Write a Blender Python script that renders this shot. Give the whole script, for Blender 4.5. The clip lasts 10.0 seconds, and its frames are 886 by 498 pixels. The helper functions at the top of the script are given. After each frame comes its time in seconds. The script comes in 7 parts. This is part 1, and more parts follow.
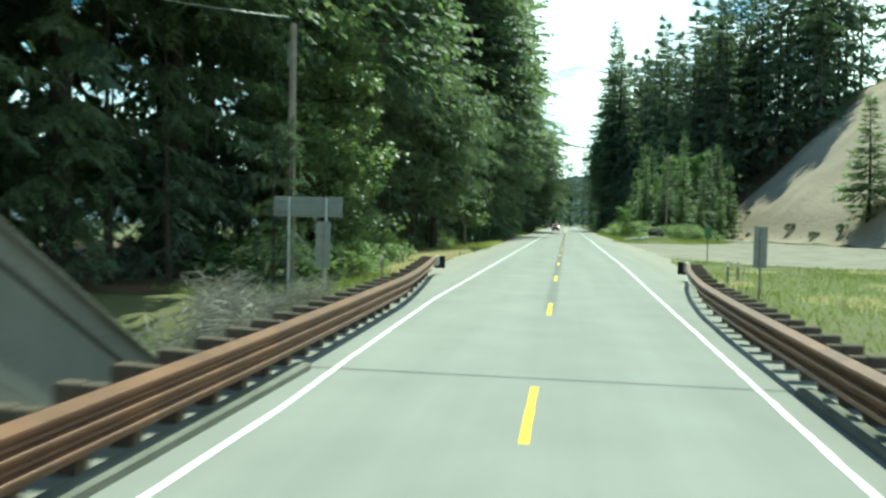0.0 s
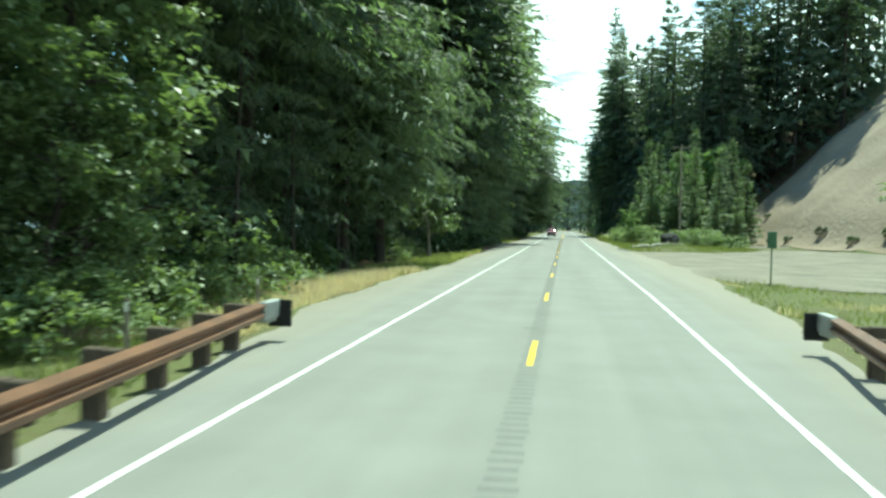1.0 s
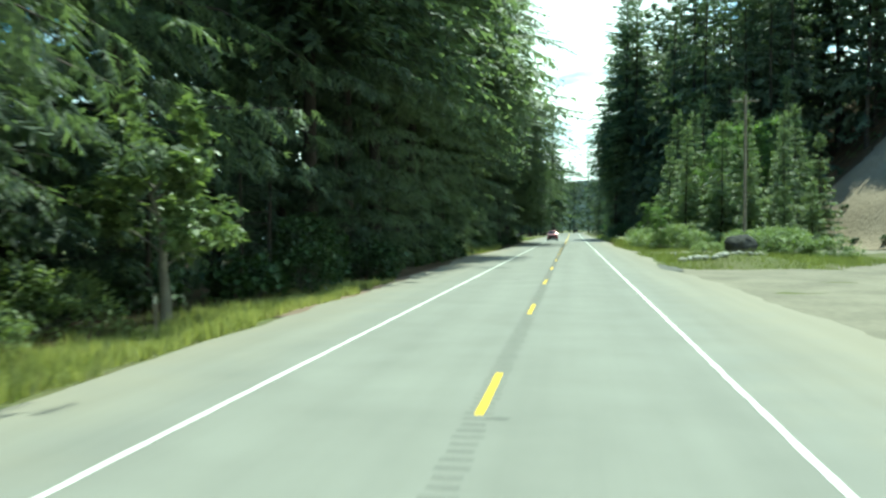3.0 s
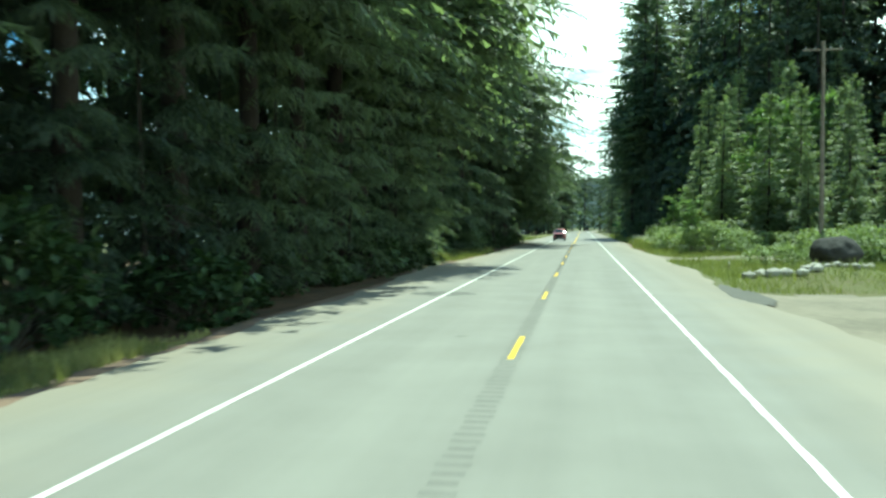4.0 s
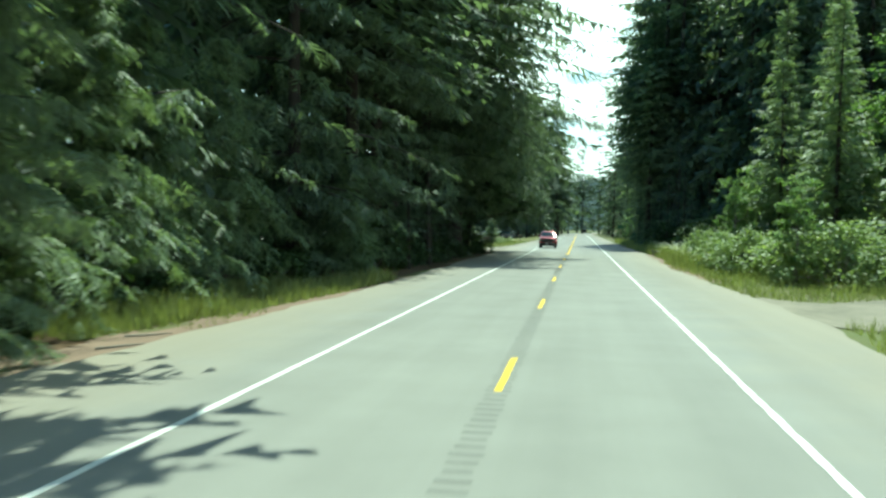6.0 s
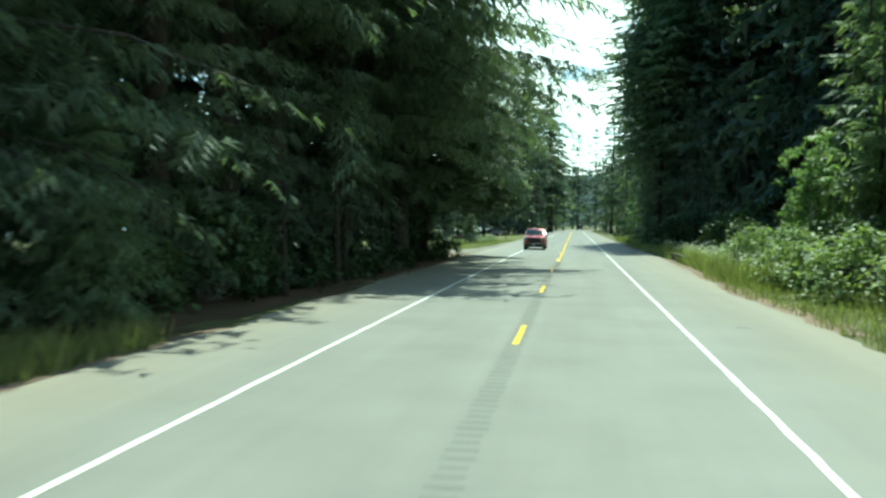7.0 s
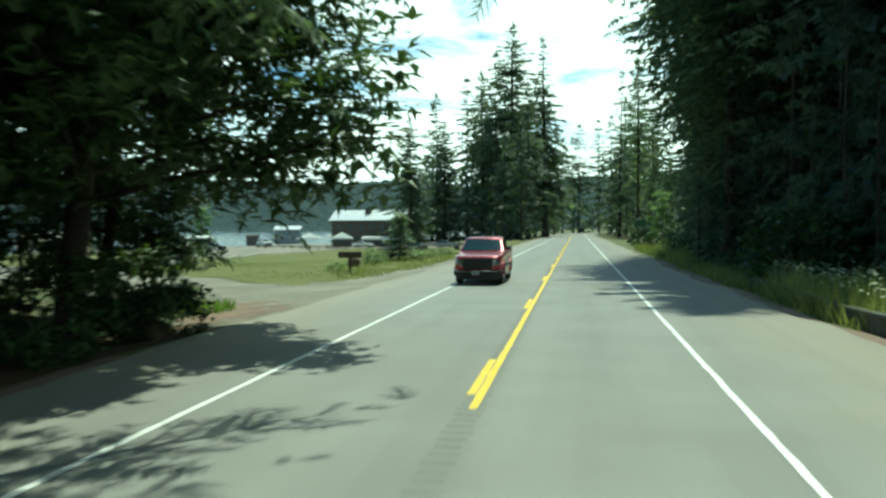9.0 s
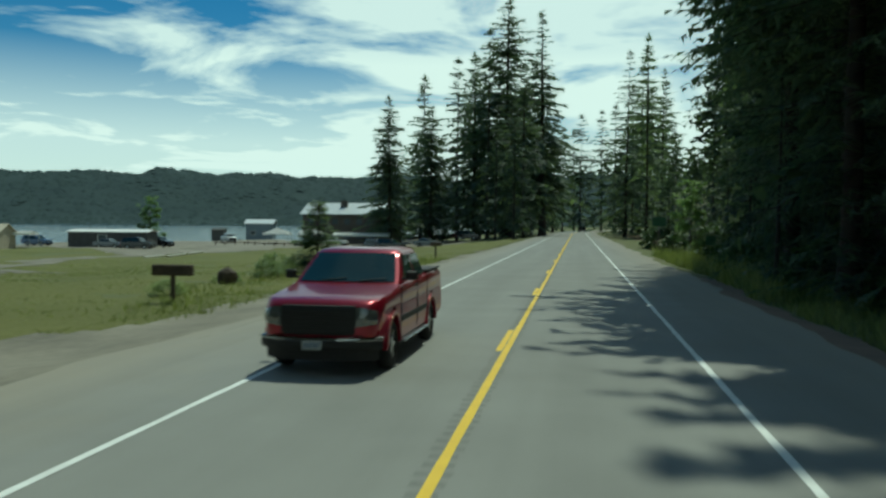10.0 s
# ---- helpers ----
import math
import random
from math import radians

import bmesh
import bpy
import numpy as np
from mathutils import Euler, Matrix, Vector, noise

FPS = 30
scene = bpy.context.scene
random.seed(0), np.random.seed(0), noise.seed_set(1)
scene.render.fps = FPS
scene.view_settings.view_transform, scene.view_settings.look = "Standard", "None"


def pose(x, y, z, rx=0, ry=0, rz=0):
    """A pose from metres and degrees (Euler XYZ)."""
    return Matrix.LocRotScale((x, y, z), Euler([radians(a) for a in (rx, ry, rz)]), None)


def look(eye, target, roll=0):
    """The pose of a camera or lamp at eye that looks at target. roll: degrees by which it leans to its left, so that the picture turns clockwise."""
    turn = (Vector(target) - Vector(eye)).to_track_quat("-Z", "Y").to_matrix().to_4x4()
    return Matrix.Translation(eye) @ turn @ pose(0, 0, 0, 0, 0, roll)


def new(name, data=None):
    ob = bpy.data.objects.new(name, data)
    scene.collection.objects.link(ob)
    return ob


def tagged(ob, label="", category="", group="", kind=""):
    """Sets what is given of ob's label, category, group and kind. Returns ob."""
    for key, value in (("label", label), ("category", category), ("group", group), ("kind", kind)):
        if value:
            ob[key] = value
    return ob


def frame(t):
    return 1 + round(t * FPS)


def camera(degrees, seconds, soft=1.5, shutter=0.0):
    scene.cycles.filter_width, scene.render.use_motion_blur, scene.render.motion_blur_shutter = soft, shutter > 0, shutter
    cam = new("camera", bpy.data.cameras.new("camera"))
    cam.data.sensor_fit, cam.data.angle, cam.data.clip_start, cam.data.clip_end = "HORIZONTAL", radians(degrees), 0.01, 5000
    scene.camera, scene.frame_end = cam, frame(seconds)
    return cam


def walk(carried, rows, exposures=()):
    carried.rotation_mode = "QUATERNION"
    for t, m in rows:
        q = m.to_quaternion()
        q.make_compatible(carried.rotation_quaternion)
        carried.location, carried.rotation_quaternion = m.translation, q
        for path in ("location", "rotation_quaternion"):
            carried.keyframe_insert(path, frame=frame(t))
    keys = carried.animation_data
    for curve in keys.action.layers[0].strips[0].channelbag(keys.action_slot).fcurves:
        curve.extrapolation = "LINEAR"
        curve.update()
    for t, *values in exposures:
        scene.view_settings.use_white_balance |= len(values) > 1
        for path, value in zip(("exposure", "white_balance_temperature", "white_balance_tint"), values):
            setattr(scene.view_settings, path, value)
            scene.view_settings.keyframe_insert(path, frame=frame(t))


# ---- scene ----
# seconds, stops, kelvin, tint
EXPOSURES = [(0.0, 0.5, 6200, -25), (6.0, 0.55, 6110, -26), (7.5, 0.40, 6080, -25), (8.5, 0.22, 6120, -26), (9.0, 0.05, 6280, -27), (9.5, -0.42, 6200, -26), (10.0, -0.90, 6180, -21)]
cam = camera(56.1, 10.0, soft=2.6, shutter=0.25)
# seconds, x, y, z, pitch, roll, yaw; the road runs along +y with its centre line on x = 0
ROWS = [
    (0.0, 0.384, -8.632, 2.325, -2.035, -1.369, 8.469),
    (0.5, 0.432, 1.124, 2.312, -2.263, -1.402, 8.312),
    (1.0, 0.517, 10.665, 2.306, -1.702, -1.206, 8.309),
    (1.5, 0.702, 20.347, 2.364, -1.883, -1.365, 8.393),
    (2.0, 0.903, 30.395, 2.314, -1.520, -0.282, 8.537),
    (2.5, 1.028, 40.580, 2.287, -1.407, -0.081, 8.651),
    (4.0, 1.244, 70.751, 2.346, -1.583, -0.006, 9.536),
    (4.5, 1.238, 80.317, 2.335, -1.778, -0.527, 9.727),
    (5.0, 1.171, 90.438, 2.310, -1.895, -0.721, 9.711),
    (5.5, 1.078, 100.476, 2.262, -1.715, -0.853, 9.427),
    (6.0, 1.082, 110.447, 2.289, -1.573, -0.822, 9.332),
    (7.5, 1.173, 140.600, 2.319, -1.854, -0.098, 8.699),
    (8.0, 1.285, 150.935, 2.302, -1.690, 0.551, 8.683),
    (8.5, 1.391, 161.210, 2.289, -1.576, 0.700, 8.894),
    (9.0, 1.438, 171.676, 2.282, -1.467, 0.356, 9.153),
    (9.5, 1.422, 182.057, 2.336, -1.707, -0.278, 9.300),
    (10.0, 1.401, 192.159, 2.320, -1.744, -0.395, 9.192),
]
walk(cam, [(t, pose(x, y, z, 90 + pitch, roll, yaw)) for t, x, y, z, pitch, roll, yaw in ROWS], EXPOSURES)

# ---- light ----
SUN_EL, SUN_AZ = radians(62), radians(14)     # the sun stands high over the road ahead; azimuth from +y towards +x
world = bpy.data.worlds.new("world")
scene.world = world
world.use_nodes = True
wn, wl = world.node_tree.nodes, world.node_tree.links
wn.clear()
w_out = wn.new("ShaderNodeOutputWorld")
w_bg = wn.new("ShaderNodeBackground")
w_bg.inputs["Strength"].default_value = 0.085
w_sky = wn.new("ShaderNodeTexSky")
w_sky.sky_type = "NISHITA"
w_sky.sun_disc = False
w_sky.sun_elevation, w_sky.sun_rotation = SUN_EL, SUN_AZ
w_sky.dust_density, w_sky.air_density, w_sky.ozone_density = 0.0, 1.0, 2.5
w_sky.altitude = 800
w_co = wn.new("ShaderNodeTexCoord")
w_sep = wn.new("ShaderNodeSeparateXYZ")
wl.new(w_co.outputs["Generated"], w_sep.inputs[0])


def w_math(op, a, b):
    n = wn.new("ShaderNodeMath")
    n.operation = op
    for i, v in enumerate((a, b)):
        if isinstance(v, (int, float)):
            n.inputs[i].default_value = v
        else:
            wl.new(v, n.inputs[i])
    return n.outputs[0]


# thin broken cloud on a flat layer: direction / height
w_h = w_math("ADD", w_math("MAXIMUM", w_sep.outputs["Z"], 0.0), 0.10)
w_vec = wn.new("ShaderNodeCombineXYZ")
wl.new(w_math("DIVIDE", w_sep.outputs["X"], w_h), w_vec.inputs[0])
wl.new(w_math("DIVIDE", w_sep.outputs["Y"], w_h), w_vec.inputs[1])
w_cl = wn.new("ShaderNodeTexNoise")
w_cl.inputs["Scale"].default_value = 1.15
w_cl.inputs["Detail"].default_value = 9
w_cl.inputs["Roughness"].default_value = 0.58
w_cl.inputs["Distortion"].default_value = 0.5
wl.new(w_vec.outputs[0], w_cl.inputs["Vector"])
w_rmp = wn.new("ShaderNodeValToRGB")
w_rmp.color_ramp.elements[0].position, w_rmp.color_ramp.elements[0].color = 0.515, (0, 0, 0, 1)
w_rmp.color_ramp.elements[1].position, w_rmp.color_ramp.elements[1].color = 0.66, (1, 1, 1, 1)
# the layer thickens to a white band low over the horizon
w_low = wn.new("ShaderNodeMapRange")
w_low.inputs[1].default_value, w_low.inputs[2].default_value = 0.20, 0.09
w_low.inputs[3].default_value, w_low.inputs[4].default_value = 0.0, 0.72
wl.new(w_sep.outputs["Z"], w_low.inputs[0])
# and thins out overhead
w_thin = wn.new("ShaderNodeMapRange")
w_thin.inputs[1].default_value, w_thin.inputs[2].default_value = 0.35, 0.75
w_thin.inputs[3].default_value, w_thin.inputs[4].default_value = 0.9, 0.2
wl.new(w_sep.outputs["Z"], w_thin.inputs[0])
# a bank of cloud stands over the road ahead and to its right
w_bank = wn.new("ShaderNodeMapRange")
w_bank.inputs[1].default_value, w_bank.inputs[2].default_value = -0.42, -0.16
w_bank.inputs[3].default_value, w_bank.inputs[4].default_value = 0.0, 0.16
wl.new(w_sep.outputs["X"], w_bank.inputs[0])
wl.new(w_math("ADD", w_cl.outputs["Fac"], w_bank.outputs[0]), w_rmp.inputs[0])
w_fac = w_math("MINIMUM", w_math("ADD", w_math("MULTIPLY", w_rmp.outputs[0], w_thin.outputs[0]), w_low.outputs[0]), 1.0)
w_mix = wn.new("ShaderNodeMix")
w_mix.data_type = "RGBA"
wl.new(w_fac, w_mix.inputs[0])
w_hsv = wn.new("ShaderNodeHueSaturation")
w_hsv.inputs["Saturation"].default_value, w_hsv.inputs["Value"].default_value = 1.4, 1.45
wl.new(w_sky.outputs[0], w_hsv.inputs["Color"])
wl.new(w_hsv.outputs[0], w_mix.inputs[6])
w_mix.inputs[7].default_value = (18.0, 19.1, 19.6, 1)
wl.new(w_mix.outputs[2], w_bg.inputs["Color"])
wl.new(w_bg.outputs[0], w_out.inputs[0])

sun = new("sun", bpy.data.lights.new("sun", "SUN"))
sun.data.energy, sun.data.angle, sun.data.color = 5.0, radians(0.55), (1.0, 0.95, 0.86)
SUN_DIR = Vector((math.sin(SUN_AZ) * math.cos(SUN_EL), math.cos(SUN_AZ) * math.cos(SUN_EL), math.sin(SUN_EL)))
sun.matrix_world = look((0, 0, 80), tuple(Vector((0, 0, 80)) - SUN_DIR))

# ---- materials ----
def mat(name, a, b=None, rough=0.8, metal=0.0, scale=3.0, fine=40.0, bump=0.3, island=0.0, obj=0.0, trans=0.0, spec=0.3, coat=0.0, fine_mix=0.35, dist=0.02):
    """A surface whose colour wanders between a and b at two scales, with fine relief; trans lets light through (leaves)."""
    m = bpy.data.materials.new(name)
    m.use_nodes = True
    n, l = m.node_tree.nodes, m.node_tree.links
    n.clear()
    b = b or tuple(c * 0.7 for c in a)
    out = n.new("ShaderNodeOutputMaterial")
    pr = n.new("ShaderNodeBsdfPrincipled")
    tc = n.new("ShaderNodeTexCoord")
    n1, n2 = n.new("ShaderNodeTexNoise"), n.new("ShaderNodeTexNoise")
    for t, s in ((n1, scale), (n2, fine)):
        t.inputs["Scale"].default_value = s
        t.inputs["Detail"].default_value = 6
        l.new(tc.outputs["Object"], t.inputs["Vector"])
    mx = n.new("ShaderNodeMix")
    mx.inputs[0].default_value = fine_mix
    l.new(n1.outputs["Fac"], mx.inputs[2])
    l.new(n2.outputs["Fac"], mx.inputs[3])
    val = mx.outputs[0]
    for amount, node, sock in ((island, "ShaderNodeNewGeometry", "Random Per Island"), (obj, "ShaderNodeObjectInfo", "Random")):
        if amount:
            g = n.new(node)
            k = n.new("ShaderNodeMix")
            k.inputs[0].default_value = amount
            l.new(val, k.inputs[2])
            l.new(g.outputs[sock], k.inputs[3])
            val = k.outputs[0]
    rp = n.new("ShaderNodeValToRGB")
    rp.color_ramp.elements[0].position, rp.color_ramp.elements[0].color = 0.3, (*b, 1)
    rp.color_ramp.elements[1].position, rp.color_ramp.elements[1].color = 0.7, (*a, 1)
    l.new(val, rp.inputs[0])
    l.new(rp.outputs[0], pr.inputs["Base Color"])
    pr.inputs["Roughness"].default_value = rough
    pr.inputs["Metallic"].default_value = metal
    pr.inputs["Specular IOR Level"].default_value = spec
    pr.inputs["Coat Weight"].default_value = coat
    pr.inputs["Coat Roughness"].default_value = 0.06
    if bump:
        bp = n.new("ShaderNodeBump")
        bp.inputs["Strength"].default_value, bp.inputs["Distance"].default_value = bump, dist
        l.new(n2.outputs["Fac"], bp.inputs["Height"])
        l.new(bp.outputs[0], pr.inputs["Normal"])
    if trans:
        tr = n.new("ShaderNodeBsdfTranslucent")
        tint = n.new("ShaderNodeMix")
        tint.data_type, tint.blend_type = "RGBA", "MULTIPLY"
        tint.inputs[0].default_value = 1.0
        tint.inputs[7].default_value = (2.2, 2.3, 1.0, 1)
        l.new(rp.outputs[0], tint.inputs[6])
        l.new(tint.outputs[2], tr.inputs[0])
        ms = n.new("ShaderNodeMixShader")
        ms.inputs[0].default_value = trans
        l.new(pr.outputs[0], ms.inputs[1])
        l.new(tr.outputs[0], ms.inputs[2])
        l.new(ms.outputs[0], out.inputs[0])
    else:
        l.new(pr.outputs[0], out.inputs[0])
    return m


M = {}
# red and blue lifted, here and in needles_dark, to stand in for haze
M["needles"] = mat("fir_needles", (0.155, 0.20, 0.150), (0.051, 0.074, 0.062), rough=0.55, scale=0.35, fine=3, bump=0, island=0.4, obj=0.25, trans=0.4, spec=0.25)
# young fir needles lightened to make up for haze
M["needles_young"] = mat("young_fir_needles", (0.215, 0.27, 0.165), (0.09, 0.125, 0.08), rough=0.55, scale=0.5, fine=4, bump=0, island=0.4, obj=0.2, trans=0.32)
# hemlock needles lightened as if sunlit
M["needles_pale"] = mat("sunlit_hemlock_needles", (0.24, 0.30, 0.20), (0.10, 0.145, 0.09), rough=0.5, scale=0.5, fine=4, bump=0, island=0.45, obj=0.2, trans=0.32)
# dark needles for far firs, and for hemlocks as their painted shade
M["needles_dark"] = mat("dark_needles", (0.108, 0.145, 0.108), (0.036, 0.055, 0.046), rough=0.6, scale=0.3, fine=3, bump=0, island=0.4, obj=0.3, trans=0.34)
M["leaves"] = mat("maple_leaves", (0.19, 0.245, 0.13), (0.065, 0.10, 0.05), rough=0.45, scale=0.8, fine=5, bump=0, island=0.55, obj=0.2, trans=0.24, spec=0.45)
# alder and bramble leaves lightened to make up for haze
M["leaves_alder"] = mat("alder_leaves", (0.19, 0.27, 0.125), (0.08, 0.135, 0.065), rough=0.5, scale=0.8, fine=5, bump=0, island=0.5, obj=0.25, trans=0.38)
M["leaves_bramble"] = mat("bramble_leaves", (0.25, 0.305, 0.16), (0.11, 0.155, 0.08), rough=0.5, scale=0.7, fine=5, bump=0, island=0.55, obj=0.2, trans=0.3)
# salal's dark green; on maples it paints crowns silhouetted against the sky
M["leaves_dark"] = mat("salal_and_silhouette_leaves", (0.09, 0.14, 0.055), (0.03, 0.055, 0.025), rough=0.5, scale=0.7, fine=5, bump=0, island=0.5, obj=0.25, trans=0.15)
M["bark"] = mat("fir_bark", (0.068, 0.057, 0.049), (0.030, 0.026, 0.023), rough=0.95, scale=1.5, fine=14, bump=0.8, dist=0.05)
M["bark_grey"] = mat("alder_bark", (0.30, 0.28, 0.25), (0.14, 0.125, 0.11), rough=0.9, scale=2, fine=16, bump=0.5)
M["twigs"] = mat("dead_twigs", (0.42, 0.39, 0.33), (0.22, 0.20, 0.16), rough=0.9, scale=3, fine=20, bump=0, island=0.4)
M["grass"] = mat("verge_grass", (0.215, 0.235, 0.115), (0.11, 0.13, 0.06), rough=0.6, scale=0.25, fine=2, bump=0, island=0.45, trans=0.35)
M["grass_lush"] = mat("lush_grass", (0.17, 0.27, 0.07), (0.09, 0.16, 0.04), rough=0.6, scale=0.25, fine=2, bump=0, island=0.4, trans=0.35)
M["grass_dry"] = mat("dry_grass", (0.60, 0.51, 0.48), (0.42, 0.35, 0.32), rough=0.7, scale=0.3, fine=2, bump=0, island=0.5, trans=0.3)
M["grass_straw"] = mat("yellowing_grass", (0.40, 0.40, 0.20), (0.26, 0.27, 0.13), rough=0.65, scale=0.3, fine=2, bump=0, island=0.5, trans=0.3)
M["ground"] = mat("grassy_soil", (0.12, 0.15, 0.052), (0.125, 0.105, 0.055), rough=0.95, scale=0.12, fine=3.5, bump=0.6, dist=0.1, fine_mix=0.45)
M["meadow"] = mat("meadow", (0.165, 0.16, 0.048), (0.098, 0.105, 0.03), rough=0.95, scale=0.09, fine=5, bump=0.6, dist=0.08, fine_mix=0.4)
M["litter"] = mat("needle_litter", (0.16, 0.095, 0.055), (0.05, 0.045, 0.028), rough=1.0, scale=0.6, fine=9, bump=0.7, dist=0.08)
M["gravel"] = mat("pale_gravel", (0.30, 0.27, 0.215), (0.14, 0.125, 0.10), rough=0.95, scale=0.3, fine=3.5, bump=0.7, dist=0.03)
M["dirt"] = mat("red_brown_dirt", (0.27, 0.19, 0.145), (0.17, 0.125, 0.095), rough=1.0, scale=0.9, fine=12, bump=0.6, dist=0.04)
M["sand"] = mat("sandy_bank", (0.36, 0.295, 0.225), (0.27, 0.215, 0.16), rough=1.0, scale=0.1, fine=1.6, bump=0.8, dist=0.3, fine_mix=0.3)
M["white"] = mat("white_road_paint", (0.86, 0.87, 0.84), (0.68, 0.68, 0.65), rough=0.6, scale=2.5, fine=25, bump=0.2)
M["yellow"] = mat("yellow_road_paint", (0.86, 0.58, 0.05), (0.72, 0.46, 0.045), rough=0.6, scale=2.5, fine=25, bump=0.2)
M["tar"] = mat("tar", (0.07, 0.07, 0.068), (0.045, 0.045, 0.045), rough=0.7, scale=6, fine=40)
M["damp"] = mat("damp_gravel", (0.095, 0.092, 0.08), (0.06, 0.058, 0.05), rough=0.6, scale=1.2, fine=12)
M["patch"] = mat("asphalt_patch", (0.17, 0.17, 0.16), (0.13, 0.13, 0.125), rough=0.85, scale=2, fine=60)
M["groove"] = mat("worn_grooves", (0.222, 0.219, 0.205), (0.175, 0.173, 0.163), rough=0.9, scale=2, fine=60)
M["rust"] = mat("weathering_steel", (0.25, 0.118, 0.062), (0.095, 0.048, 0.032), rough=0.42, metal=0.15, spec=0.5, scale=2.2, fine=30, bump=0.3)
M["timber"] = mat("creosoted_timber", (0.13, 0.10, 0.075), (0.05, 0.04, 0.033), rough=0.95, scale=4, fine=30, bump=0.5)
M["timber_grey"] = mat("weathered_timber", (0.30, 0.26, 0.22), (0.16, 0.135, 0.11), rough=0.95, scale=3, fine=26, bump=0.5)
M["galv"] = mat("galvanised_steel", (0.48, 0.50, 0.49), (0.36, 0.38, 0.38), rough=0.5, metal=0.6, scale=3, fine=30, bump=0.05)
# galvanised tone darkened: the shade on the sign backs is in the colour
M["sign_back"] = mat("shaded_sign_back", (0.25, 0.26, 0.255), (0.18, 0.19, 0.19), rough=0.6, metal=0.3, scale=3, fine=30, bump=0.05)
M["steelpaint"] = mat("grey_bridge_paint", (0.21, 0.21, 0.19), (0.145, 0.145, 0.132), rough=0.75, scale=1.4, fine=18, bump=0.2)
M["concrete"] = mat("bridge_concrete", (0.33, 0.32, 0.29), (0.22, 0.21, 0.19), rough=0.95, scale=1.2, fine=24, bump=0.4)
M["concrete_dark"] = mat("dark_concrete", (0.23, 0.22, 0.19), (0.10, 0.105, 0.08), rough=0.95, scale=1.2, fine=20, bump=0.5)
M["mossy"] = mat("moss_grown_concrete", (0.105, 0.10, 0.08), (0.045, 0.055, 0.035), rough=0.95, scale=1.6, fine=18, bump=0.6)
M["rock"] = mat("pale_rock", (0.52, 0.50, 0.45), (0.30, 0.29, 0.26), rough=0.95, scale=2.5, fine=18, bump=0.6, obj=0.3)
M["rock_dark"] = mat("dark_basalt", (0.075, 0.075, 0.072), (0.03, 0.03, 0.03), rough=0.95, scale=2.5, fine=14, bump=0.8, dist=0.06)
M["green_box"] = mat("green_plastic", (0.06, 0.14, 0.075), (0.045, 0.10, 0.055), rough=0.5, scale=4)
M["black"] = mat("black_rubber", (0.02, 0.02, 0.02), (0.013, 0.013, 0.013), rough=0.85, scale=6, fine=50, bump=0.2)
M["petals"] = mat("white_petals", (0.62, 0.64, 0.52), (0.40, 0.44, 0.30), rough=0.7, scale=3, bump=0, island=0.5, trans=0.3)
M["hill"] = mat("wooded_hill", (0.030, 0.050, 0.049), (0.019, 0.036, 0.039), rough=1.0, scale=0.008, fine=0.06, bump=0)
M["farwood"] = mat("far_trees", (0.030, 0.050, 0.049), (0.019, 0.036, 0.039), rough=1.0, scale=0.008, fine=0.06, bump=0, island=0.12)


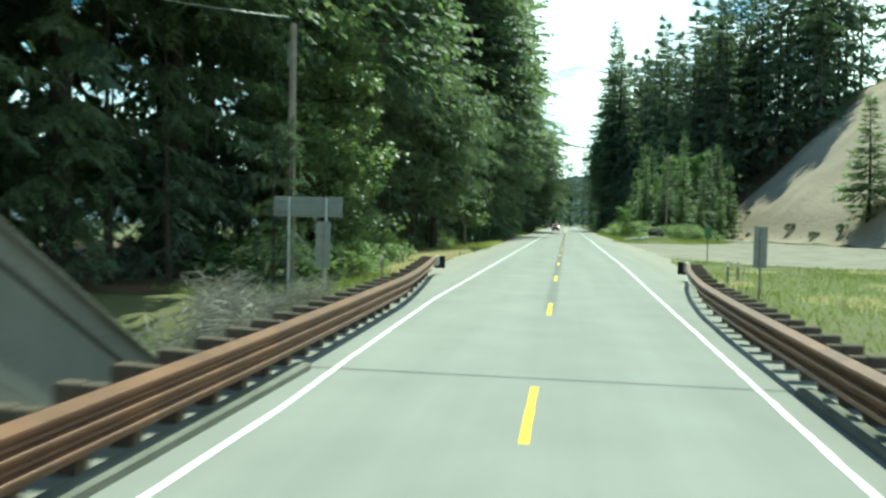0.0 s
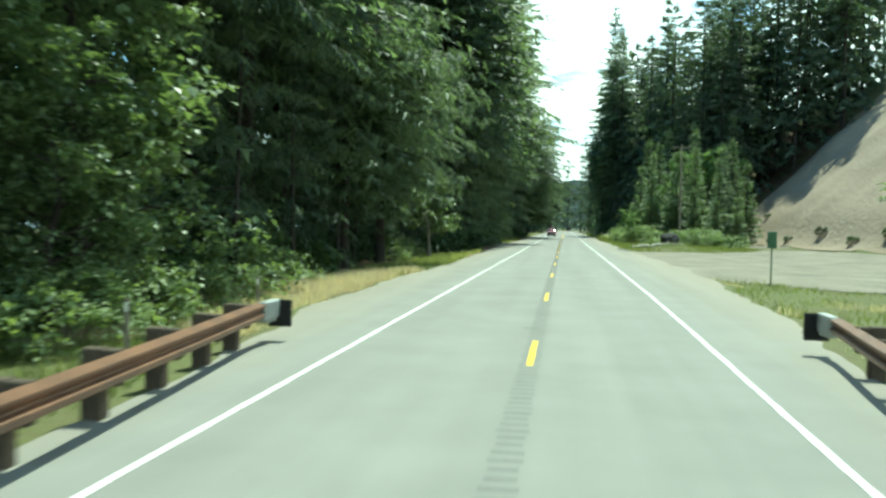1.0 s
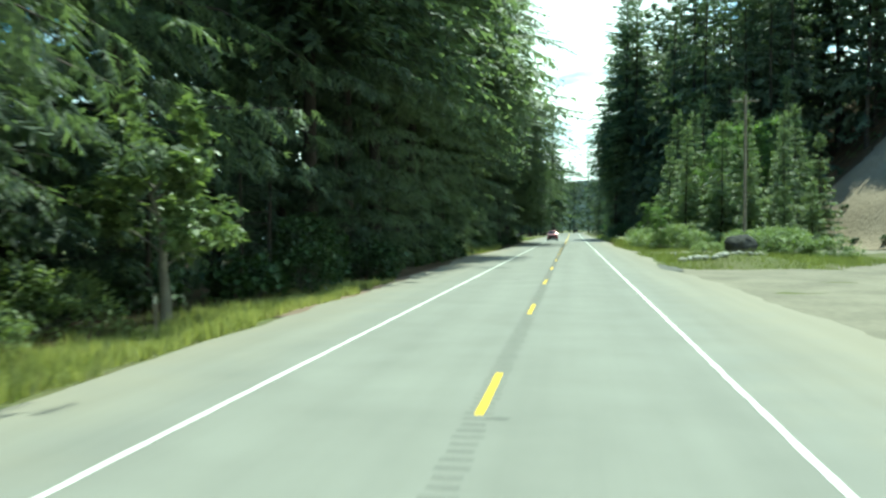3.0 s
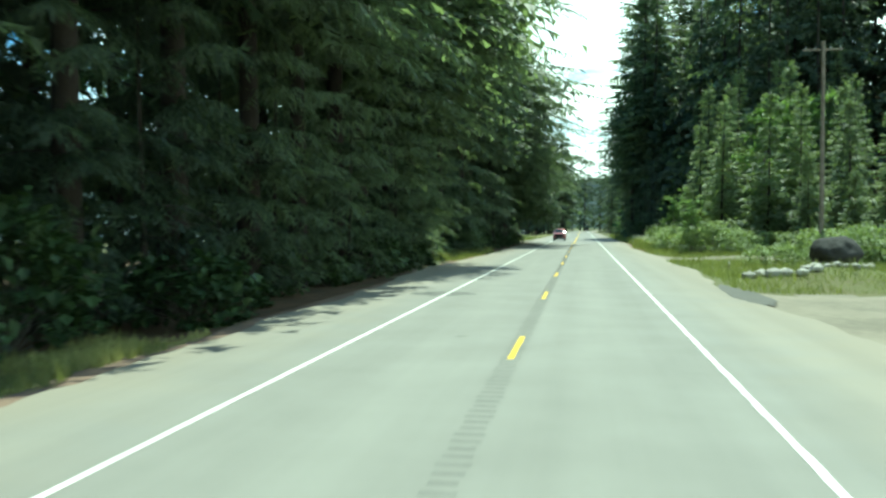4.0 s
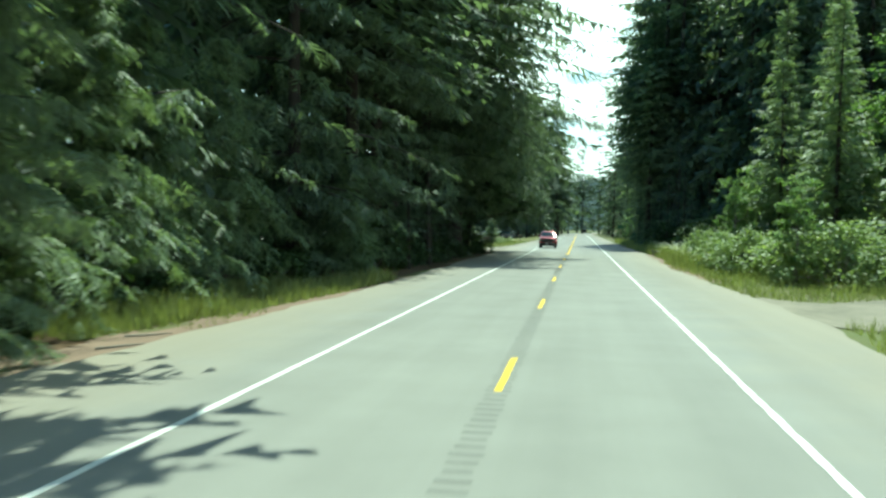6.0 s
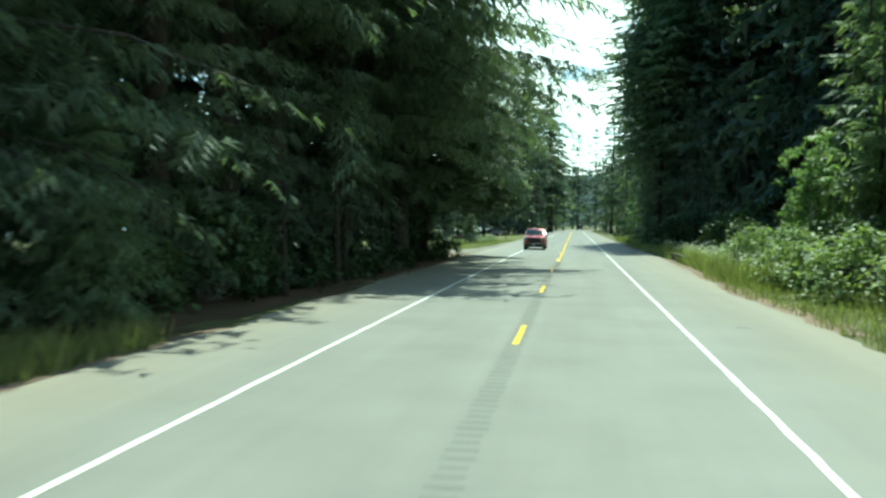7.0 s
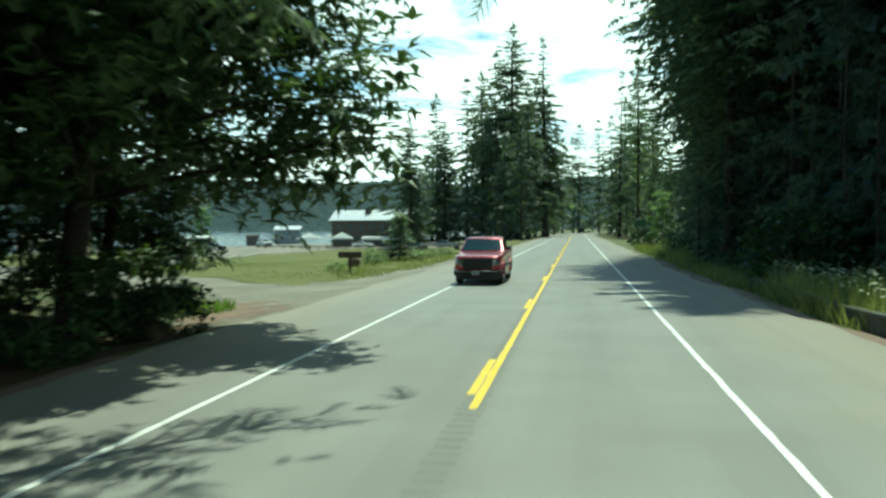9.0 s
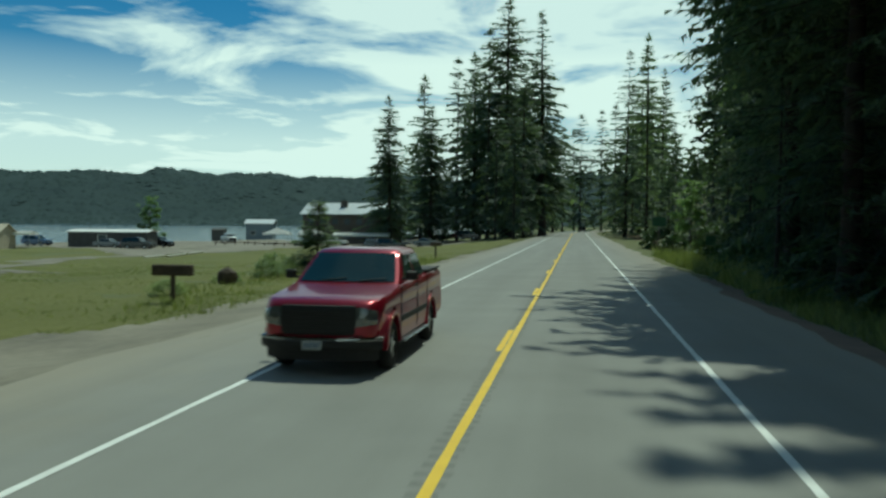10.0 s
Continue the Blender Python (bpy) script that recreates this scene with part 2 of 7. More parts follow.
def asphalt():
    """Bleached grey asphalt: aggregate speckle, darker wheel tracks, tan grit on the outer shoulder."""
    m = mat("bleached_asphalt", (0.268, 0.264, 0.246), (0.220, 0.216, 0.201), rough=0.85, scale=0.5, fine=45, bump=0.35, fine_mix=0.3, dist=0.01)
    n, l = m.node_tree.nodes, m.node_tree.links
    pr = [k for k in n if k.type == "BSDF_PRINCIPLED"][0]
    rp = [k for k in n if k.type == "VALTORGB"][0]
    tc = [k for k in n if k.type == "TEX_COORD"][0]
    sp = n.new("ShaderNodeSeparateXYZ")
    l.new(tc.outputs["Object"], sp.inputs[0])
    ab = n.new("ShaderNodeMath")
    ab.operation = "ABSOLUTE"
    l.new(sp.outputs["X"], ab.inputs[0])
    nz = n.new("ShaderNodeTexNoise")
    nz.inputs["Scale"].default_value, nz.inputs["Detail"].default_value = 0.7, 7
    l.new(tc.outputs["Object"], nz.inputs["Vector"])
    ad = n.new("ShaderNodeMath")
    ad.operation = "MULTIPLY_ADD"
    l.new(nz.outputs["Fac"], ad.inputs[0])
    ad.inputs[1].default_value = 2.6
    l.new(ab.outputs[0], ad.inputs[2])
    mr = n.new("ShaderNodeMapRange")
    mr.inputs[1].default_value, mr.inputs[2].default_value = 5.0, 8.0
    l.new(ad.outputs[0], mr.inputs[0])
    mx = n.new("ShaderNodeMix")
    mx.data_type = "RGBA"
    l.new(mr.outputs[0], mx.inputs[0])
    l.new(rp.outputs[0], mx.inputs[6])
    mx.inputs[7].default_value = (0.284, 0.257, 0.210, 1)
    # polished wheel tracks: a wave across each lane, stretched along the road
    st = n.new("ShaderNodeCombineXYZ")
    l.new(sp.outputs["X"], st.inputs[0])
    lo = n.new("ShaderNodeMath")
    lo.operation = "MULTIPLY"
    l.new(sp.outputs["Y"], lo.inputs[0])
    lo.inputs[1].default_value = 0.035
    l.new(lo.outputs[0], st.inputs[1])
    wv = n.new("ShaderNodeTexNoise")
    wv.inputs["Scale"].default_value, wv.inputs["Detail"].default_value = 0.9, 4
    l.new(st.outputs[0], wv.inputs["Vector"])
    wr = n.new("ShaderNodeMapRange")
    wr.inputs[1].default_value, wr.inputs[2].default_value = 0.35, 0.65
    wr.inputs[3].default_value, wr.inputs[4].default_value = 0.92, 1.05
    l.new(wv.outputs["Fac"], wr.inputs[0])
    mu = n.new("ShaderNodeMix")
    mu.data_type, mu.blend_type = "RGBA", "MULTIPLY"
    mu.inputs[0].default_value = 1.0
    l.new(mx.outputs[2], mu.inputs[6])
    l.new(wr.outputs[0], mu.inputs[7])
    l.new(mu.outputs[2], pr.inputs["Base Color"])
    return m


M["asphalt"] = asphalt()


def water():
    m = mat("lake_water", (0.05, 0.075, 0.085), (0.03, 0.05, 0.06), rough=0.12, scale=0.05, fine=1.2, bump=0.5, dist=0.2, spec=0.5)
    return m


M["water"] = water()

# ---- mesh helpers ----
def mesh_np(name, v, f, material=None, smooth=False):
    """A mesh from an array of places and an array of faces, all with as many corners."""
    v, f = np.asarray(v, dtype=np.float32), np.asarray(f, dtype=np.int32)
    me = bpy.data.meshes.new(name)
    me.vertices.add(len(v))
    me.vertices.foreach_set("co", v.ravel())
    me.loops.add(f.size)
    me.loops.foreach_set("vertex_index", f.ravel())
    me.polygons.add(len(f))
    me.polygons.foreach_set("loop_start", np.arange(len(f), dtype=np.int32) * f.shape[1])
    if smooth:
        me.polygons.foreach_set("use_smooth", np.ones(len(f), dtype=bool))
    me.update(calc_edges=True)
    if material:
        me.materials.append(material)
    return me


def thing(name, label, category, at=(0, 0, 0), rz=0.0, group="", kind=""):
    """A top-level Empty at a thing's base."""
    ob = new(name)
    ob.matrix_basis = pose(*at, 0, 0, rz)
    return tagged(ob, label, category, group, kind)


def solo(name, me, label, category, at=(0, 0, 0), rz=0.0, group="", kind=""):
    """A top-level thing of one mesh."""
    ob = new(name, me)
    ob.matrix_basis = pose(*at, 0, 0, rz)
    return tagged(ob, label, category, group, kind)


def child(name, me, parent, label="", at=(0, 0, 0), rot=(0, 0, 0)):
    ob = new(name, me)
    ob.parent = parent
    ob.matrix_basis = pose(*at, *rot)
    if label:
        ob["label"] = label
    return ob


def bm_mesh(name, bm, material, smooth=False):
    me = bpy.data.meshes.new(name)
    bmesh.ops.recalc_face_normals(bm, faces=bm.faces[:])
    bm.to_mesh(me)
    bm.free()
    me.materials.append(material)
    if smooth:
        me.polygons.foreach_set("use_smooth", np.ones(len(me.polygons), dtype=bool))
        me.update()
    return me


def part(name, bm, material, parent, label="", smooth=False):
    return child(name, bm_mesh(name, bm, material, smooth), parent, label)


def box(bm, c, s, m=None, bevel=0.0):
    """A box of size s round c in bm, turned by m, with eased edges."""
    r = bmesh.ops.create_cube(bm, size=1.0)
    vs = r["verts"]
    bmesh.ops.scale(bm, vec=s, verts=vs)
    if bevel:
        es = list({e for v in vs for e in v.link_edges})
        b = bmesh.ops.bevel(bm, geom=es, offset=bevel, segments=1, affect="EDGES", profile=0.5)
        vs = list({v for v in b["verts"]} | {v for v in vs if v.is_valid})
    if m is not None:
        bmesh.ops.transform(bm, matrix=m, verts=vs)
    bmesh.ops.translate(bm, vec=c, verts=vs)
    return vs


def tube(bm, a, b, r1, r2=None, seg=10, caps=True):
    """A tapered round bar from a to b."""
    a, b = Vector(a), Vector(b)
    d = b - a
    m = Matrix.Translation((a + b) / 2) @ d.to_track_quat("Z", "Y").to_matrix().to_4x4()
    return bmesh.ops.create_cone(bm, cap_ends=caps, segments=seg, radius1=r1, radius2=r1 if r2 is None else r2, depth=d.length, matrix=m)["verts"]


def prism(bm, outline, x0, x1, axis="X"):
    """Extrudes a closed outline of (u, v) pairs between two places along an axis."""
    def p(u, v, w):
        return {"X": (w, u, v), "Y": (u, w, v), "Z": (u, v, w)}[axis]
    lo = [bm.verts.new(p(u, v, x0)) for u, v in outline]
    hi = [bm.verts.new(p(u, v, x1)) for u, v in outline]
    n = len(outline)
    bm.faces.new(lo)
    bm.faces.new(hi[::-1])
    for i in range(n):
        bm.faces.new((lo[i], lo[(i + 1) % n], hi[(i + 1) % n], hi[i]))
    return lo + hi


def sweep(path, profile, name, material, closed=True):
    """Sweeps a profile of (out, up) pairs along a path of (x, y, z); out points to the path's right."""
    P = [Vector(p) for p in path]
    vs, k = [], len(profile)
    for i, p in enumerate(P):
        d = (P[min(i + 1, len(P) - 1)] - P[max(i - 1, 0)])
        d.z = 0
        d.normalize()
        r = Vector((d.y, -d.x, 0))
        for o, u in profile:
            vs.append(tuple(p + r * o + Vector((0, 0, u))))
    fs = []
    for i in range(len(P) - 1):
        for j in range(k if closed else k - 1):
            j2 = (j + 1) % k
            fs.append((i * k + j, i * k + j2, (i + 1) * k + j2, (i + 1) * k + j))
    me = bpy.data.meshes.new(name)
    if closed:
        fs += [tuple(range(k)), tuple(range(len(vs) - 1, len(vs) - 1 - k, -1))]
    me.from_pydata(vs, [], fs)
    me.materials.append(material)
    return me


def vnoise(x, y, s, seed=0):
    """Smooth noise over the plan, in -1..1, for arrays."""
    x, y = np.asarray(x, dtype=float) / s + seed * 17.3, np.asarray(y, dtype=float) / s + seed * 5.7
    i, j = np.floor(x), np.floor(y)
    fx, fy = x - i, y - j
    fx, fy = fx * fx * (3 - 2 * fx), fy * fy * (3 - 2 * fy)
    def h(a, b):
        q = np.sin(a * 127.1 + b * 311.7 + seed * 3.1) * 43758.5453
        return (q - np.floor(q)) * 2 - 1
    return (h(i, j) * (1 - fx) + h(i + 1, j) * fx) * (1 - fy) + (h(i, j + 1) * (1 - fx) + h(i + 1, j + 1) * fx) * fy


def sstep(a, b, x):
    t = np.clip((np.asarray(x, dtype=float) - a) / (b - a), 0, 1)
    return t * t * (3 - 2 * t)


# ---- the lie of the land ----
def edge_left(y):
    """Outer edge of the paved and gritted shoulder, left of the road."""
    y = np.asarray(y, dtype=float)
    return -np.interp(y, [-60, 8, 20, 27, 33, 60, 100, 116, 130, 150, 200, 240, 420, 600], [4.2, 4.2, 4.8, 5.6, 6.5, 6.1, 6.6, 7.4, 6.6, 6.4, 6.6, 6.4, 6.0, 6.0]) + 0.25 * vnoise(0 * y, y, 3.0, 1) + 0.12 * vnoise(0 * y, y, 0.8, 2)


def edge_right(y):
    y = np.asarray(y, dtype=float)
    return np.interp(y, [-60, 8, 20, 27, 45, 57, 80, 105, 118, 140, 165, 185, 210, 420, 600], [4.2, 4.2, 4.8, 5.8, 7.0, 7.5, 7.3, 6.6, 7.0, 6.9, 6.5, 7.2, 6.6, 6.2, 6.2]) + 0.25 * vnoise(0 * y, y, 3.0, 3) + 0.12 * vnoise(0 * y, y, 0.8, 4)


def bend(y):
    """How far the road's middle swings right, far ahead."""
    y = np.asarray(y, dtype=float)
    return np.where(y > 400, (y - 400) ** 2 / 1500.0, 0.0)


def land(x, y):
    """Height of the ground."""
    x, y = np.broadcast_arrays(np.asarray(x, dtype=float), np.asarray(y, dtype=float))
    u = x - bend(y)
    off = np.abs(u) - 6.0
    z = -0.035 - 0.22 * sstep(0, 3.0, off) + 0.12 * vnoise(x, y, 4.0, 5) * sstep(0.5, 4, off) + 0.25 * vnoise(x, y, 15.0, 6) * sstep(3, 15, off)
    # the stream under the bridge
    z = z - 3.2 * sstep(14.0, 3.0, y + 1.6 * vnoise(x, y, 8.0, 8) * sstep(2, 9, off)) * sstep(0.5 - 2.0, 5.0, off)
    # right: the sandy cut bank and the wooded hill above it
    foot = np.interp(y, [-60, 40, 110, 170, 230, 300, 420, 700], [60, 48, 38, 31, 26, 30, 34, 40])
    up = np.clip(x - foot, 0, None)
    z = z + np.where(x > 0, np.minimum(0.90 * up, 19 + 0.40 * up) * sstep(0, 6, up) * (1 + 0.05 * vnoise(x, y, 9, 7)) + 0.35 * vnoise(x, y, 5, 9) * sstep(2, 8, up), 0)
    # the stony mound beside the pullout
    z = z + 0.75 * np.exp(-(((x - 12.6) / 3.6) ** 2 + ((y - 110.0) / 3.2) ** 2))
    # left: the field falls gently to the lot and the lake
    z = z - 0.018 * np.clip(y - 208, 0, 90) * sstep(2, 22, -u - 6)
    z = z - np.where(x < -8, 3.4 * sstep(-95, -130, x) * sstep(150, 230, y) + 3.2 * sstep(390, 430, y - 0.6 * (x + 50)) * sstep(-30, -55, x), 0)
    return z


def land1(x, y):
    return float(land(x, y))

# ---- ground, road and pavement ----
def grid_mesh(name, xs, ys, zf, material, keep=None):
    X, Y = np.meshgrid(xs, ys)
    Z = zf(X, Y)
    nx, ny = len(xs), len(ys)
    idx = np.arange(nx * ny).reshape(ny, nx)
    f = np.stack([idx[:-1, :-1], idx[:-1, 1:], idx[1:, 1:], idx[1:, :-1]], -1).reshape(-1, 4)
    v = np.stack([X, Y, Z], -1).reshape(-1, 3)
    if keep is not None:
        c = v[f].mean(1)
        f = f[keep(c[:, 0], c[:, 1])]
    return mesh_np(name, v, f, material, smooth=True)


gx = np.unique(np.concatenate([np.arange(-60, 60.1, 1.5), np.arange(-140, 140, 4.0), np.linspace(-3000, 3000, 41)]))
gy = np.unique(np.concatenate([np.arange(-40, 300, 2.5), np.arange(300, 700, 8.0), np.linspace(-2000, 4000, 41)]))
solo("ground", grid_mesh("ground", gx, gy, land, M["ground"]), "grassy soil ground reaching the horizon", "ground", kind="structure")


def strip(name, ys, left, right, z, material, steps=2, rise=None):
    """A sheet along the road between two edges, on the bend's line."""
    ys = np.asarray(ys, dtype=float)
    L, R, B = np.asarray(left(ys)), np.asarray(right(ys)), bend(ys)
    cols = [L + (R - L) * i / steps for i in range(steps + 1)]
    v = np.stack([np.stack([c + B, ys, (rise(c + B, ys) if rise else 0 * ys) + z], -1) for c in cols], 1)
    n, m = v.shape[:2]
    idx = np.arange(n * m).reshape(n, m)
    f = np.stack([idx[:-1, :-1], idx[:-1, 1:], idx[1:, 1:], idx[1:, :-1]], -1).reshape(-1, 4)
    return mesh_np(name, v.reshape(-1, 3), f, material)


ry = np.arange(-60, 620, 0.5)
solo("road", strip("road", ry, edge_left, edge_right, 0.0, M["asphalt"], 8), "bleached grey two-lane asphalt road with gritty shoulders", "road", kind="structure")


def line_left(y):
    return -np.interp(y, [-60, 1, 4.3, 9, 15, 600], [2.95, 2.97, 3.09, 3.22, 3.38, 3.38])


def line_right(y):
    return np.interp(y, [-60, 0, 10, 20, 30, 40, 600], [3.08, 3.12, 3.22, 3.30, 3.42, 3.50, 3.50])


def worn(f, d, seed):
    return lambda y: f(y) + d + 0.012 * vnoise(0 * y, y, 0.4, seed)


ly = np.arange(-60, 560, 0.4)
solo("edge_line", strip("edge_line", ly, worn(line_left, -0.052, 11), worn(line_left, 0.052, 12), 0.005, M["white"], 1), "worn white painted road edge line", "road marking", kind="structure")
solo("edge_line", strip("edge_line", ly, worn(line_right, -0.052, 13), worn(line_right, 0.052, 14), 0.005, M["white"], 1), "worn white painted road edge line", "road marking", kind="structure")
for k in range(-4, 36):
    y0 = 12.192 * k
    dy = np.linspace(y0, y0 + 3.05, 9)
    solo("centre_dash", strip("centre_dash", dy, lambda y: -0.06 + 0.01 * vnoise(0 * y, y, 0.5, 15), lambda y: 0.06 + 0.01 * vnoise(0 * y, y, 0.5, 16), 0.005, M["yellow"], 1), "yellow painted centre line dash on asphalt", "road marking", group="centre line dashes", kind="structure")
sy = np.arange(182.0, 560, 0.5)
solo("centre_line", strip("centre_line", sy, lambda y: 0.075 + 0.008 * vnoise(0 * y, y, 0.5, 17), lambda y: 0.195 + 0.008 * vnoise(0 * y, y, 0.5, 18), 0.005, M["yellow"], 1), "solid yellow no-passing line on asphalt", "road marking", kind="structure")

# centre rumble grooves, too many to count
rv, rf = [], []
for i, y in enumerate(np.arange(13.0, 330, 0.30)):
    if y > 176:
        c = 0.11
    else:
        c = 0.0
    w = 0.165 + 0.02 * math.sin(i * 1.7)
    b = len(rv)
    rv += [(c - w, y, 0.003), (c + w, y, 0.003), (c + w, y + 0.13, 0.003), (c - w, y + 0.13, 0.003)]
    rf.append((b, b + 1, b + 2, b + 3))
solo("rumble_strip", mesh_np("rumble_strip", rv, rf, M["groove"]), "worn ground-in rumble grooves along the centre", "road marking", kind="stuff")


def blob(name, cx, cy, rx, ry_, material, z, seed, label, category, rise=None, n=48, rough=0.25, rings=4):
    """A flat sheet with an uneven outline, laid over the ground."""
    a = np.linspace(0, 2 * np.pi, n, endpoint=False)
    k = 1 + rough * vnoise(np.cos(a) * 2 + seed, np.sin(a) * 2, 0.9, seed) + 0.4 * rough * vnoise(np.cos(a) * 7, np.sin(a) * 7 + seed, 1.0, seed + 1)
    v = [(cx, cy)]
    for r in range(1, rings + 1):
        s = r / rings
        v += [(cx + rx * s * q * math.cos(t), cy + ry_ * s * q * math.sin(t)) for t, q in zip(a, k)]
    f3 = [(0, 1 + i, 1 + (i + 1) % n) for i in range(n)]
    for r in range(rings - 1):
        o, p = 1 + r * n, 1 + (r + 1) * n
        for i in range(n):
            j = (i + 1) % n
            f3 += [(o + i, p + i, p + j), (o + i, p + j, o + j)]
    v = np.array(v)
    zz = (rise(v[:, 0], v[:, 1]) if rise else 0) + z
    return solo(name, mesh_np(name, np.column_stack([v, zz * np.ones(len(v))]), f3, material), label, category, kind="structure")


solo("bridge_joint", strip("bridge_joint", np.array([3.66, 3.72]), lambda y: 0 * y - 3.9, lambda y: 0 * y + 3.9, 0.004, M["tar"], 12), "dark tarred expansion joint across the road", "road joint", kind="structure")
blob("asphalt_patch", -3.4, 99.1, 1.0, 0.95, M["patch"], 0.003, 3, "dark asphalt patch at the road edge", "road patch")
blob("damp_patch", 6.75, 100.3, 0.5, 4.3, M["damp"], 0.004, 5, "dark damp patch beside the gravel pullout", "road patch", rough=0.35)
for px, py, pr in ((-1.3, 88.2, 0.22), (0.25, 60.8, 0.25), (0.1, 12.2, 0.16), (-0.5, 11.4, 0.14), (-0.2, 29.5, 0.25), (4.9, 150.0, 0.28)):
    blob("tar_spot", px, py, 0.6 * pr, 0.3 * pr, M["patch"], 0.0035, int(py), "small dark tar spot on the asphalt", "tar spot")


def lay(name, xs, ys, keep, d, material, label, category):
    """A thin cover that follows the ground where keep says so."""
    return solo(name, grid_mesh(name, xs, ys, lambda X, Y: np.maximum(land(X, Y) + d, -60), material, keep), label, category, kind="structure")


def lot_near(x):
    """Near edge of the gravel pullout."""
    return np.interp(x, [6.5, 9.0, 12.0, 20.0, 40.0, 60.0], [52.5, 53.5, 46.0, 46.5, 43.0, 40.0])


lay("gravel_lot", np.arange(5.6, 62, 0.7), np.arange(38, 175, 1.0), lambda x, y: (x > edge_right(y) - 0.3) & (y > lot_near(x) + 1.2 * vnoise(x, y, 3, 21)) & (y < 104 + 1.6 * np.clip(x - 17, 0, 60) + 1.5 * vnoise(x, y, 3, 22)) & (x < np.interp(y, [40, 110, 170], [47, 37, 30]) + 1.2 * vnoise(x, y, 4, 23)), 0.03, M["gravel"], "pale compacted gravel pullout", "gravel lot")
lay("gravel_drive", np.arange(6.0, 46, 0.7), np.arange(120, 155, 0.7), lambda x, y: (np.abs(y - 137.0 - 0.30 * (x - 7)) < 4.6 - 0.05 * (x - 7) + 1.0 * vnoise(x, y, 2.5, 24)), 0.03, M["gravel"], "gravel side drive", "drive")
lay("gravel_drive", np.arange(-46, -5.8, 0.7), np.arange(185, 232, 0.7), lambda x, y: (np.abs(y - 198.2 - 0.75 * (-x - 7)) < 6.6 - 0.10 * (-x - 7) + 1.0 * vnoise(x, y, 2.5, 25)), 0.03, M["gravel"], "gravel side drive", "drive")


def verge_width(y):
    """How far rough gravel reaches beyond the pavement beside the field."""
    return np.interp(y, [196, 209, 213, 220, 234, 250, 270], [6.0, 4.0, 2.5, 1.8, 1.6, 0.9, 0.2])


def lot_line(x):
    """Near edge of the parking ground beyond the field."""
    return np.interp(x, [-140, -92, -81, -66, -58, -50, -47, -44, -17], [300, 305, 309, 300, 293, 283, 299, 335, 335])


lay("gravel_verge", np.arange(-14, -5.5, 0.4), np.arange(192, 272, 0.6), lambda x, y: (x > edge_left(y) - verge_width(y) + 0.9 * vnoise(x, y, 2.0, 47) + 0.5 * vnoise(x, y, 0.7, 48)) & (x < edge_left(y) + 0.3), 0.036, M["gravel"], "rough gravel verge beside the field", "verge")
lay("dirt_patch", np.arange(-14, -6.4, 0.2), np.arange(189, 202, 0.2), lambda x, y: ((x + 8.9) / 2.3) ** 2 + ((y - 195.2 + 0.5 * (x + 8.9)) / 2.9) ** 2 < 0.8 + 0.5 * vnoise(x, y, 1.5, 26) + 1.0 * vnoise(x, y, 0.4, 126), 0.044, M["dirt"], "bare reddish dirt beside the drive", "bare ground")
lay("gravel_lot", np.arange(-140, -17, 1.5), np.arange(270, 405, 1.5), lambda x, y: y > lot_line(x) + 2 * vnoise(x, y, 6, 27), 0.06, M["gravel"], "pale gravel parking ground beyond the field", "gravel lot")
lay("worn_track", np.arange(-62, -24, 0.8), np.arange(222, 300, 0.8), lambda x, y: (np.abs(x + np.interp(y, [224, 246, 252, 271, 286, 298], [45, 44, 43.5, 48.5, 52, 60]) + 1.2 * vnoise(x, y, 4, 81)) < 2.3 + 1.2 * vnoise(x, y, 2, 82)) | (((x + 33) / 5.5) ** 2 + ((y - 235) / 5.5) ** 2 < 0.7 + 0.8 * vnoise(x, y, 3, 83) + 0.5 * vnoise(x, y, 0.9, 84)), 0.04, M["gravel"], "worn gravel track across the field", "track")
lay("field", np.arange(-95, -6.0, 1.0), np.arange(204, 340, 1.0), lambda x, y: (x < edge_left(y) - verge_width(y) + 0.9) & (y > 207 + 0.85 * np.clip(-x - 12, 0, 100) + 1.5 * vnoise(x, y, 4, 28)) & (y < lot_line(x) + 2.5), 0.02, M["meadow"], "mown green field", "field")
lay("forest_floor", np.arange(-60, -6.0, 0.8), np.arange(16, 196, 1.0), lambda x, y: (x < np.where((y < 84) | ((y > 119) & (y < 146)), -9.5 - 2.0 * sstep(70, 40, y), edge_left(y) - 0.8) + 0.7 * vnoise(x, y, 3, 29)) & (x > -36 + 5 * vnoise(x, y, 14, 39)), 0.02, M["litter"], "brown needle litter on the forest floor", "forest floor")
lay("forest_floor", np.arange(9, 60, 1.0), np.arange(160, 420, 2.0), lambda x, y: x > 12.5 + 2.0 * vnoise(x, y, 4, 30), 0.02, M["litter"], "brown needle litter on the forest floor", "forest floor")
lay("sand_bank", np.arange(28, 120, 1.0), np.arange(40, 235, 1.5), lambda x, y: (x > np.interp(y, [-60, 40, 110, 170, 230], [60, 48, 38, 31, 26]) + 0.6 + 1.0 * vnoise(x, y, 4, 31)) & (y < 176 + 0.55 * (x - 31) + 3.0 * vnoise(x, y, 7, 32)) & ((x > 0.25 * y - 9.0 + 1.5 * vnoise(x, y, 5, 38)) | (land(x, y) < 3.0)), 0.16, M["sand"], "bare sandy cut bank", "bank")
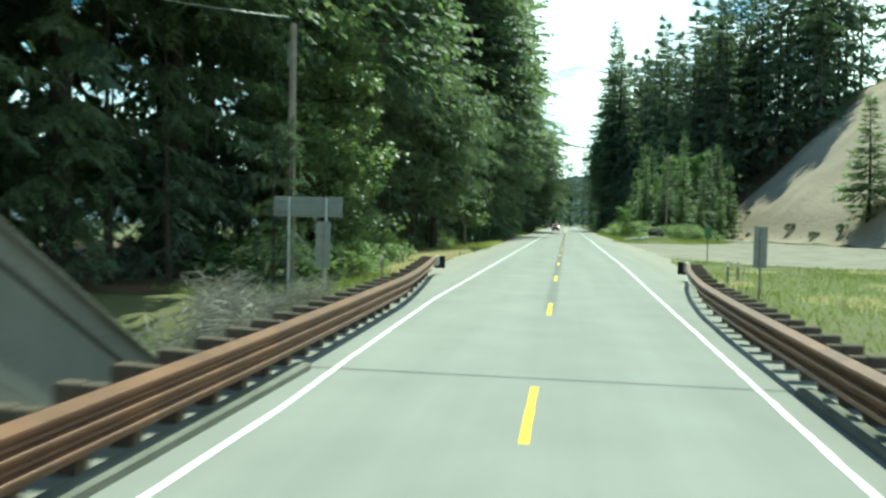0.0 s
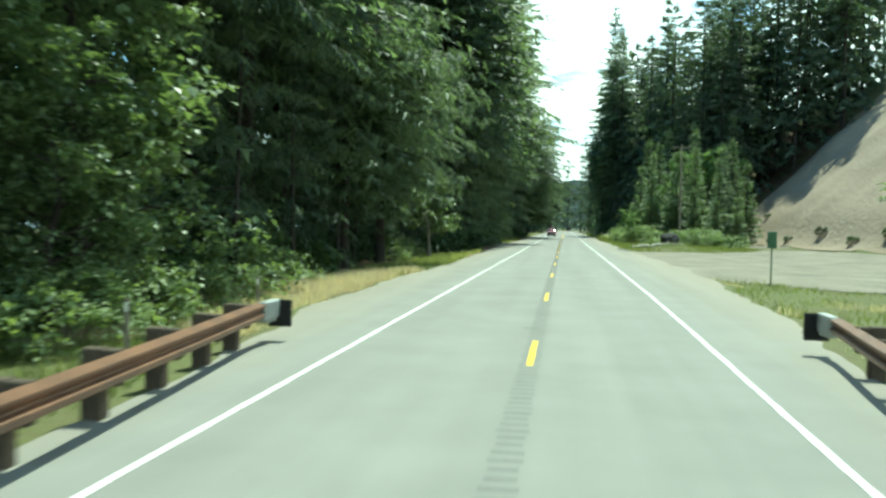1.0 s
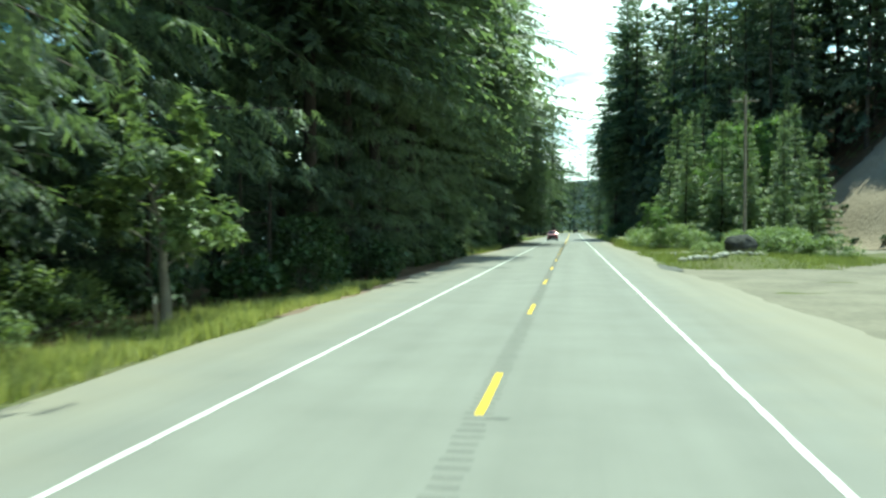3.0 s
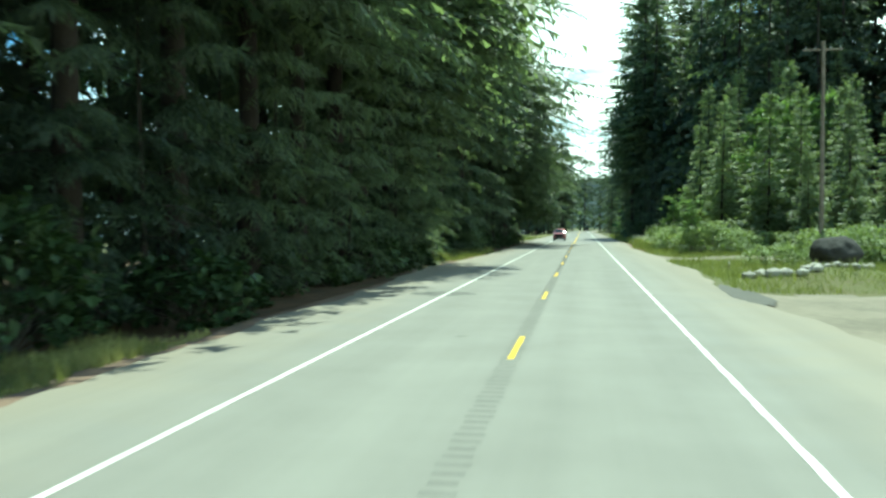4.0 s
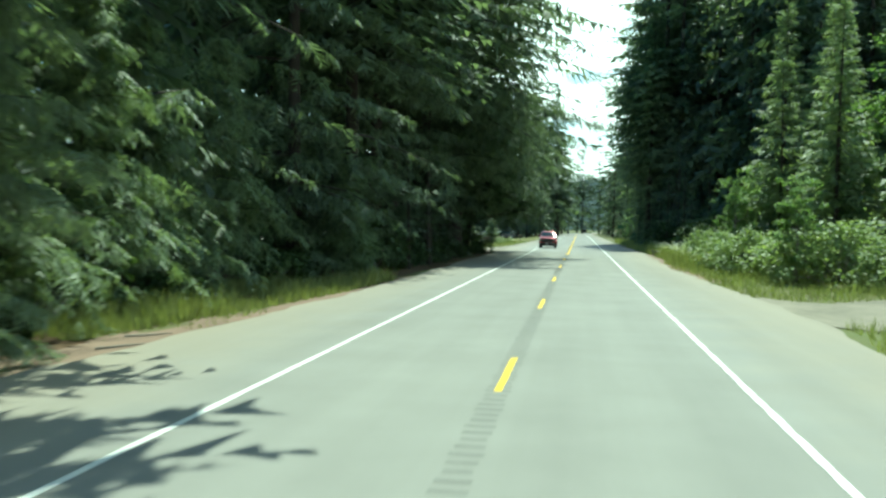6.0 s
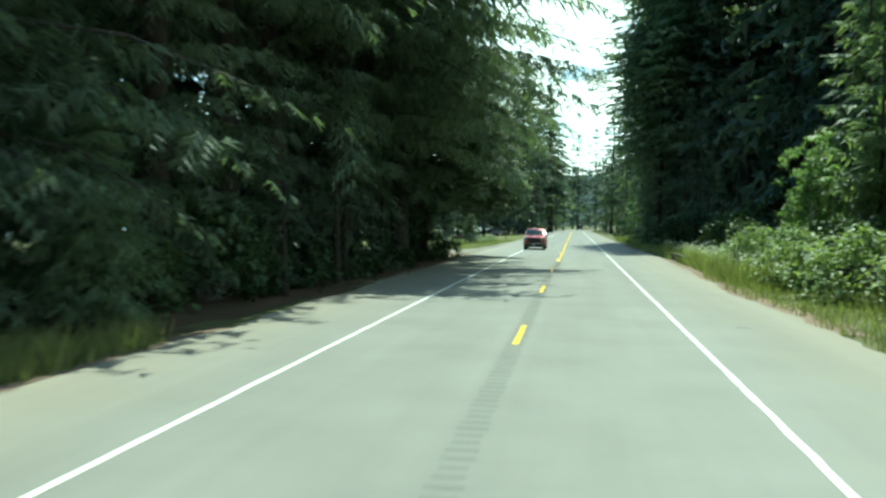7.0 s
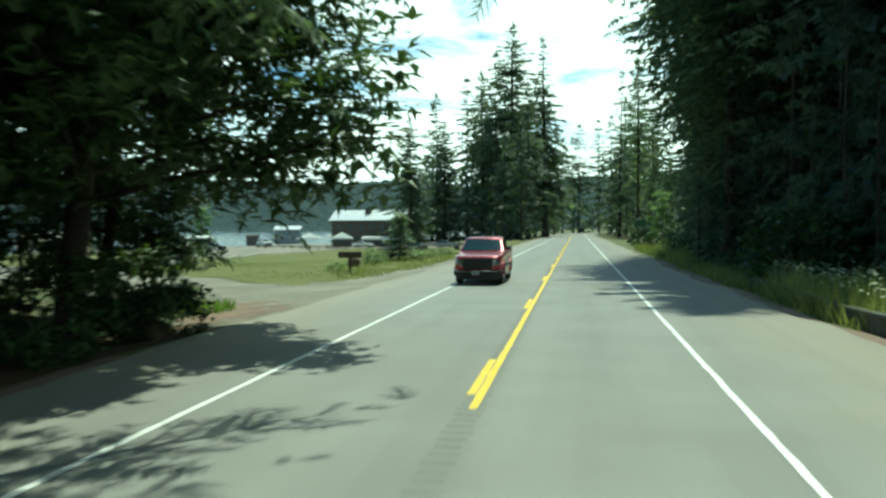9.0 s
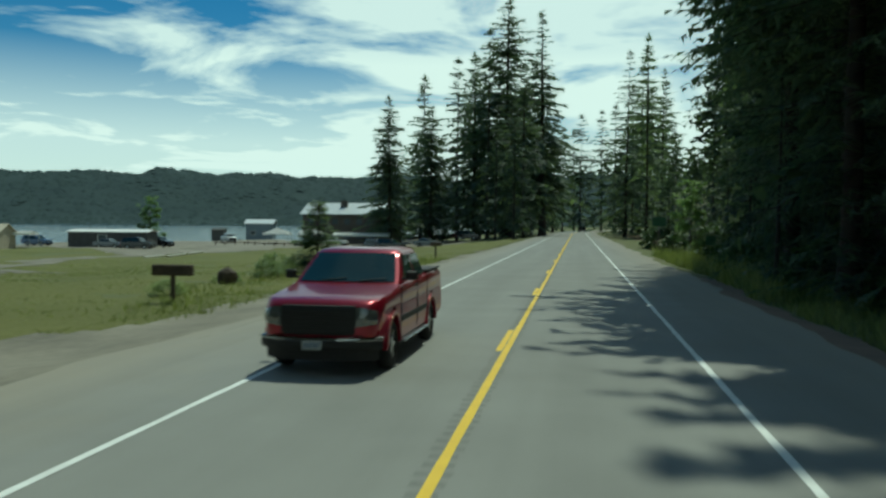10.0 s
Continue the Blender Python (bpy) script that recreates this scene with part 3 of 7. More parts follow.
# reddish needle litter along both pavement edges
lay("needle_drift", np.arange(-9.5, -5.0, 0.15), np.arange(72, 186, 0.22), lambda x, y: (x < edge_left(y) + 0.35 + 0.25 * vnoise(x, y, 1.0, 33) + 0.3 * vnoise(x, y, 0.35, 133)) & (x > edge_left(y) - 0.9 - 1.5 * sstep(108, 116, y) * sstep(142, 130, y) + 0.7 * vnoise(x, y, 5, 34)) & ((vnoise(0 * x, y, 9, 35) > -0.35) | (np.abs(y - 124) < 14)), 0.012, M["dirt"], "drift of brown needles along the shoulder", "needle litter")
lay("needle_drift", np.arange(5.0, 9.5, 0.15), np.arange(150, 232, 0.22), lambda x, y: (x > edge_right(y) - 0.35 - 0.5 * sstep(178, 190, y) + 0.25 * vnoise(x, y, 1.0, 36) + 0.3 * vnoise(x, y, 0.35, 136)) & (x < edge_right(y) + 1.0 + 0.6 * vnoise(x, y, 5, 37)), 0.012, M["dirt"], "drift of brown needles along the shoulder", "needle litter")
# lake
solo("water", grid_mesh("water", np.linspace(-2600, -60, 20), np.linspace(-300, 2600, 20), lambda X, Y: 0 * X - 2.5, M["water"]), "flat grey-blue lake water", "water", kind="structure")
solo("water", grid_mesh("water", np.linspace(-60, 60, 8), np.linspace(-40, 5, 6), lambda X, Y: 0 * X - 3.0, M["water"]), "dark stream water under the bridge", "water", kind="structure")

# ---- trees, shrubs and grass ----
def basis(d, up=(0, 0, 1)):
    """For rows of directions d: side and normal vectors."""
    d = d / np.linalg.norm(d, axis=1, keepdims=True)
    s = np.cross(d, np.asarray(up, dtype=float)[None, :])
    ln = np.linalg.norm(s, axis=1, keepdims=True)
    s = np.where(ln < 1e-3, np.array([[1.0, 0, 0]]), s / np.maximum(ln, 1e-3))
    return d, s, np.cross(s, d)


def frond(pairs, w):
    """A flat spray: a thin spine and paired side twigs, as triangles (out, side, droop)."""
    t = [((0, -w * 0.6, 0), (0, w * 0.6, 0), (1.0, 0, -0.15))]
    for i in range(pairs):
        s = 0.06 + 0.74 * i / max(pairs - 1, 1)
        ln = 0.50 * (1 - 0.55 * s) + 0.08
        for sg in (-1, 1):
            t.append(((s - w, 0, -0.1 * s), (s + w, 0, -0.1 * s), (s + ln * 0.55, sg * ln * 0.75, -0.1 * s - 0.55 * ln)))
    return np.array(t)


def tuft(seed, k, w):
    """An uneven drooping twig cluster: k narrow needle-covered twigs at random angles off a short spine."""
    g = random.Random(seed)
    t = []
    for i in range(k):
        s0 = 0.45 * i / k
        a = g.uniform(-1.0, 1.0)
        ln = g.uniform(0.34, 0.72)
        c = (s0 + ln * math.cos(a), ln * math.sin(a), -ln * g.uniform(0.15, 0.75))
        t.append(((s0 - w * math.sin(a), -w * math.cos(a) - w * 0.2, 0.04), (s0 + w * 0.4, w * math.cos(a) + w * 0.2, -0.04), c))
    return np.array(t)


def fern(seed, pairs, w):
    """A flat drooping spray: an arched spine with paired side twigs of uneven length, each a narrow needle-covered triangle."""
    g = random.Random(seed)
    t = [((0, -w * 0.5, 0), (0, w * 0.5, 0), (1.0, 0, -0.22))]
    for i in range(pairs):
        q = 0.05 + 0.78 * i / max(pairs - 1, 1)
        for sg in (-1, 1):
            q2 = q + g.uniform(-0.05, 0.05)
            ln = (0.46 * (1 - 0.62 * q) + 0.06) * g.uniform(0.65, 1.25)
            z = -0.22 * q2 * q2
            t.append(((q2 - w, 0, z), (q2 + w, sg * w * 0.4, z), (q2 + ln * g.uniform(0.45, 0.75), sg * ln * g.uniform(0.55, 0.8), z - ln * g.uniform(0.2, 0.6))))
    return np.array(t)


FERNS = [fern(40 + i, 5, 0.062) for i in range(5)]
FINE = [tuft(i, 6, 0.075) for i in range(6)]
FROND_FINE, FROND_MID, FROND_COARSE = FINE[0], frond(3, 0.13), frond(2, 0.24)


def place_fronds(tpl, P, D, S, roll=None):
    """Copies of a spray at places P, along D, of size S."""
    d, s, n = basis(D)
    if roll is not None:
        c, q = np.cos(roll)[:, None], np.sin(roll)[:, None]
        s, n = s * c + n * q, n * c - s * q
    v = P[:, None, None, :] + S[:, None, None, None] * (tpl[None, :, :, 0:1] * d[:, None, None, :] + tpl[None, :, :, 1:2] * s[:, None, None, :] + tpl[None, :, :, 2:3] * n[:, None, None, :])
    return v.reshape(-1, 3)


def trunk_geo(path, radii, seg=8):
    """Rings along a path: verts and quads."""
    a = np.linspace(0, 2 * np.pi, seg, endpoint=False)
    v, f = [], []
    P = np.asarray(path, dtype=float)
    for i, (p, r) in enumerate(zip(P, radii)):
        d = P[min(i + 1, len(P) - 1)] - P[max(i - 1, 0)]
        _, s, n = basis(d[None, :], (0.01, 1, 0.02))
        v.append(p + r * (np.cos(a)[:, None] * s + np.sin(a)[:, None] * n))
    for i in range(len(P) - 1):
        for j in range(seg):
            k = (j + 1) % seg
            f.append((i * seg + j, i * seg + k, (i + 1) * seg + k, (i + 1) * seg + j))
    return np.concatenate(v), f


def conifer(seed, H, R, clear, nb, per, tpl, needles, droop=0.22, power=0.8, fs=0.30, trunk_r=None, ragged=0.35, bare=0, shape=None, bias=0.95, mats=6, matw=0.30, fine=1.0, fern_to=0.0, leafy=1.0, whorl=0.0, band=None):
    """Meshes of a fir: trunk with its limbs, and the needle sprays."""
    g = np.random.default_rng(seed)
    lean = g.normal(0, 0.012, 2)
    r0 = trunk_r or H * 0.0105
    zs = np.linspace(-0.4, H, 10)
    tv, tf = trunk_geo(np.column_stack([lean[0] * zs + 0.06 * np.sin(zs * 0.3), lean[1] * zs, zs]), np.maximum(r0 * (1 - np.clip(zs / H, 0, 1)) ** 0.85 * (1 + 0.35 * np.exp(-np.clip(zs, 0, None) * 1.2)), 0.02))
    u = g.random(nb) ** bias
    if band:
        # more boughs between two heights
        z0, z1, share = band
        u = np.where(g.random(nb) < share, (g.uniform(z0, z1, nb) - clear) / (H * 0.985 - clear), u)
    u = np.sort(u)
    zb = clear + (H * 0.985 - clear) * u
    if whorl:
        # boughs stand in tiers, with dark air between them
        tier = np.round(zb / whorl + 0.35 * np.sin(zb * 0.7))
        zb = np.clip(tier * whorl + g.normal(0, 0.13, nb) * whorl, clear, H * 0.985)
    prof = (1 - u) ** power
    low = np.clip(u / 0.10, 0.55, 1)
    if shape:
        prof, low = np.interp(zb, [q[0] for q in shape], [q[1] for q in shape]) / R, 1.0
    L = np.maximum(R * prof * low * (1 + ragged * g.uniform(-1, 0.6, nb)), 0.35)
    az = np.arange(nb) * 2.39996 + g.normal(0, 0.4, nb)
    out = np.column_stack([np.cos(az), np.sin(az), 0 * az])
    rise = np.where(u > 0.6, 0.55 * (u - 0.4), 0.08) + g.normal(0, 0.06, nb)
    dr = droop * (1.15 - u) * (1 + 0.4 * g.normal(0, 1, nb))
    base = np.column_stack([lean[0] * zb, lean[1] * zb, zb])

    def along(i, s):
        h = L[i] * s
        return base[i] + out[i] * h[:, None] + np.column_stack([0 * h, 0 * h, h * (rise[i] - dr[i] * s * 1.6 + 0.22 * dr[i] * s ** 4)])
    # side branches: long narrow blades off every bough, the dense middle of it
    mi = np.repeat(np.arange(nb), mats * 2)
    ms = np.tile(np.repeat(np.linspace(0.14, 0.93, mats), 2), nb) + g.normal(0, 0.06, nb * mats * 2)
    mg = np.tile([-1.0, 1.0], nb * mats)
    thin = (zb[mi] < 17) & (matw < 0.3) & (ms > 0.5)
    ml = (np.where(thin, 0.14, 0.30 if matw >= 0.3 else 0.21) * L[mi] * (1.12 - ms) + 0.30) * g.uniform(0.3, 1.6, len(mi))
    pm = np.column_stack([-out[mi][:, 1], out[mi][:, 0], 0 * mi])
    hw = np.minimum(np.where(thin, matw, 0.42) / mats, np.where(zb[mi] < 17, 0.14, 0.18) / L[mi] if matw < 0.3 else 1.0)
    hw = hw * np.where(zb[mi] >= fern_to, leafy, 1.0)
    tip = along(mi, ms) + out[mi] * (g.uniform(0.1, 0.7, len(mi)) * ml)[:, None] + pm * (mg * 0.8 * ml)[:, None] - np.column_stack([0 * ml, 0 * ml, ml * g.uniform(0.25, 0.8, len(mi))])
    # (the quarter that faces away from road and traffic keeps plain blades)
    flat = (zb[mi] >= fern_to) | ((np.cos(az[mi]) < -0.30) & (np.sin(az[mi]) > -0.30)) if fern_to > 12.5 or band else zb[mi] >= fern_to
    mv = np.stack([along(mi, ms - hw), along(mi, ms + hw), tip], 1)[flat].reshape(-1, 3)
    # low down, where they are seen close by, the side branches are feathered sprays
    fk = g.integers(0, len(FERNS), len(mi))
    for q in range(len(FERNS)):
        pick_q = ~flat & (fk == q)
        if pick_q.any():
            r0_, way = along(mi[pick_q], ms[pick_q]), tip[pick_q] - along(mi[pick_q], ms[pick_q])
            mv = np.concatenate([mv, place_fronds(FERNS[q], r0_, way, np.minimum(1.25 * np.linalg.norm(way, axis=1) + 0.12, 0.68 if mats <= 4 else 1.35), g.normal(0, 0.35, len(way)))])
    n_each = np.maximum((per * (0.35 + 0.65 * L / R)).astype(int), 4)
    ids = np.repeat(np.arange(nb), n_each)
    s = 0.12 + 0.88 * g.random(len(ids)) ** 0.75
    P = along(ids, s)
    side = np.where(g.random(len(ids)) < 0.5, -1.0, 1.0)
    spread = g.uniform(0.25, 1.05, len(ids)) * (1.0 - 0.5 * s)
    perp = np.column_stack([-out[ids][:, 1], out[ids][:, 0], 0 * ids])
    D = out[ids] * np.cos(spread)[:, None] + perp * (side * np.sin(spread))[:, None]
    D[:, 2] += rise[ids] - dr[ids] * (0.8 + 1.3 * s) + g.normal(0, 0.25, len(ids)) - 0.28
    S = np.clip(fs * L[ids], 0.40, 1.15 if tpl is not FROND_FINE else 0.95) * (0.65 + 0.7 * g.random(len(ids))) * (1.05 - 0.40 * s) * fine
    if tpl is FROND_COARSE:
        S = S * 1.9
    elif tpl is FROND_MID:
        S = S * 1.25
    roll = g.normal(0, 0.8, len(ids))
    if tpl is FROND_FINE:
        hi = zb[ids] > 24
        kind = g.integers(0, len(FINE), len(ids))
        far = hi & (g.random(len(ids)) < 0.42)
        v = np.concatenate([place_fronds(FINE[q], P[m], D[m], S[m], roll[m]) for q in range(len(FINE)) for m in [~hi & (kind == q)]] + [place_fronds(FROND_MID, P[far], D[far], S[far] * 1.5, roll[far])])
    else:
        v = place_fronds(tpl, P, D, S, roll)
    v = np.concatenate([v, mv])
    # top leader
    kk = 14
    zt = H - np.linspace(0.0, 1.6, kk)
    At = g.random(kk) * 6.28
    Dt = np.column_stack([np.cos(At), np.sin(At), 0.9 + 0 * At])
    v = np.concatenate([v, place_fronds(tpl, np.column_stack([lean[0] * zt, lean[1] * zt, zt]), Dt, (0.35 + 0.35 * (H - zt)) * (0.4 if mats <= 4 else 1.0))])
    # limbs: thin three-sided bars out to two thirds of each branch
    lv, lf = [], []
    off = len(tv)
    pick = np.arange(0, nb, 3 if tpl is FROND_FINE else 8)
    pick = pick[L[pick] > 1.0]
    for i in pick:
        ii = np.array([i, i, i])
        p = along(ii, np.array([0.0, 0.45, 0.85]))
        r = 0.012 + 0.011 * L[i]
        for q, w in zip(p, (r, r * 0.6, r * 0.2)):
            lv += [q + np.array([0, 0, w]), q + perp_of(out[i]) * w - np.array([0, 0, w * 0.6]), q - perp_of(out[i]) * w - np.array([0, 0, w * 0.6])]
        o = off + len(lv) - 9
        for k in (0, 3):
            for j in range(3):
                j2 = (j + 1) % 3
                lf.append((o + k + j, o + k + j2, o + k + 3 + j2, o + k + 3 + j))
    # dead bare limbs below the crown
    for i in range(bare):
        z = clear * g.uniform(0.25, 1.0)
        a = g.random() * 6.28
        ln = g.uniform(0.8, 2.6)
        o3 = np.array([math.cos(a), math.sin(a), -0.15])
        q0, q1 = np.array([0, 0, z]), np.array([0, 0, z]) + o3 * ln
        o = off + len(lv)
        for q, w in ((q0, 0.03), (q1, 0.008)):
            lv += [q + np.array([0, 0, w]), q + perp_of(o3) * w - np.array([0, 0, w * 0.6]), q - perp_of(o3) * w - np.array([0, 0, w * 0.6])]
        for j in range(3):
            j2 = (j + 1) % 3
            lf.append((o + j, o + j2, o + 3 + j2, o + 3 + j))
    tv = np.concatenate([tv, np.array(lv).reshape(-1, 3)]) if lv else tv
    return mesh_np("trunk", tv, np.array(tf + lf), M["bark"], True), mesh_np("crown", v, np.arange(len(v)).reshape(-1, 3), needles)


def perp_of(d):
    return np.array([-d[1], d[0], 0.0])


def leaf_clumps(g, C, rad, per, size, flat=0.55, lobed=False):
    """Leaves in clumps round places C: folded quads as two triangles each."""
    n = len(C) * per
    c = np.repeat(C, per, axis=0)
    r = np.repeat(np.broadcast_to(rad, (len(C),)), per)
    o = g.normal(0, 1, (n, 3))
    o = o / np.linalg.norm(o, axis=1, keepdims=True) * (g.random(n) ** 0.45)[:, None]
    o[:, 2] *= 0.7
    P = c + o * r[:, None]
    D = g.normal(0, 1, (n, 3))
    D[:, 2] = D[:, 2] * flat - 0.25
    d, s, nn = basis(D)
    S = size * (0.6 + 0.8 * g.random(n))
    t = np.array([(0, 0, 0), (0.45, 0.42, 0.06), (1.0, 0, -0.12), (0, 0, 0), (1.0, 0, -0.12), (0.45, -0.42, 0.06)])
    if lobed:
        t = np.array([(0, 0, 0), (0.42, -0.17, 0.03), (1.0, 0.02, -0.14), (0, 0, 0), (1.0, 0.02, -0.14), (0.42, 0.19, 0.03), (0.02, 0, 0), (0.36, 0.16, 0.02), (0.55, 0.58, -0.12), (0.02, 0, 0), (0.52, -0.60, -0.10), (0.36, -0.15, 0.02)])
    v = P[:, None, :] + S[:, None, None] * (t[None, :, 0:1] * d[:, None, :] + t[None, :, 1:2] * s[:, None, :] + t[None, :, 2:3] * nn[:, None, :])
    return v.reshape(-1, 3)


def broadleaf(seed, H, R, clear, limbs, clumps, per, size, leaves, bark, skew=(0, 0), low=0.0, clump_r=0.16, lobed=False):
    """Meshes of a broad-leaved tree: trunk with forking limbs, and leaves in uneven clumps at their ends."""
    g = np.random.default_rng(seed)
    zs = np.linspace(-0.3, H * 0.75, 6)
    r0 = 0.022 * H + 0.03
    wob = g.normal(0, 0.04 * H, (6, 2)) * (zs / H)[:, None]
    tp = np.column_stack([wob[:, 0] + skew[0] * np.clip(zs / H, 0, 1), wob[:, 1] + skew[1] * np.clip(zs / H, 0, 1), zs])
    tv, tf = trunk_geo(tp, r0 * (1 - 0.85 * np.linspace(0, 1, 6)), 7)
    V, F = [tv], list(tf)
    off = len(tv)
    C = []
    for i in range(limbs):
        k = clear + (H * 0.7 - clear) * ((i + 0.5) / limbs)
        b = np.array([np.interp(k, zs, tp[:, 0]), np.interp(k, zs, tp[:, 1]), k])
        a = i * 2.39996 + g.normal(0, 0.35)
        ln = R * g.uniform(0.7, 1.1) * (1.0 - 0.45 * (k - clear) / max(H - clear, 0.1))
        upw = g.uniform(0.25, 0.75) * (1 - low)
        t = np.linspace(0, 1, 5)
        p = b + np.column_stack([np.cos(a) * ln * t + skew[0] * t * 0.6, np.sin(a) * ln * t + skew[1] * t * 0.6, upw * ln * t * (1.25 - 0.5 * t) + g.normal(0, 0.05 * ln, 5) * t])
        lv, lf = trunk_geo(p, (r0 * 0.24) * (1 - 0.90 * t), 5)
        V.append(lv)
        F += [tuple(q + off for q in f) for f in lf]
        off += len(lv)
        m = max(int(clumps / limbs), 2)
        s = g.uniform(0.35, 1.05, m)
        q = np.column_stack([np.interp(s, t, p[:, j]) for j in range(3)]) + np.clip(g.normal(0, 0.17 * ln, (m, 3)), -0.24 * ln, 0.24 * ln) * np.array([1, 1, 0.8])
        C.append(q)
    q = np.column_stack([g.normal(0, 0.30 * R, clumps // 4), g.normal(0, 0.30 * R, clumps // 4), H * g.uniform(0.72, 1.0, clumps // 4)])
    q[:, :2] += np.array(skew) * 0.9
    C.append(q)
    C = np.concatenate(C)
    C = C[np.hypot(C[:, 0] - 0.8 * skew[0], C[:, 1] - 0.8 * skew[1]) < 0.98 * R]
    v = leaf_clumps(g, C, clump_r * R * g.uniform(0.6, 1.4, len(C)), per, size, lobed=lobed)
    return mesh_np("trunk", np.concatenate(V), np.array(F), bark, True), mesh_np("crown", v, np.arange(len(v)).reshape(-1, 3), leaves)


def shrub(seed, H, R, clumps, per, size, leaves, Ry=None):
    """Meshes of a shrub: stems from the ground, and leaves over a lumpy dome."""
    g = np.random.default_rng(seed)
    Ry = Ry or R
    a, e = g.random(clumps) * 6.28, g.random(clumps)
    k = 0.55 + 0.45 * g.random(clumps)
    C = np.column_stack([R * k * np.cos(a) * np.sqrt(1 - e ** 2 * 0.9), Ry * k * np.sin(a) * np.sqrt(1 - e ** 2 * 0.9), H * (0.08 + 0.85 * e * (0.7 + 0.3 * k))])
    v = leaf_clumps(g, C, 0.22 * min(R, H * 1.2) * g.uniform(0.6, 1.5, clumps), per, size)
    v[:, 2] = np.maximum(v[:, 2], -0.05)
    V, F, off = [], [], 0
    for c in C[::3]:
        p = np.array([c * np.array([0.1, 0.1, 0]) - np.array([0, 0, 0.1]), c * np.array([0.45, 0.45, 0.6]), c])
        lv, lf = trunk_geo(p, (0.018, 0.012, 0.004), 3)
        V.append(lv)
        F += [tuple(q + off for q in f) for f in lf]
        off += len(lv)
    return mesh_np("stem", np.concatenate(V), np.array(F), M["bark_grey"]), mesh_np("foliage", v, np.arange(len(v)).reshape(-1, 3), leaves)


def plant(name, meshes, x, y, s, rz, label, category, group="", names=("trunk", "crown"), wide=1.0):
    ob = new(name)
    ob.matrix_basis = Matrix.LocRotScale((x, y, land1(x, y)), Euler((0, 0, rz)), (s * wide, s * wide, s))
    tagged(ob, label, category, group)
    for nm, me in zip(names, meshes):
        k = new(nm, me)
        k.parent = ob
    return ob


# the kinds
FIR_NEAR = [conifer(11 + i, H, R, c, nb, per, FROND_FINE, M["needles"], droop=d, fs=0.10, bare=6, power=0.6, bias=1.35, trunk_r=0.34, mats=10, matw=0.10, fern_to=14, ragged=0.5, whorl=1.5, leafy=1.1) for i, (H, R, c, nb, per, d) in enumerate([(50, 6.8, 0.4, 240, 7, 0.20), (55, 7.4, 0.5, 250, 7, 0.25), (47, 6.4, 0.4, 230, 7, 0.17), (54, 7.2, 0.6, 245, 7, 0.23)])]
FIR_BIG = conifer(29, 64, 11.0, 4.6, 330, 5, FROND_FINE, M["needles"], droop=0.22, fs=0.10, ragged=0.45, bias=1.1, bare=14, trunk_r=0.42, mats=40, matw=0.20, fine=1.0, fern_to=12.6, leafy=1.15, whorl=2.0, band=(8, 22, 0.42), shape=((4.6, 3.0), (6, 4.5), (8, 7.0), (10.5, 9.6), (14, 11.0), (18, 11.6), (24, 10.1), (30, 9.0), (38, 8.1), (46, 6.5), (54, 4.5), (64, 0.4)))
FIR_DENSE = conifer(28, 64, 11.0, 0.8, 400, 5, FROND_FINE, M["needles"], droop=0.25, fs=0.10, ragged=0.25, bias=1.1, trunk_r=0.42, mats=26, matw=0.20, fine=1.2, fern_to=10, leafy=1.5, whorl=1.4, band=(10, 27, 0.5), shape=((0.8, 3.2), (6.5, 4.5), (11, 6.0), (14.5, 9.5), (18, 12.0), (22, 12.9), (27, 12.0), (34, 9.0), (42, 7.8), (52, 5.6), (64, 0.4)))
FIR_ROOF = [conifer(25 + i, H, 7.2, 1.2, 340, 4, FROND_FINE, M["needles"], droop=0.24, fs=0.10, ragged=0.16, bias=1.15, bare=14, trunk_r=0.38, mats=12, matw=0.20, fine=1.4, fern_to=11, leafy=2.0, whorl=1.2, band=(10, 24, 0.5), shape=((1.2, 2.2), (4.5, 2.6), (8, 4.6), (11, 6.2), (15, 6.7), (24, 6.6), (30, 6.0), (42, 4.0), (H, 0.4))) for i, H in enumerate((54, 50))]
FIR_OPEN = [conifer(45 + i, H, 5.0, c, 120, 6, FROND_MID, M["needles_dark"], droop=0.3, fs=0.22, ragged=0.6, bias=0.9, bare=16, trunk_r=0.30, mats=8, matw=0.14, shape=((c, 1.6), (c + 5, 3.4), (16, 4.6), (30, 4.0), (H, 0.4))) for i, (H, c) in enumerate(((40, 5.5), (44, 4.2), (36, 7.0)))]
FIR_MID = [conifer(31 + i, H, R, c, nb, per, FROND_MID, M["needles"], droop=0.3, fs=0.22, power=0.75, trunk_r=0.3, bias=1.1, whorl=1.6, mats=8, matw=0.11) for i, (H, R, c, nb, per) in enumerate([(48, 6.4, 0.6, 190, 6), (50, 6.8, 1.0, 190, 6), (42, 6.0, 0.5, 180, 6)])]
FIR_FAR = [conifer(51 + i, H, R, c, nb, per, FROND_COARSE, M["needles_dark"], droop=0.28, fs=0.24, ragged=0.32, power=0.64, trunk_r=0.3, mats=5, matw=0.25, leafy=1.8, bias=0.8) for i, (H, R, c, nb, per) in enumerate([(47, 7.0, 1.0, 104, 5), (43, 6.2, 1.5, 98, 5), (51, 7.0, 1.0, 108, 5)])]
FIR_SPIRE = [conifer(71, 47, 5.4, 5.0, 230, 12, FROND_MID, M["needles_dark"], droop=0.42, fs=0.32, power=0.8, ragged=0.5), conifer(72, 50, 7.4, 3.0, 300, 12, FROND_MID, M["needles_dark"], droop=0.3, fs=0.32, power=0.62, ragged=0.6)]
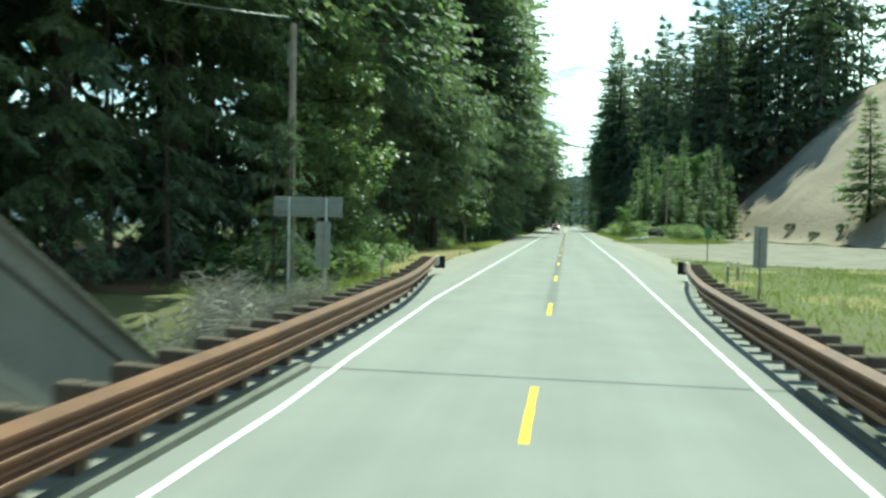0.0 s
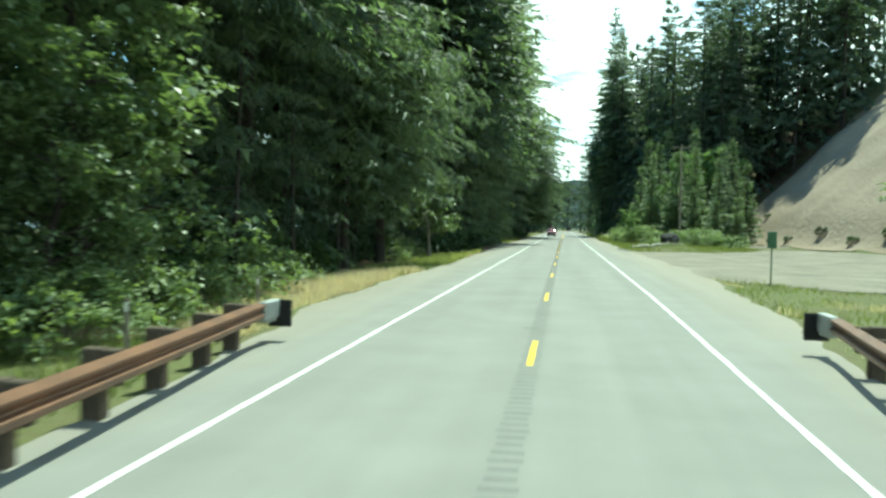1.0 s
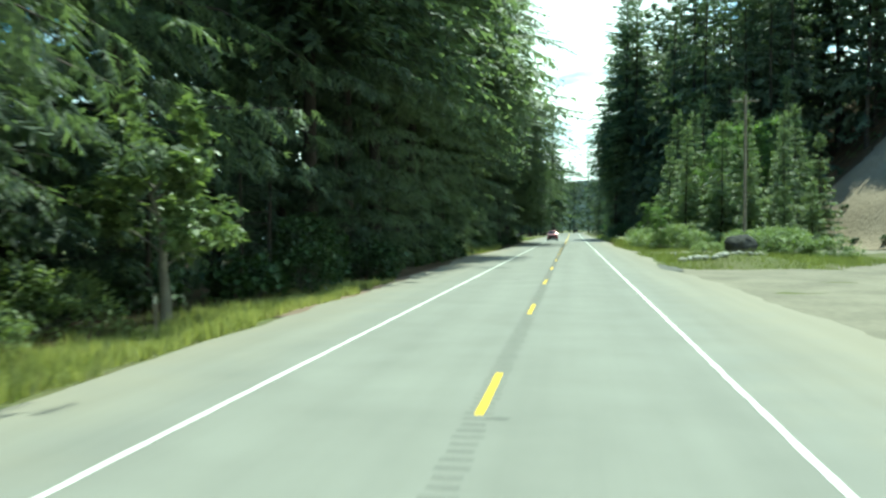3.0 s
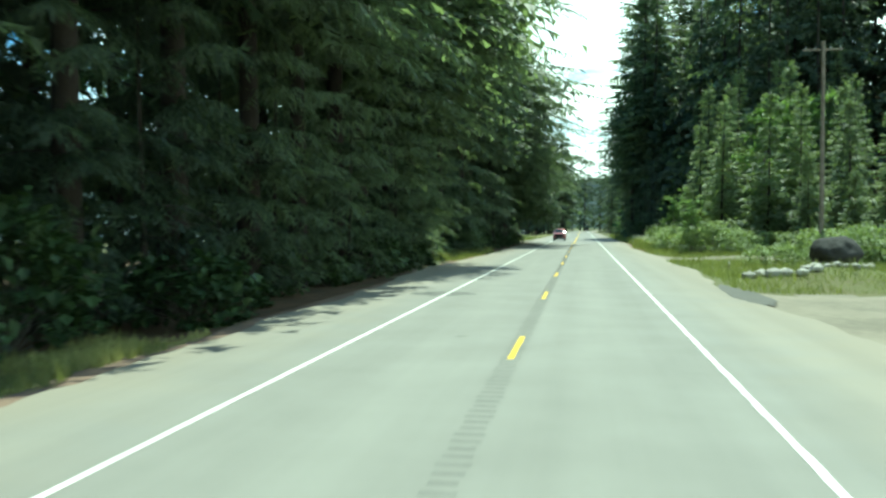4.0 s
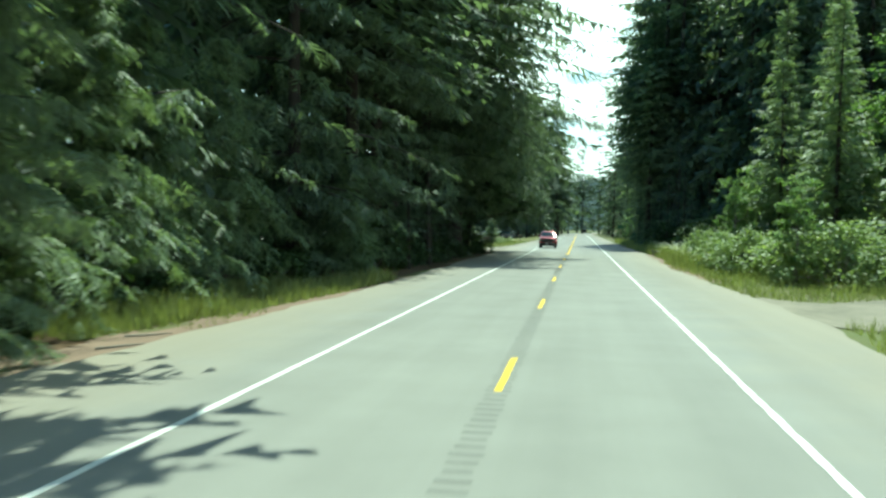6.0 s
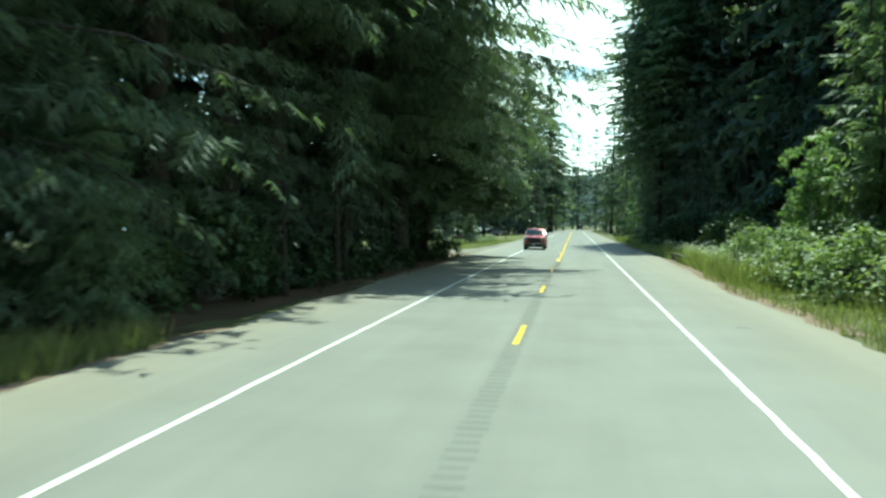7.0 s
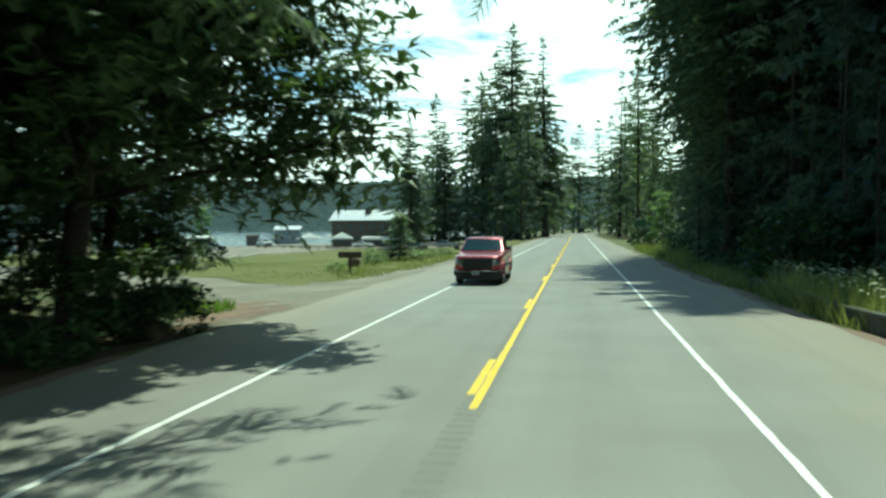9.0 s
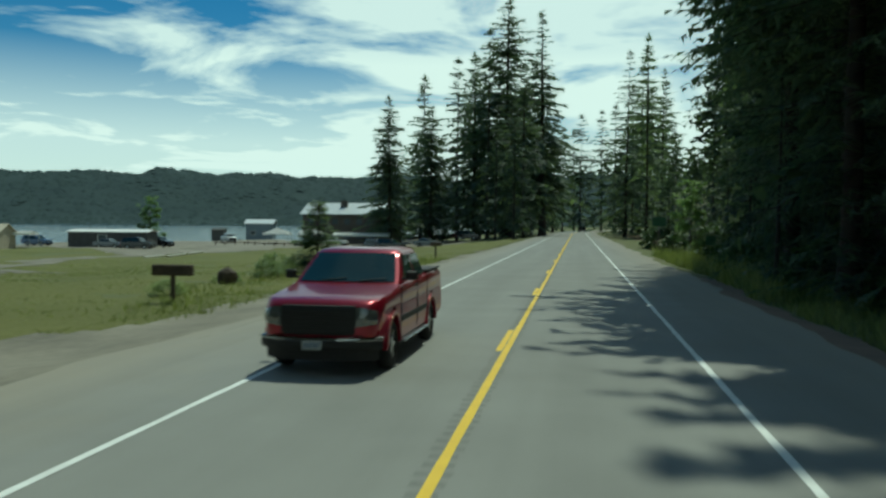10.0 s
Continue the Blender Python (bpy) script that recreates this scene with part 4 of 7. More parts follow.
FIR_YOUNG = [conifer(81 + i, H, R, 0.3, nb, 10, FROND_MID, M["needles_young"], droop=0.05, fs=0.26, power=0.9, ragged=0.2) for i, (H, R, nb) in enumerate([(13, 2.9, 120), (9, 2.4, 100), (16, 3.4, 130)])]
ALDER = [broadleaf(91, 15, 3.8, 2.0, 12, 150, 34, 0.30, M["leaves_alder"], M["bark_grey"]), broadleaf(92, 12, 3.4, 1.2, 11, 130, 34, 0.30, M["leaves_alder"], M["bark_grey"])]
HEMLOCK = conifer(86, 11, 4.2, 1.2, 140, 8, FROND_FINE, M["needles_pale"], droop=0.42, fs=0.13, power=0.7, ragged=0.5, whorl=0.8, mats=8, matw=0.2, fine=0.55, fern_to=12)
MAPLE = broadleaf(101, 11, 4.4, 1.2, 16, 200, 44, 0.24, M["leaves"], M["bark"], low=0.25)
MAPLE_SMALL = broadleaf(102, 3.6, 1.5, 0.8, 8, 60, 40, 0.17, M["leaves"], M["bark_grey"])
SALAL = [shrub(111 + i, H, R, n, 15, 0.30, M["leaves_dark"]) for i, (H, R, n) in enumerate([(2.2, 1.9, 60), (3.2, 2.2, 80), (1.5, 1.6, 45)])]
BRAMBLE = [shrub(121 + i, H, R, n, 34, 0.17, M["leaves_bramble"]) for i, (H, R, n) in enumerate([(1.7, 2.4, 66), (2.3, 2.6, 78)])]

FIR_L = "tall dark green fir with drooping boughs in roadside forest"
CONE = "roadside forest firs"
rg = random.Random(5)


def firs(kinds, spots, label=FIR_L, group=CONE, smin=0.9, smax=1.1, wide=1.0, turn=3.14, face=0.0):
    for x, y in spots:
        plant("fir_tree", rg.choice(kinds), x, y, rg.uniform(smin, smax), face + rg.uniform(-turn, turn), label, "conifer tree", group, wide=wide)


# left of the road: the front row, then the forest behind it
firs(FIR_ROOF, [(-14.2, 34), (-13.8, 40.5), (-14.0, 47), (-14.6, 53)], turn=0.35)
firs(FIR_NEAR, [(-15.6, 67.5), (-16.0, 73), (-15.4, 79), (-15.5, 137), (-11.9, 147)], turn=0.35)
firs(FIR_ROOF, [(-11.4, 89.5), (-10.9, 94), (-10.4, 98.5), (-10.2, 103), (-10.0, 107.5), (-9.8, 112), (-9.6, 116.2), (-10.8, 152.6), (-10.6, 157), (-10.5, 161.8), (-10.8, 172)], "tall fir whose upper boughs hang over the shoulder", wide=1.0, turn=0.35)
plant("fir_tree", FIR_BIG, -8.8, 177, 1.0, 0.15, "very tall fir with long boughs over the road", "conifer tree", CONE)
plant("fir_tree", FIR_BIG, -9.6, 168, 0.95, -0.35, "very tall fir with long boughs over the road", "conifer tree", CONE)
for i in range(64):
    y = 22 + 4.2 * i + rg.uniform(-1.5, 1.5)
    if y > 176:
        break
    firs(FIR_MID if i % 3 == 0 or y < 70 else FIR_FAR, [(-rg.uniform(16, 20), y)])
    if i % 6 == 0:
        firs(FIR_FAR, [(-rg.uniform(23, 30), y + 1.2)])
firs(FIR_ROOF, [(-14.8, 22.5), (-15.8, 16), (-17, 9.5)], turn=0.35)
firs(FIR_NEAR, [(-20.5, 11)], turn=0.35)
firs(FIR_MID, [(-17, 30), (-17, 91), (-17.6, 97), (-17.2, 112), (-18, 118)])
firs(FIR_FAR, [(-24, 24), (-28, 30), (-21, 20), (-32, 38), (-26, 15), (-34, 26), (-18.5, 16)])
firs(FIR_FAR, [(-22, 18), (-26, 6), (-24, -4), (-30, -10), (-34, 0), (-28, 14)])

FIR_VERGE = conifer(46, 30, 6.4, 2.0, 270, 4, FROND_FINE, M["needles"], droop=0.24, fs=0.10, ragged=0.2, bias=1.1, trunk_r=0.26, mats=10, matw=0.16, fine=1.2, fern_to=16, leafy=1.7, whorl=1.2, band=(5, 14, 0.5), shape=((2.0, 1.6), (4.5, 2.6), (6.5, 4.8), (9, 6.3), (13, 6.4), (17, 4.8), (24, 2.6), (30, 0.3)))
plant("fir_tree", FIR_VERGE, -10.9, 61.8, 1.0, 1.1, "fir whose dense boughs hang over the verge", "conifer tree", CONE)
plant("fir_tree", FIR_VERGE, -11.8, 56.6, 0.95, 3.0, "fir whose dense boughs hang over the verge", "conifer tree", CONE)
plant("fir_tree", FIR_DENSE, -9.4, 121.6, 0.76, 0.5, "very tall fir with long boughs over the road", "conifer tree", CONE)
plant("fir_tree", FIR_DENSE, -10.2, 118.6, 0.66, -0.4, "tall fir with long boughs over the road shoulder", "conifer tree", CONE)
FIR_TALL = conifer(30, 60, 9.0, 0.8, 340, 14, FROND_FINE, M["needles"], droop=0.26, fs=0.12, ragged=0.3, bare=10, trunk_r=0.36, mats=12, matw=0.12, shape=((1, 3.0), (6, 3.4), (10, 4.2), (18, 5.4), (26, 6.8), (36, 7.4), (46, 5.4), (60, 0.4)))
for x, y, q, s_, w_ in ((9.6, 219.2, 0.5, 0.5, 1.8), (10.4, 229, 2.2, 0.62, 1.45), (13.6, 239, 4.0, 0.78, 1.2), (15.4, 251, 1.3, 1.0, 1.0)):
    plant("fir_tree", FIR_TALL, x, y, s_, q, "tall fir with dense boughs over the road shoulder", "conifer tree", CONE, wide=w_)

firs(FIR_ROOF, [(13.0, 218), (12.2, 223.5), (12.0, 229), (12.4, 234)], "tall fir whose upper boughs hang over the shoulder", turn=0.3, face=math.pi)

# right of the road: far wall first seen over the pullout, then the near wood
firs(FIR_FAR, [(18.8, 204), (20.5, 210), (17.2, 213), (22.5, 202)])
firs(FIR_FAR, [(24, 216), (28.5, 222), (33, 219), (38, 216), (30, 232), (43, 214)], smin=1.05, smax=1.2, wide=1.4)
firs(FIR_FAR, [(16.8, 228), (19, 236), (22, 232), (21.5, 246), (25, 240)], smin=1.02, smax=1.15, wide=1.3)
firs(FIR_FAR, [(22, 190), (25.5, 187), (28.5, 191), (32, 188), (26, 197), (21.5, 198), (36, 191), (31, 196), (24, 205)])
firs(FIR_MID, [(14.2, 226), (15.5, 238), (17.5, 256), (19.0, 266), (21.0, 282)])
for i in range(26):
    y = 217 + 5.6 * i + rg.uniform(-1.5, 1.5)
    firs(FIR_FAR, [(rg.uniform(17, 21) + 0.09 * (y - 206), y)] + ([(rg.uniform(24, 31) + 0.09 * (y - 206), y + 2)] if i % 4 == 0 else []), wide=1.2)
firs(FIR_FAR, [(24.5, 300), (25, 318), (25.5, 338), (18.5, 405), (15.5, 415), (19, 440), (24, 465), (13.4, 471), (30, 480)], wide=1.5)
# over the sandy bank
for i in range(30):
    y = 150 + 5.2 * i + rg.uniform(-2, 2)
    if y < 184:
        continue
    x = 40 + 0.78 * (y - 150) * (1 if y < 190 else 0.8) + rg.uniform(0, 8)
    firs(FIR_FAR, [(x + 16 if y < 182 else 34 + rg.uniform(0, 26), y)], label="tall dark fir on the hill above the bank", group="hillside firs", wide=1.3)
firs(FIR_FAR, [(33, 208), (39, 206), (46, 202), (52, 200), (58, 207), (64, 214), (71, 222), (36, 198), (45, 208), (78, 232), (88, 240), (60, 226), (50, 196), (58, 200), (64, 204)], label="tall dark fir on the hill above the bank", group="hillside firs", wide=1.3)
YO = "bright green young fir beside the pullout"
for x, y, k, s in ((15.5, 161, 2, 1.0), (19.0, 156, 0, 1.2), (22.5, 158, 2, 1.05), (25.5, 153, 0, 1.1), (17.6, 168, 2, 1.15), (23.5, 168, 2, 1.3), (27.5, 162, 2, 1.1), (30.5, 168, 2, 1.2), (21.0, 149, 1, 1.0), (28.5, 152, 1, 0.9), (24.0, 146, 1, 0.8), (16.5, 178, 2, 1.25), (20.5, 180, 2, 1.4), (26.0, 182, 2, 1.5), (31.5, 160, 0, 1.1), (33.5, 184, 2, 1.5), (14.4, 170, 0, 1.1), (30.2, 176, 0, 1.5)):
    plant("young_fir", FIR_YOUNG[k], x, y, s, rg.uniform(0, 6), YO, "conifer tree", "young firs by the pullout")
for x, y, k, s in ((20.5, 163.5, 0, 1.1), (27.0, 172, 0, 1.2), (13.6, 176, 1, 0.6), (11.6, 170, 1, 0.5), (11.6, 153.5, 1, 0.42), (9.9, 258, 1, 0.5), (32, 178, 0, 1.2)):
    plant("alder_tree", ALDER[k], x, y, s, rg.uniform(0, 6), "light green leafy alder at the forest edge", "tree", "alders")

# far firs round the field, left
FF = "tall fir beside the lakeside field"
plant("fir_tree", FIR_SPIRE[0], -5.9, 366, 0.99, 1.0, "slender tall fir with a thin spire top", "conifer tree", "field-side firs", wide=1.5)
plant("fir_tree", FIR_SPIRE[1], -14.9, 382, 1.08, 2.0, FF, "conifer tree", "field-side firs", wide=1.6)
plant("fir_tree", FIR_SPIRE[1], -24.5, 406, 0.97, 0.5, FF, "conifer tree", "field-side firs", wide=1.35)
plant("fir_tree", FIR_SPIRE[1], -31.9, 338.6, 0.545, 0.5, "single mid-sized fir beside the lakeside field", "conifer tree", "field-side firs", wide=1.35)
plant("fir_tree", FIR_SPIRE[1], -30.6, 372, 0.60, 2.5, FF, "conifer tree", "field-side firs", wide=1.4)
for x, y, k, s_, w_ in ((11.2, 371, 1, 0.78, 1.5), (14.6, 358, 0, 0.82, 1.3), (20.6, 392, 2, 0.93, 1.3)):
    plant("fir_tree", FIR_MID[k], x, y, s_, x, "tall fir at the far bend of the road", "conifer tree", "field-side firs", wide=w_)
firs(FIR_FAR, [(-9, 352), (-12, 361), (-18, 372), (-22, 380), (-9.5, 392), (-27, 388), (-17, 398), (-12, 412), (-8, 428), (-20, 425), (-6, 445), (-14, 450), (2, 470), (-4, 490), (10, 505), (-36, 395), (20, 520), (0, 520), (30, 530), (-40, 410), (42, 545), (-12, 540)], FF, "field-side firs", 0.7, 0.95, 1.45)
firs(FIR_FAR, [(-9.5, 336), (-13.5, 344), (-35, 350)], FF, "field-side firs", 0.45, 0.6, 1.4)

firs(FIR_OPEN, [(-16.5, 184), (-17, 192), (-21, 187), (-22, 195), (-26, 190), (-31, 193), (-13.2, 173.5), (-15.0, 178.5), (-19.5, 180), (-24, 179)], "slender dark fir with a bare lower trunk", smin=0.8, smax=1.0)
firs(FIR_FAR, [(-33, 184), (-36, 196), (-38, 188), (-42, 195), (-31, 172), (-37, 176), (-28, 166)], smin=0.75, smax=0.95, wide=1.2)
for x, y, s_ in ((-26, 203, 0.9), (-30, 204, 1.3), (-12.8, 176, 0.8), (-13.5, 170, 1.2), (-34, 205, 1.5)):
    plant("shrub", SALAL[1], x, y, s_, rg.uniform(0, 6), "tall dark thicket at the end of the forest belt", "shrub", "forest edge shrubs", ("stem", "foliage"))
# young growth under the firs, both sides; its shade is in the dark needles
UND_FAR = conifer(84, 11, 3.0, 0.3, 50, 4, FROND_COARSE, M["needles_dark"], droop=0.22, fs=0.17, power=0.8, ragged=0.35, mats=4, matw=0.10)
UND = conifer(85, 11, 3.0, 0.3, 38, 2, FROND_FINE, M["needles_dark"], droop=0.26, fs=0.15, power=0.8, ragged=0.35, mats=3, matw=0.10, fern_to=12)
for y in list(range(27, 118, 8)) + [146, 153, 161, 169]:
    plant("young_fir", UND, -10.6 - rg.uniform(0, 1.8) - (1.2 if y < 72 else 0), y + rg.uniform(-2, 2), rg.uniform(0.5, 1.0), rg.uniform(0, 6), "young hemlock with shade-dark needles under the tall firs", "conifer tree", "understorey hemlocks")
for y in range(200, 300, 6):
    plant("young_fir", UND_FAR if y > 225 else UND, 11.0 + rg.uniform(0, 2.2), y + rg.uniform(-2, 2), rg.uniform(0.6, 1.1), rg.uniform(0, 6), "young hemlock with shade-dark needles under the tall firs", "conifer tree", "understorey hemlocks")
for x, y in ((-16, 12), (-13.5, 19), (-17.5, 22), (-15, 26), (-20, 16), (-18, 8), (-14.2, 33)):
    plant("young_fir", UND, x, y, rg.uniform(0.9, 1.3), rg.uniform(0, 6), "young hemlock with shade-dark needles under the tall firs", "conifer tree", "understorey hemlocks")

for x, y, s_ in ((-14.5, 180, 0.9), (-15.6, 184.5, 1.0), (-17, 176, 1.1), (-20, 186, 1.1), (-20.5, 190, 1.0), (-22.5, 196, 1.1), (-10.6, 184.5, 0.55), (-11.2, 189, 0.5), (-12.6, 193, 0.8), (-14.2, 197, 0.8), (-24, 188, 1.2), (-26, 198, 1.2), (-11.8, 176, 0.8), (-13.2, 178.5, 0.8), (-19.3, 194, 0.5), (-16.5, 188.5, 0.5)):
    plant("young_fir", UND_FAR if x < -18 else UND, x, y, s_, rg.uniform(0, 6), "young hemlock with shade-dark needles under the tall firs", "conifer tree", "understorey hemlocks")

# broad-leaved trees on the left
plant("maple_tree", MAPLE, -10.4, 27.0, 0.6, 0.3, "bright green bigleaf maple at the forest edge", "tree", "maples")
plant("maple_tree", MAPLE, -11.5, 30.0, 1.08, 2.3, "bright green bigleaf maple at the forest edge", "tree", "maples")
plant("maple_tree", MAPLE_SMALL, -9.3, 71.0, 1.6, 0.8, "small sunlit vine maple before dark firs", "tree", "maples")
# maple leaves darkened in colour to read as silhouettes
BIG_MAPLE = broadleaf(103, 15, 6.2, 3.0, 34, 1150, 20, 0.42, M["leaves_dark"], M["bark"], skew=(1.7, -0.7), low=0.34, clump_r=0.13, lobed=True)
EDGE_MAPLE = broadleaf(104, 9.5, 3.6, 1.0, 18, 340, 24, 0.36, M["leaves_dark"], M["bark"], skew=(0.9, 0.4), low=0.12, clump_r=0.15, lobed=True)
plant("maple_tree", EDGE_MAPLE, -10.3, 185.6, 1.3, 3.4, "dark maple in a roadside thicket", "tree", "maples")
plant("maple_tree", EDGE_MAPLE, -11.9, 193.6, 1.0, 1.2, "low dark maple beside a gravel drive", "tree", "maples")
for x, y, k, s_ in ((-11.0, 195.6, 0, 0.42), (-11.6, 197.4, 1, 0.36), (-10.4, 193.2, 1, 0.38)):
    plant("bramble_bush", BRAMBLE[k], x, y, s_, rg.uniform(0, 6), "pale green leafy bush beside a gravel drive", "shrub", "drive edge bushes", ("stem", "foliage"))
plant("maple_tree", BIG_MAPLE, -9.6, 188.2, 1.0, 0.2, "large maple darkened as a silhouette overhanging the road shoulder", "tree", "maples")

# sunlit growth in the gap between the firs; the sunlight is in its pale needles
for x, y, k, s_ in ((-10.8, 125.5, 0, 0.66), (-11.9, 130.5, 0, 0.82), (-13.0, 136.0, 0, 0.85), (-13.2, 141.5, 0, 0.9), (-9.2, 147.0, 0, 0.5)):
    plant("young_hemlock", HEMLOCK, x, y, s_, rg.uniform(0, 6), "drooping young hemlock with needles coloured pale as sunlit", "conifer tree", "sunlit hemlocks")

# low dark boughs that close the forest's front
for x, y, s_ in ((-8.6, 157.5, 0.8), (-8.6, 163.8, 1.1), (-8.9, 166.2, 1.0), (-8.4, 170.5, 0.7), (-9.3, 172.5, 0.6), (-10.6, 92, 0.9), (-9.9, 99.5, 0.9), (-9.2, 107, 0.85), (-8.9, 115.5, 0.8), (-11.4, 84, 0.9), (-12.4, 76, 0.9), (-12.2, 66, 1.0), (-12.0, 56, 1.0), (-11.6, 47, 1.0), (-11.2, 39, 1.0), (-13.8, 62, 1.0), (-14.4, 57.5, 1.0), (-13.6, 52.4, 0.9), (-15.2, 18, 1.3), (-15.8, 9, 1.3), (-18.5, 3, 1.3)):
    plant("young_fir", UND, x, y, s_, rg.uniform(0, 6), "young hemlock with shade-dark needles under the tall firs", "conifer tree", "understorey hemlocks")

for x, y, s_, q in ((-8.72, 17.75, 0.54, 0.7), (-8.50, 17.25, 0.50, 2.9), (-9.0, 17.3, 0.52, 5.0)):
    plant("young_fir", UND, x, y, s_, q, "young hemlock with shade-dark needles round the utility pole", "conifer tree", "understorey hemlocks", wide=1.1)
for x, y, s_ in ((12.0, 207, 1.15), (13.2, 211.5, 1.3), (11.4, 213.5, 1.2), (15.6, 208, 1.4), (18.4, 204, 1.5), (19.5, 210, 1.6), (12.2, 218, 1.4), (16.4, 214, 1.6), (10.6, 223, 1.3), (9.0, 226, 0.9), (20.5, 197, 1.3)):
    plant("young_fir", UND, x, y, s_, rg.uniform(0, 6), "young hemlock with shade-dark needles under the tall firs", "conifer tree", "understorey hemlocks")
for y in range(160, 200, 5):
    for dx in (0.0, -6.0, -12.0):
        x = 0.25 * y - 12.5 + dx + rg.uniform(-1, 1)
        if x > 26:
            plant("fir_tree", rg.choice(FIR_FAR), x, y + rg.uniform(-2, 2), rg.uniform(0.34, 0.46) - dx * 0.012, rg.uniform(0, 6), "dark fir beside the sandy bank", "conifer tree", "bank firs", wide=1.25)

plant("fir_tree", FIR_YOUNG[2], 42.0, 115.0, 1.1, 0.4, "dark fir beside the sandy bank", "conifer tree", "bank firs", wide=1.5)

# undergrowth
SA = "dark green salal thicket at the forest edge"
for i in range(60):
    y = 20 + 4.2 * i + rg.uniform(-1.2, 1.2)
    if y > 188:
        break
    plant("shrub", rg.choice(SALAL), -rg.uniform(8.8, 11.0) - (2.6 if y < 78 else 0) - (1.5 if 122 < y < 150 else 0), y, rg.uniform(0.7, 1.15) * (0.75 if y > 168 else 1.0), rg.uniform(0, 6), SA, "shrub", "forest edge shrubs", ("stem", "foliage"))
for i in range(20):
    y = 160 + 6.5 * i + rg.uniform(-1.5, 1.5)
    plant("shrub", rg.choice(SALAL), rg.uniform(9.6, 12.5) if y > 198 else rg.uniform(12, 14), y, rg.uniform(0.8, 1.3), rg.uniform(0, 6), SA, "shrub", "forest edge shrubs", ("stem", "foliage"))
BR = "pale green bramble thicket beside the side drive"
for x, y, s in ((13.4, 153, 1.4), (16.8, 150.5, 1.3), (12.0, 160, 1.5), (12.6, 156, 1.2), (19.8, 148.5, 1.2), (14.8, 148.5, 1.0), (16, 121.5, 1.0), (18.5, 123, 1.15), (14.3, 119.5, 0.8), (21.5, 121, 1.0), (13.2, 127, 0.8), (16.4, 126, 1.15), (19.5, 127, 1.2), (11.6, 166, 1.4), (18, 144.5, 0.7), (11.2, 174, 1.2), (22.5, 146.5, 0.9), (11.8, 181, 1.1)):
    plant("bramble", rg.choice(BRAMBLE), x, y, s, rg.uniform(0, 6), BR, "shrub", "brambles", ("stem", "foliage"))
for x, y, s in ((-9.0, 25.5, 0.75), (-10.2, 29.5, 1.0), (-9.4, 33.5, 0.8), (-10.8, 37.5, 1.05), (-11.0, 42.5, 0.9), (-11.2, 24.0, 0.9), (-10.9, 65.5, 0.6), (-11.2, 69.0, 0.7)):
    plant("bramble", rg.choice(BRAMBLE), x, y, s, rg.uniform(0, 6), "sunlit bramble thicket below the roadside trees", "shrub", "brambles", ("stem", "foliage"))
for x, y, s in ((33.5, 163, 0.35), (36.0, 150, 0.4), (38.2, 140, 0.5), (38.6, 128, 0.45), (40.4, 120, 0.5), (37.0, 168.5, 0.3), (35.0, 158, 0.3)):
    plant("shrub", SALAL[0], x, y, s * 1.3, rg.uniform(0, 6), "small scrubby bush at the foot of the bank", "shrub", "bank shrubs", ("stem", "foliage"))


# grass: too many blades to count
def blades(g, x, y, h, w=0.022):
    n = len(x)
    z = land(x, y)
    a = g.random(n) * 6.28
    ln = g.normal(0, 0.28, (n, 2)) * h[:, None]
    sx, sy = np.cos(a) * w, np.sin(a) * w
    b = np.stack([np.column_stack([x - sx, y - sy, z - 0.03]), np.column_stack([x + sx, y + sy, z - 0.03]), np.column_stack([x + ln[:, 0], y + ln[:, 1], z + h])], 1)
    return b.reshape(-1, 3)


def meadow(name, seed, n, xr, yr, keep, hr, material, label, w=0.022):
    g = np.random.default_rng(seed)
    x, y = g.uniform(*xr, n), g.uniform(*yr, n)
    k = keep(x, y)
    x, y = x[k], y[k]
    clump = 0.65 + 0.5 * vnoise(x, y, 1.3, seed) + 0.2 * vnoise(x, y, 5, seed + 1)
    v = blades(g, x, y, np.clip(g.uniform(*hr, len(x)) * clump, 0.05, None), w)
    return solo(name, mesh_np(name, v, np.arange(len(v)).reshape(-1, 3), material), label, "grass", kind="stuff")


def beyond_left(x, y):
    return x < edge_left(y) - 0.35 + 0.3 * vnoise(x, y, 1.2, 41)


def beyond_right(x, y):
    return x > edge_right(y) + 0.35 + 0.3 * vnoise(x, y, 1.2, 42)


meadow("verge_grass", 201, 36000, (-14, -5), (8, 86), lambda x, y: beyond_left(x, y) & (x > -10.5 - 2.5 * sstep(60, 40, y)) & (vnoise(x, y, 7, 43) > -0.55) & ((y < 31) | (y > 46) | (x < -9.5)), (0.2, 0.5), M["grass"], "long green verge grass")
meadow("dry_grass", 202, 42000, (-12, -5.5), (26, 52), lambda x, y: beyond_left(x, y) & (x > -10.6), (0.2, 0.5), M["grass_dry"], "long dry straw-coloured verge grass")
meadow("dry_grass", 210, 20000, (-11, -5.5), (59, 88), lambda x, y: beyond_left(x, y) & (x > -9.6) & (vnoise(x, y, 3, 62) > -0.5), (0.2, 0.5), M["grass_straw"], "yellowing verge grass beyond the shade")
meadow("verge_grass", 209, 17000, (-13, -6.5), (126, 146), lambda x, y: beyond_left(x, y) & (x < edge_left(y) - 1.9 * sstep(143, 130, y)), (0.3, 0.9), M["grass"], "long bright grass in a sunlit gap")
meadow("verge_grass", 203, 9000, (-10.5, -5), (112, 196), lambda x, y: beyond_left(x, y) & (y > 128) & (vnoise(x, y, 9, 44) > 0.1), (0.2, 0.6), M["grass"], "patchy green verge grass")
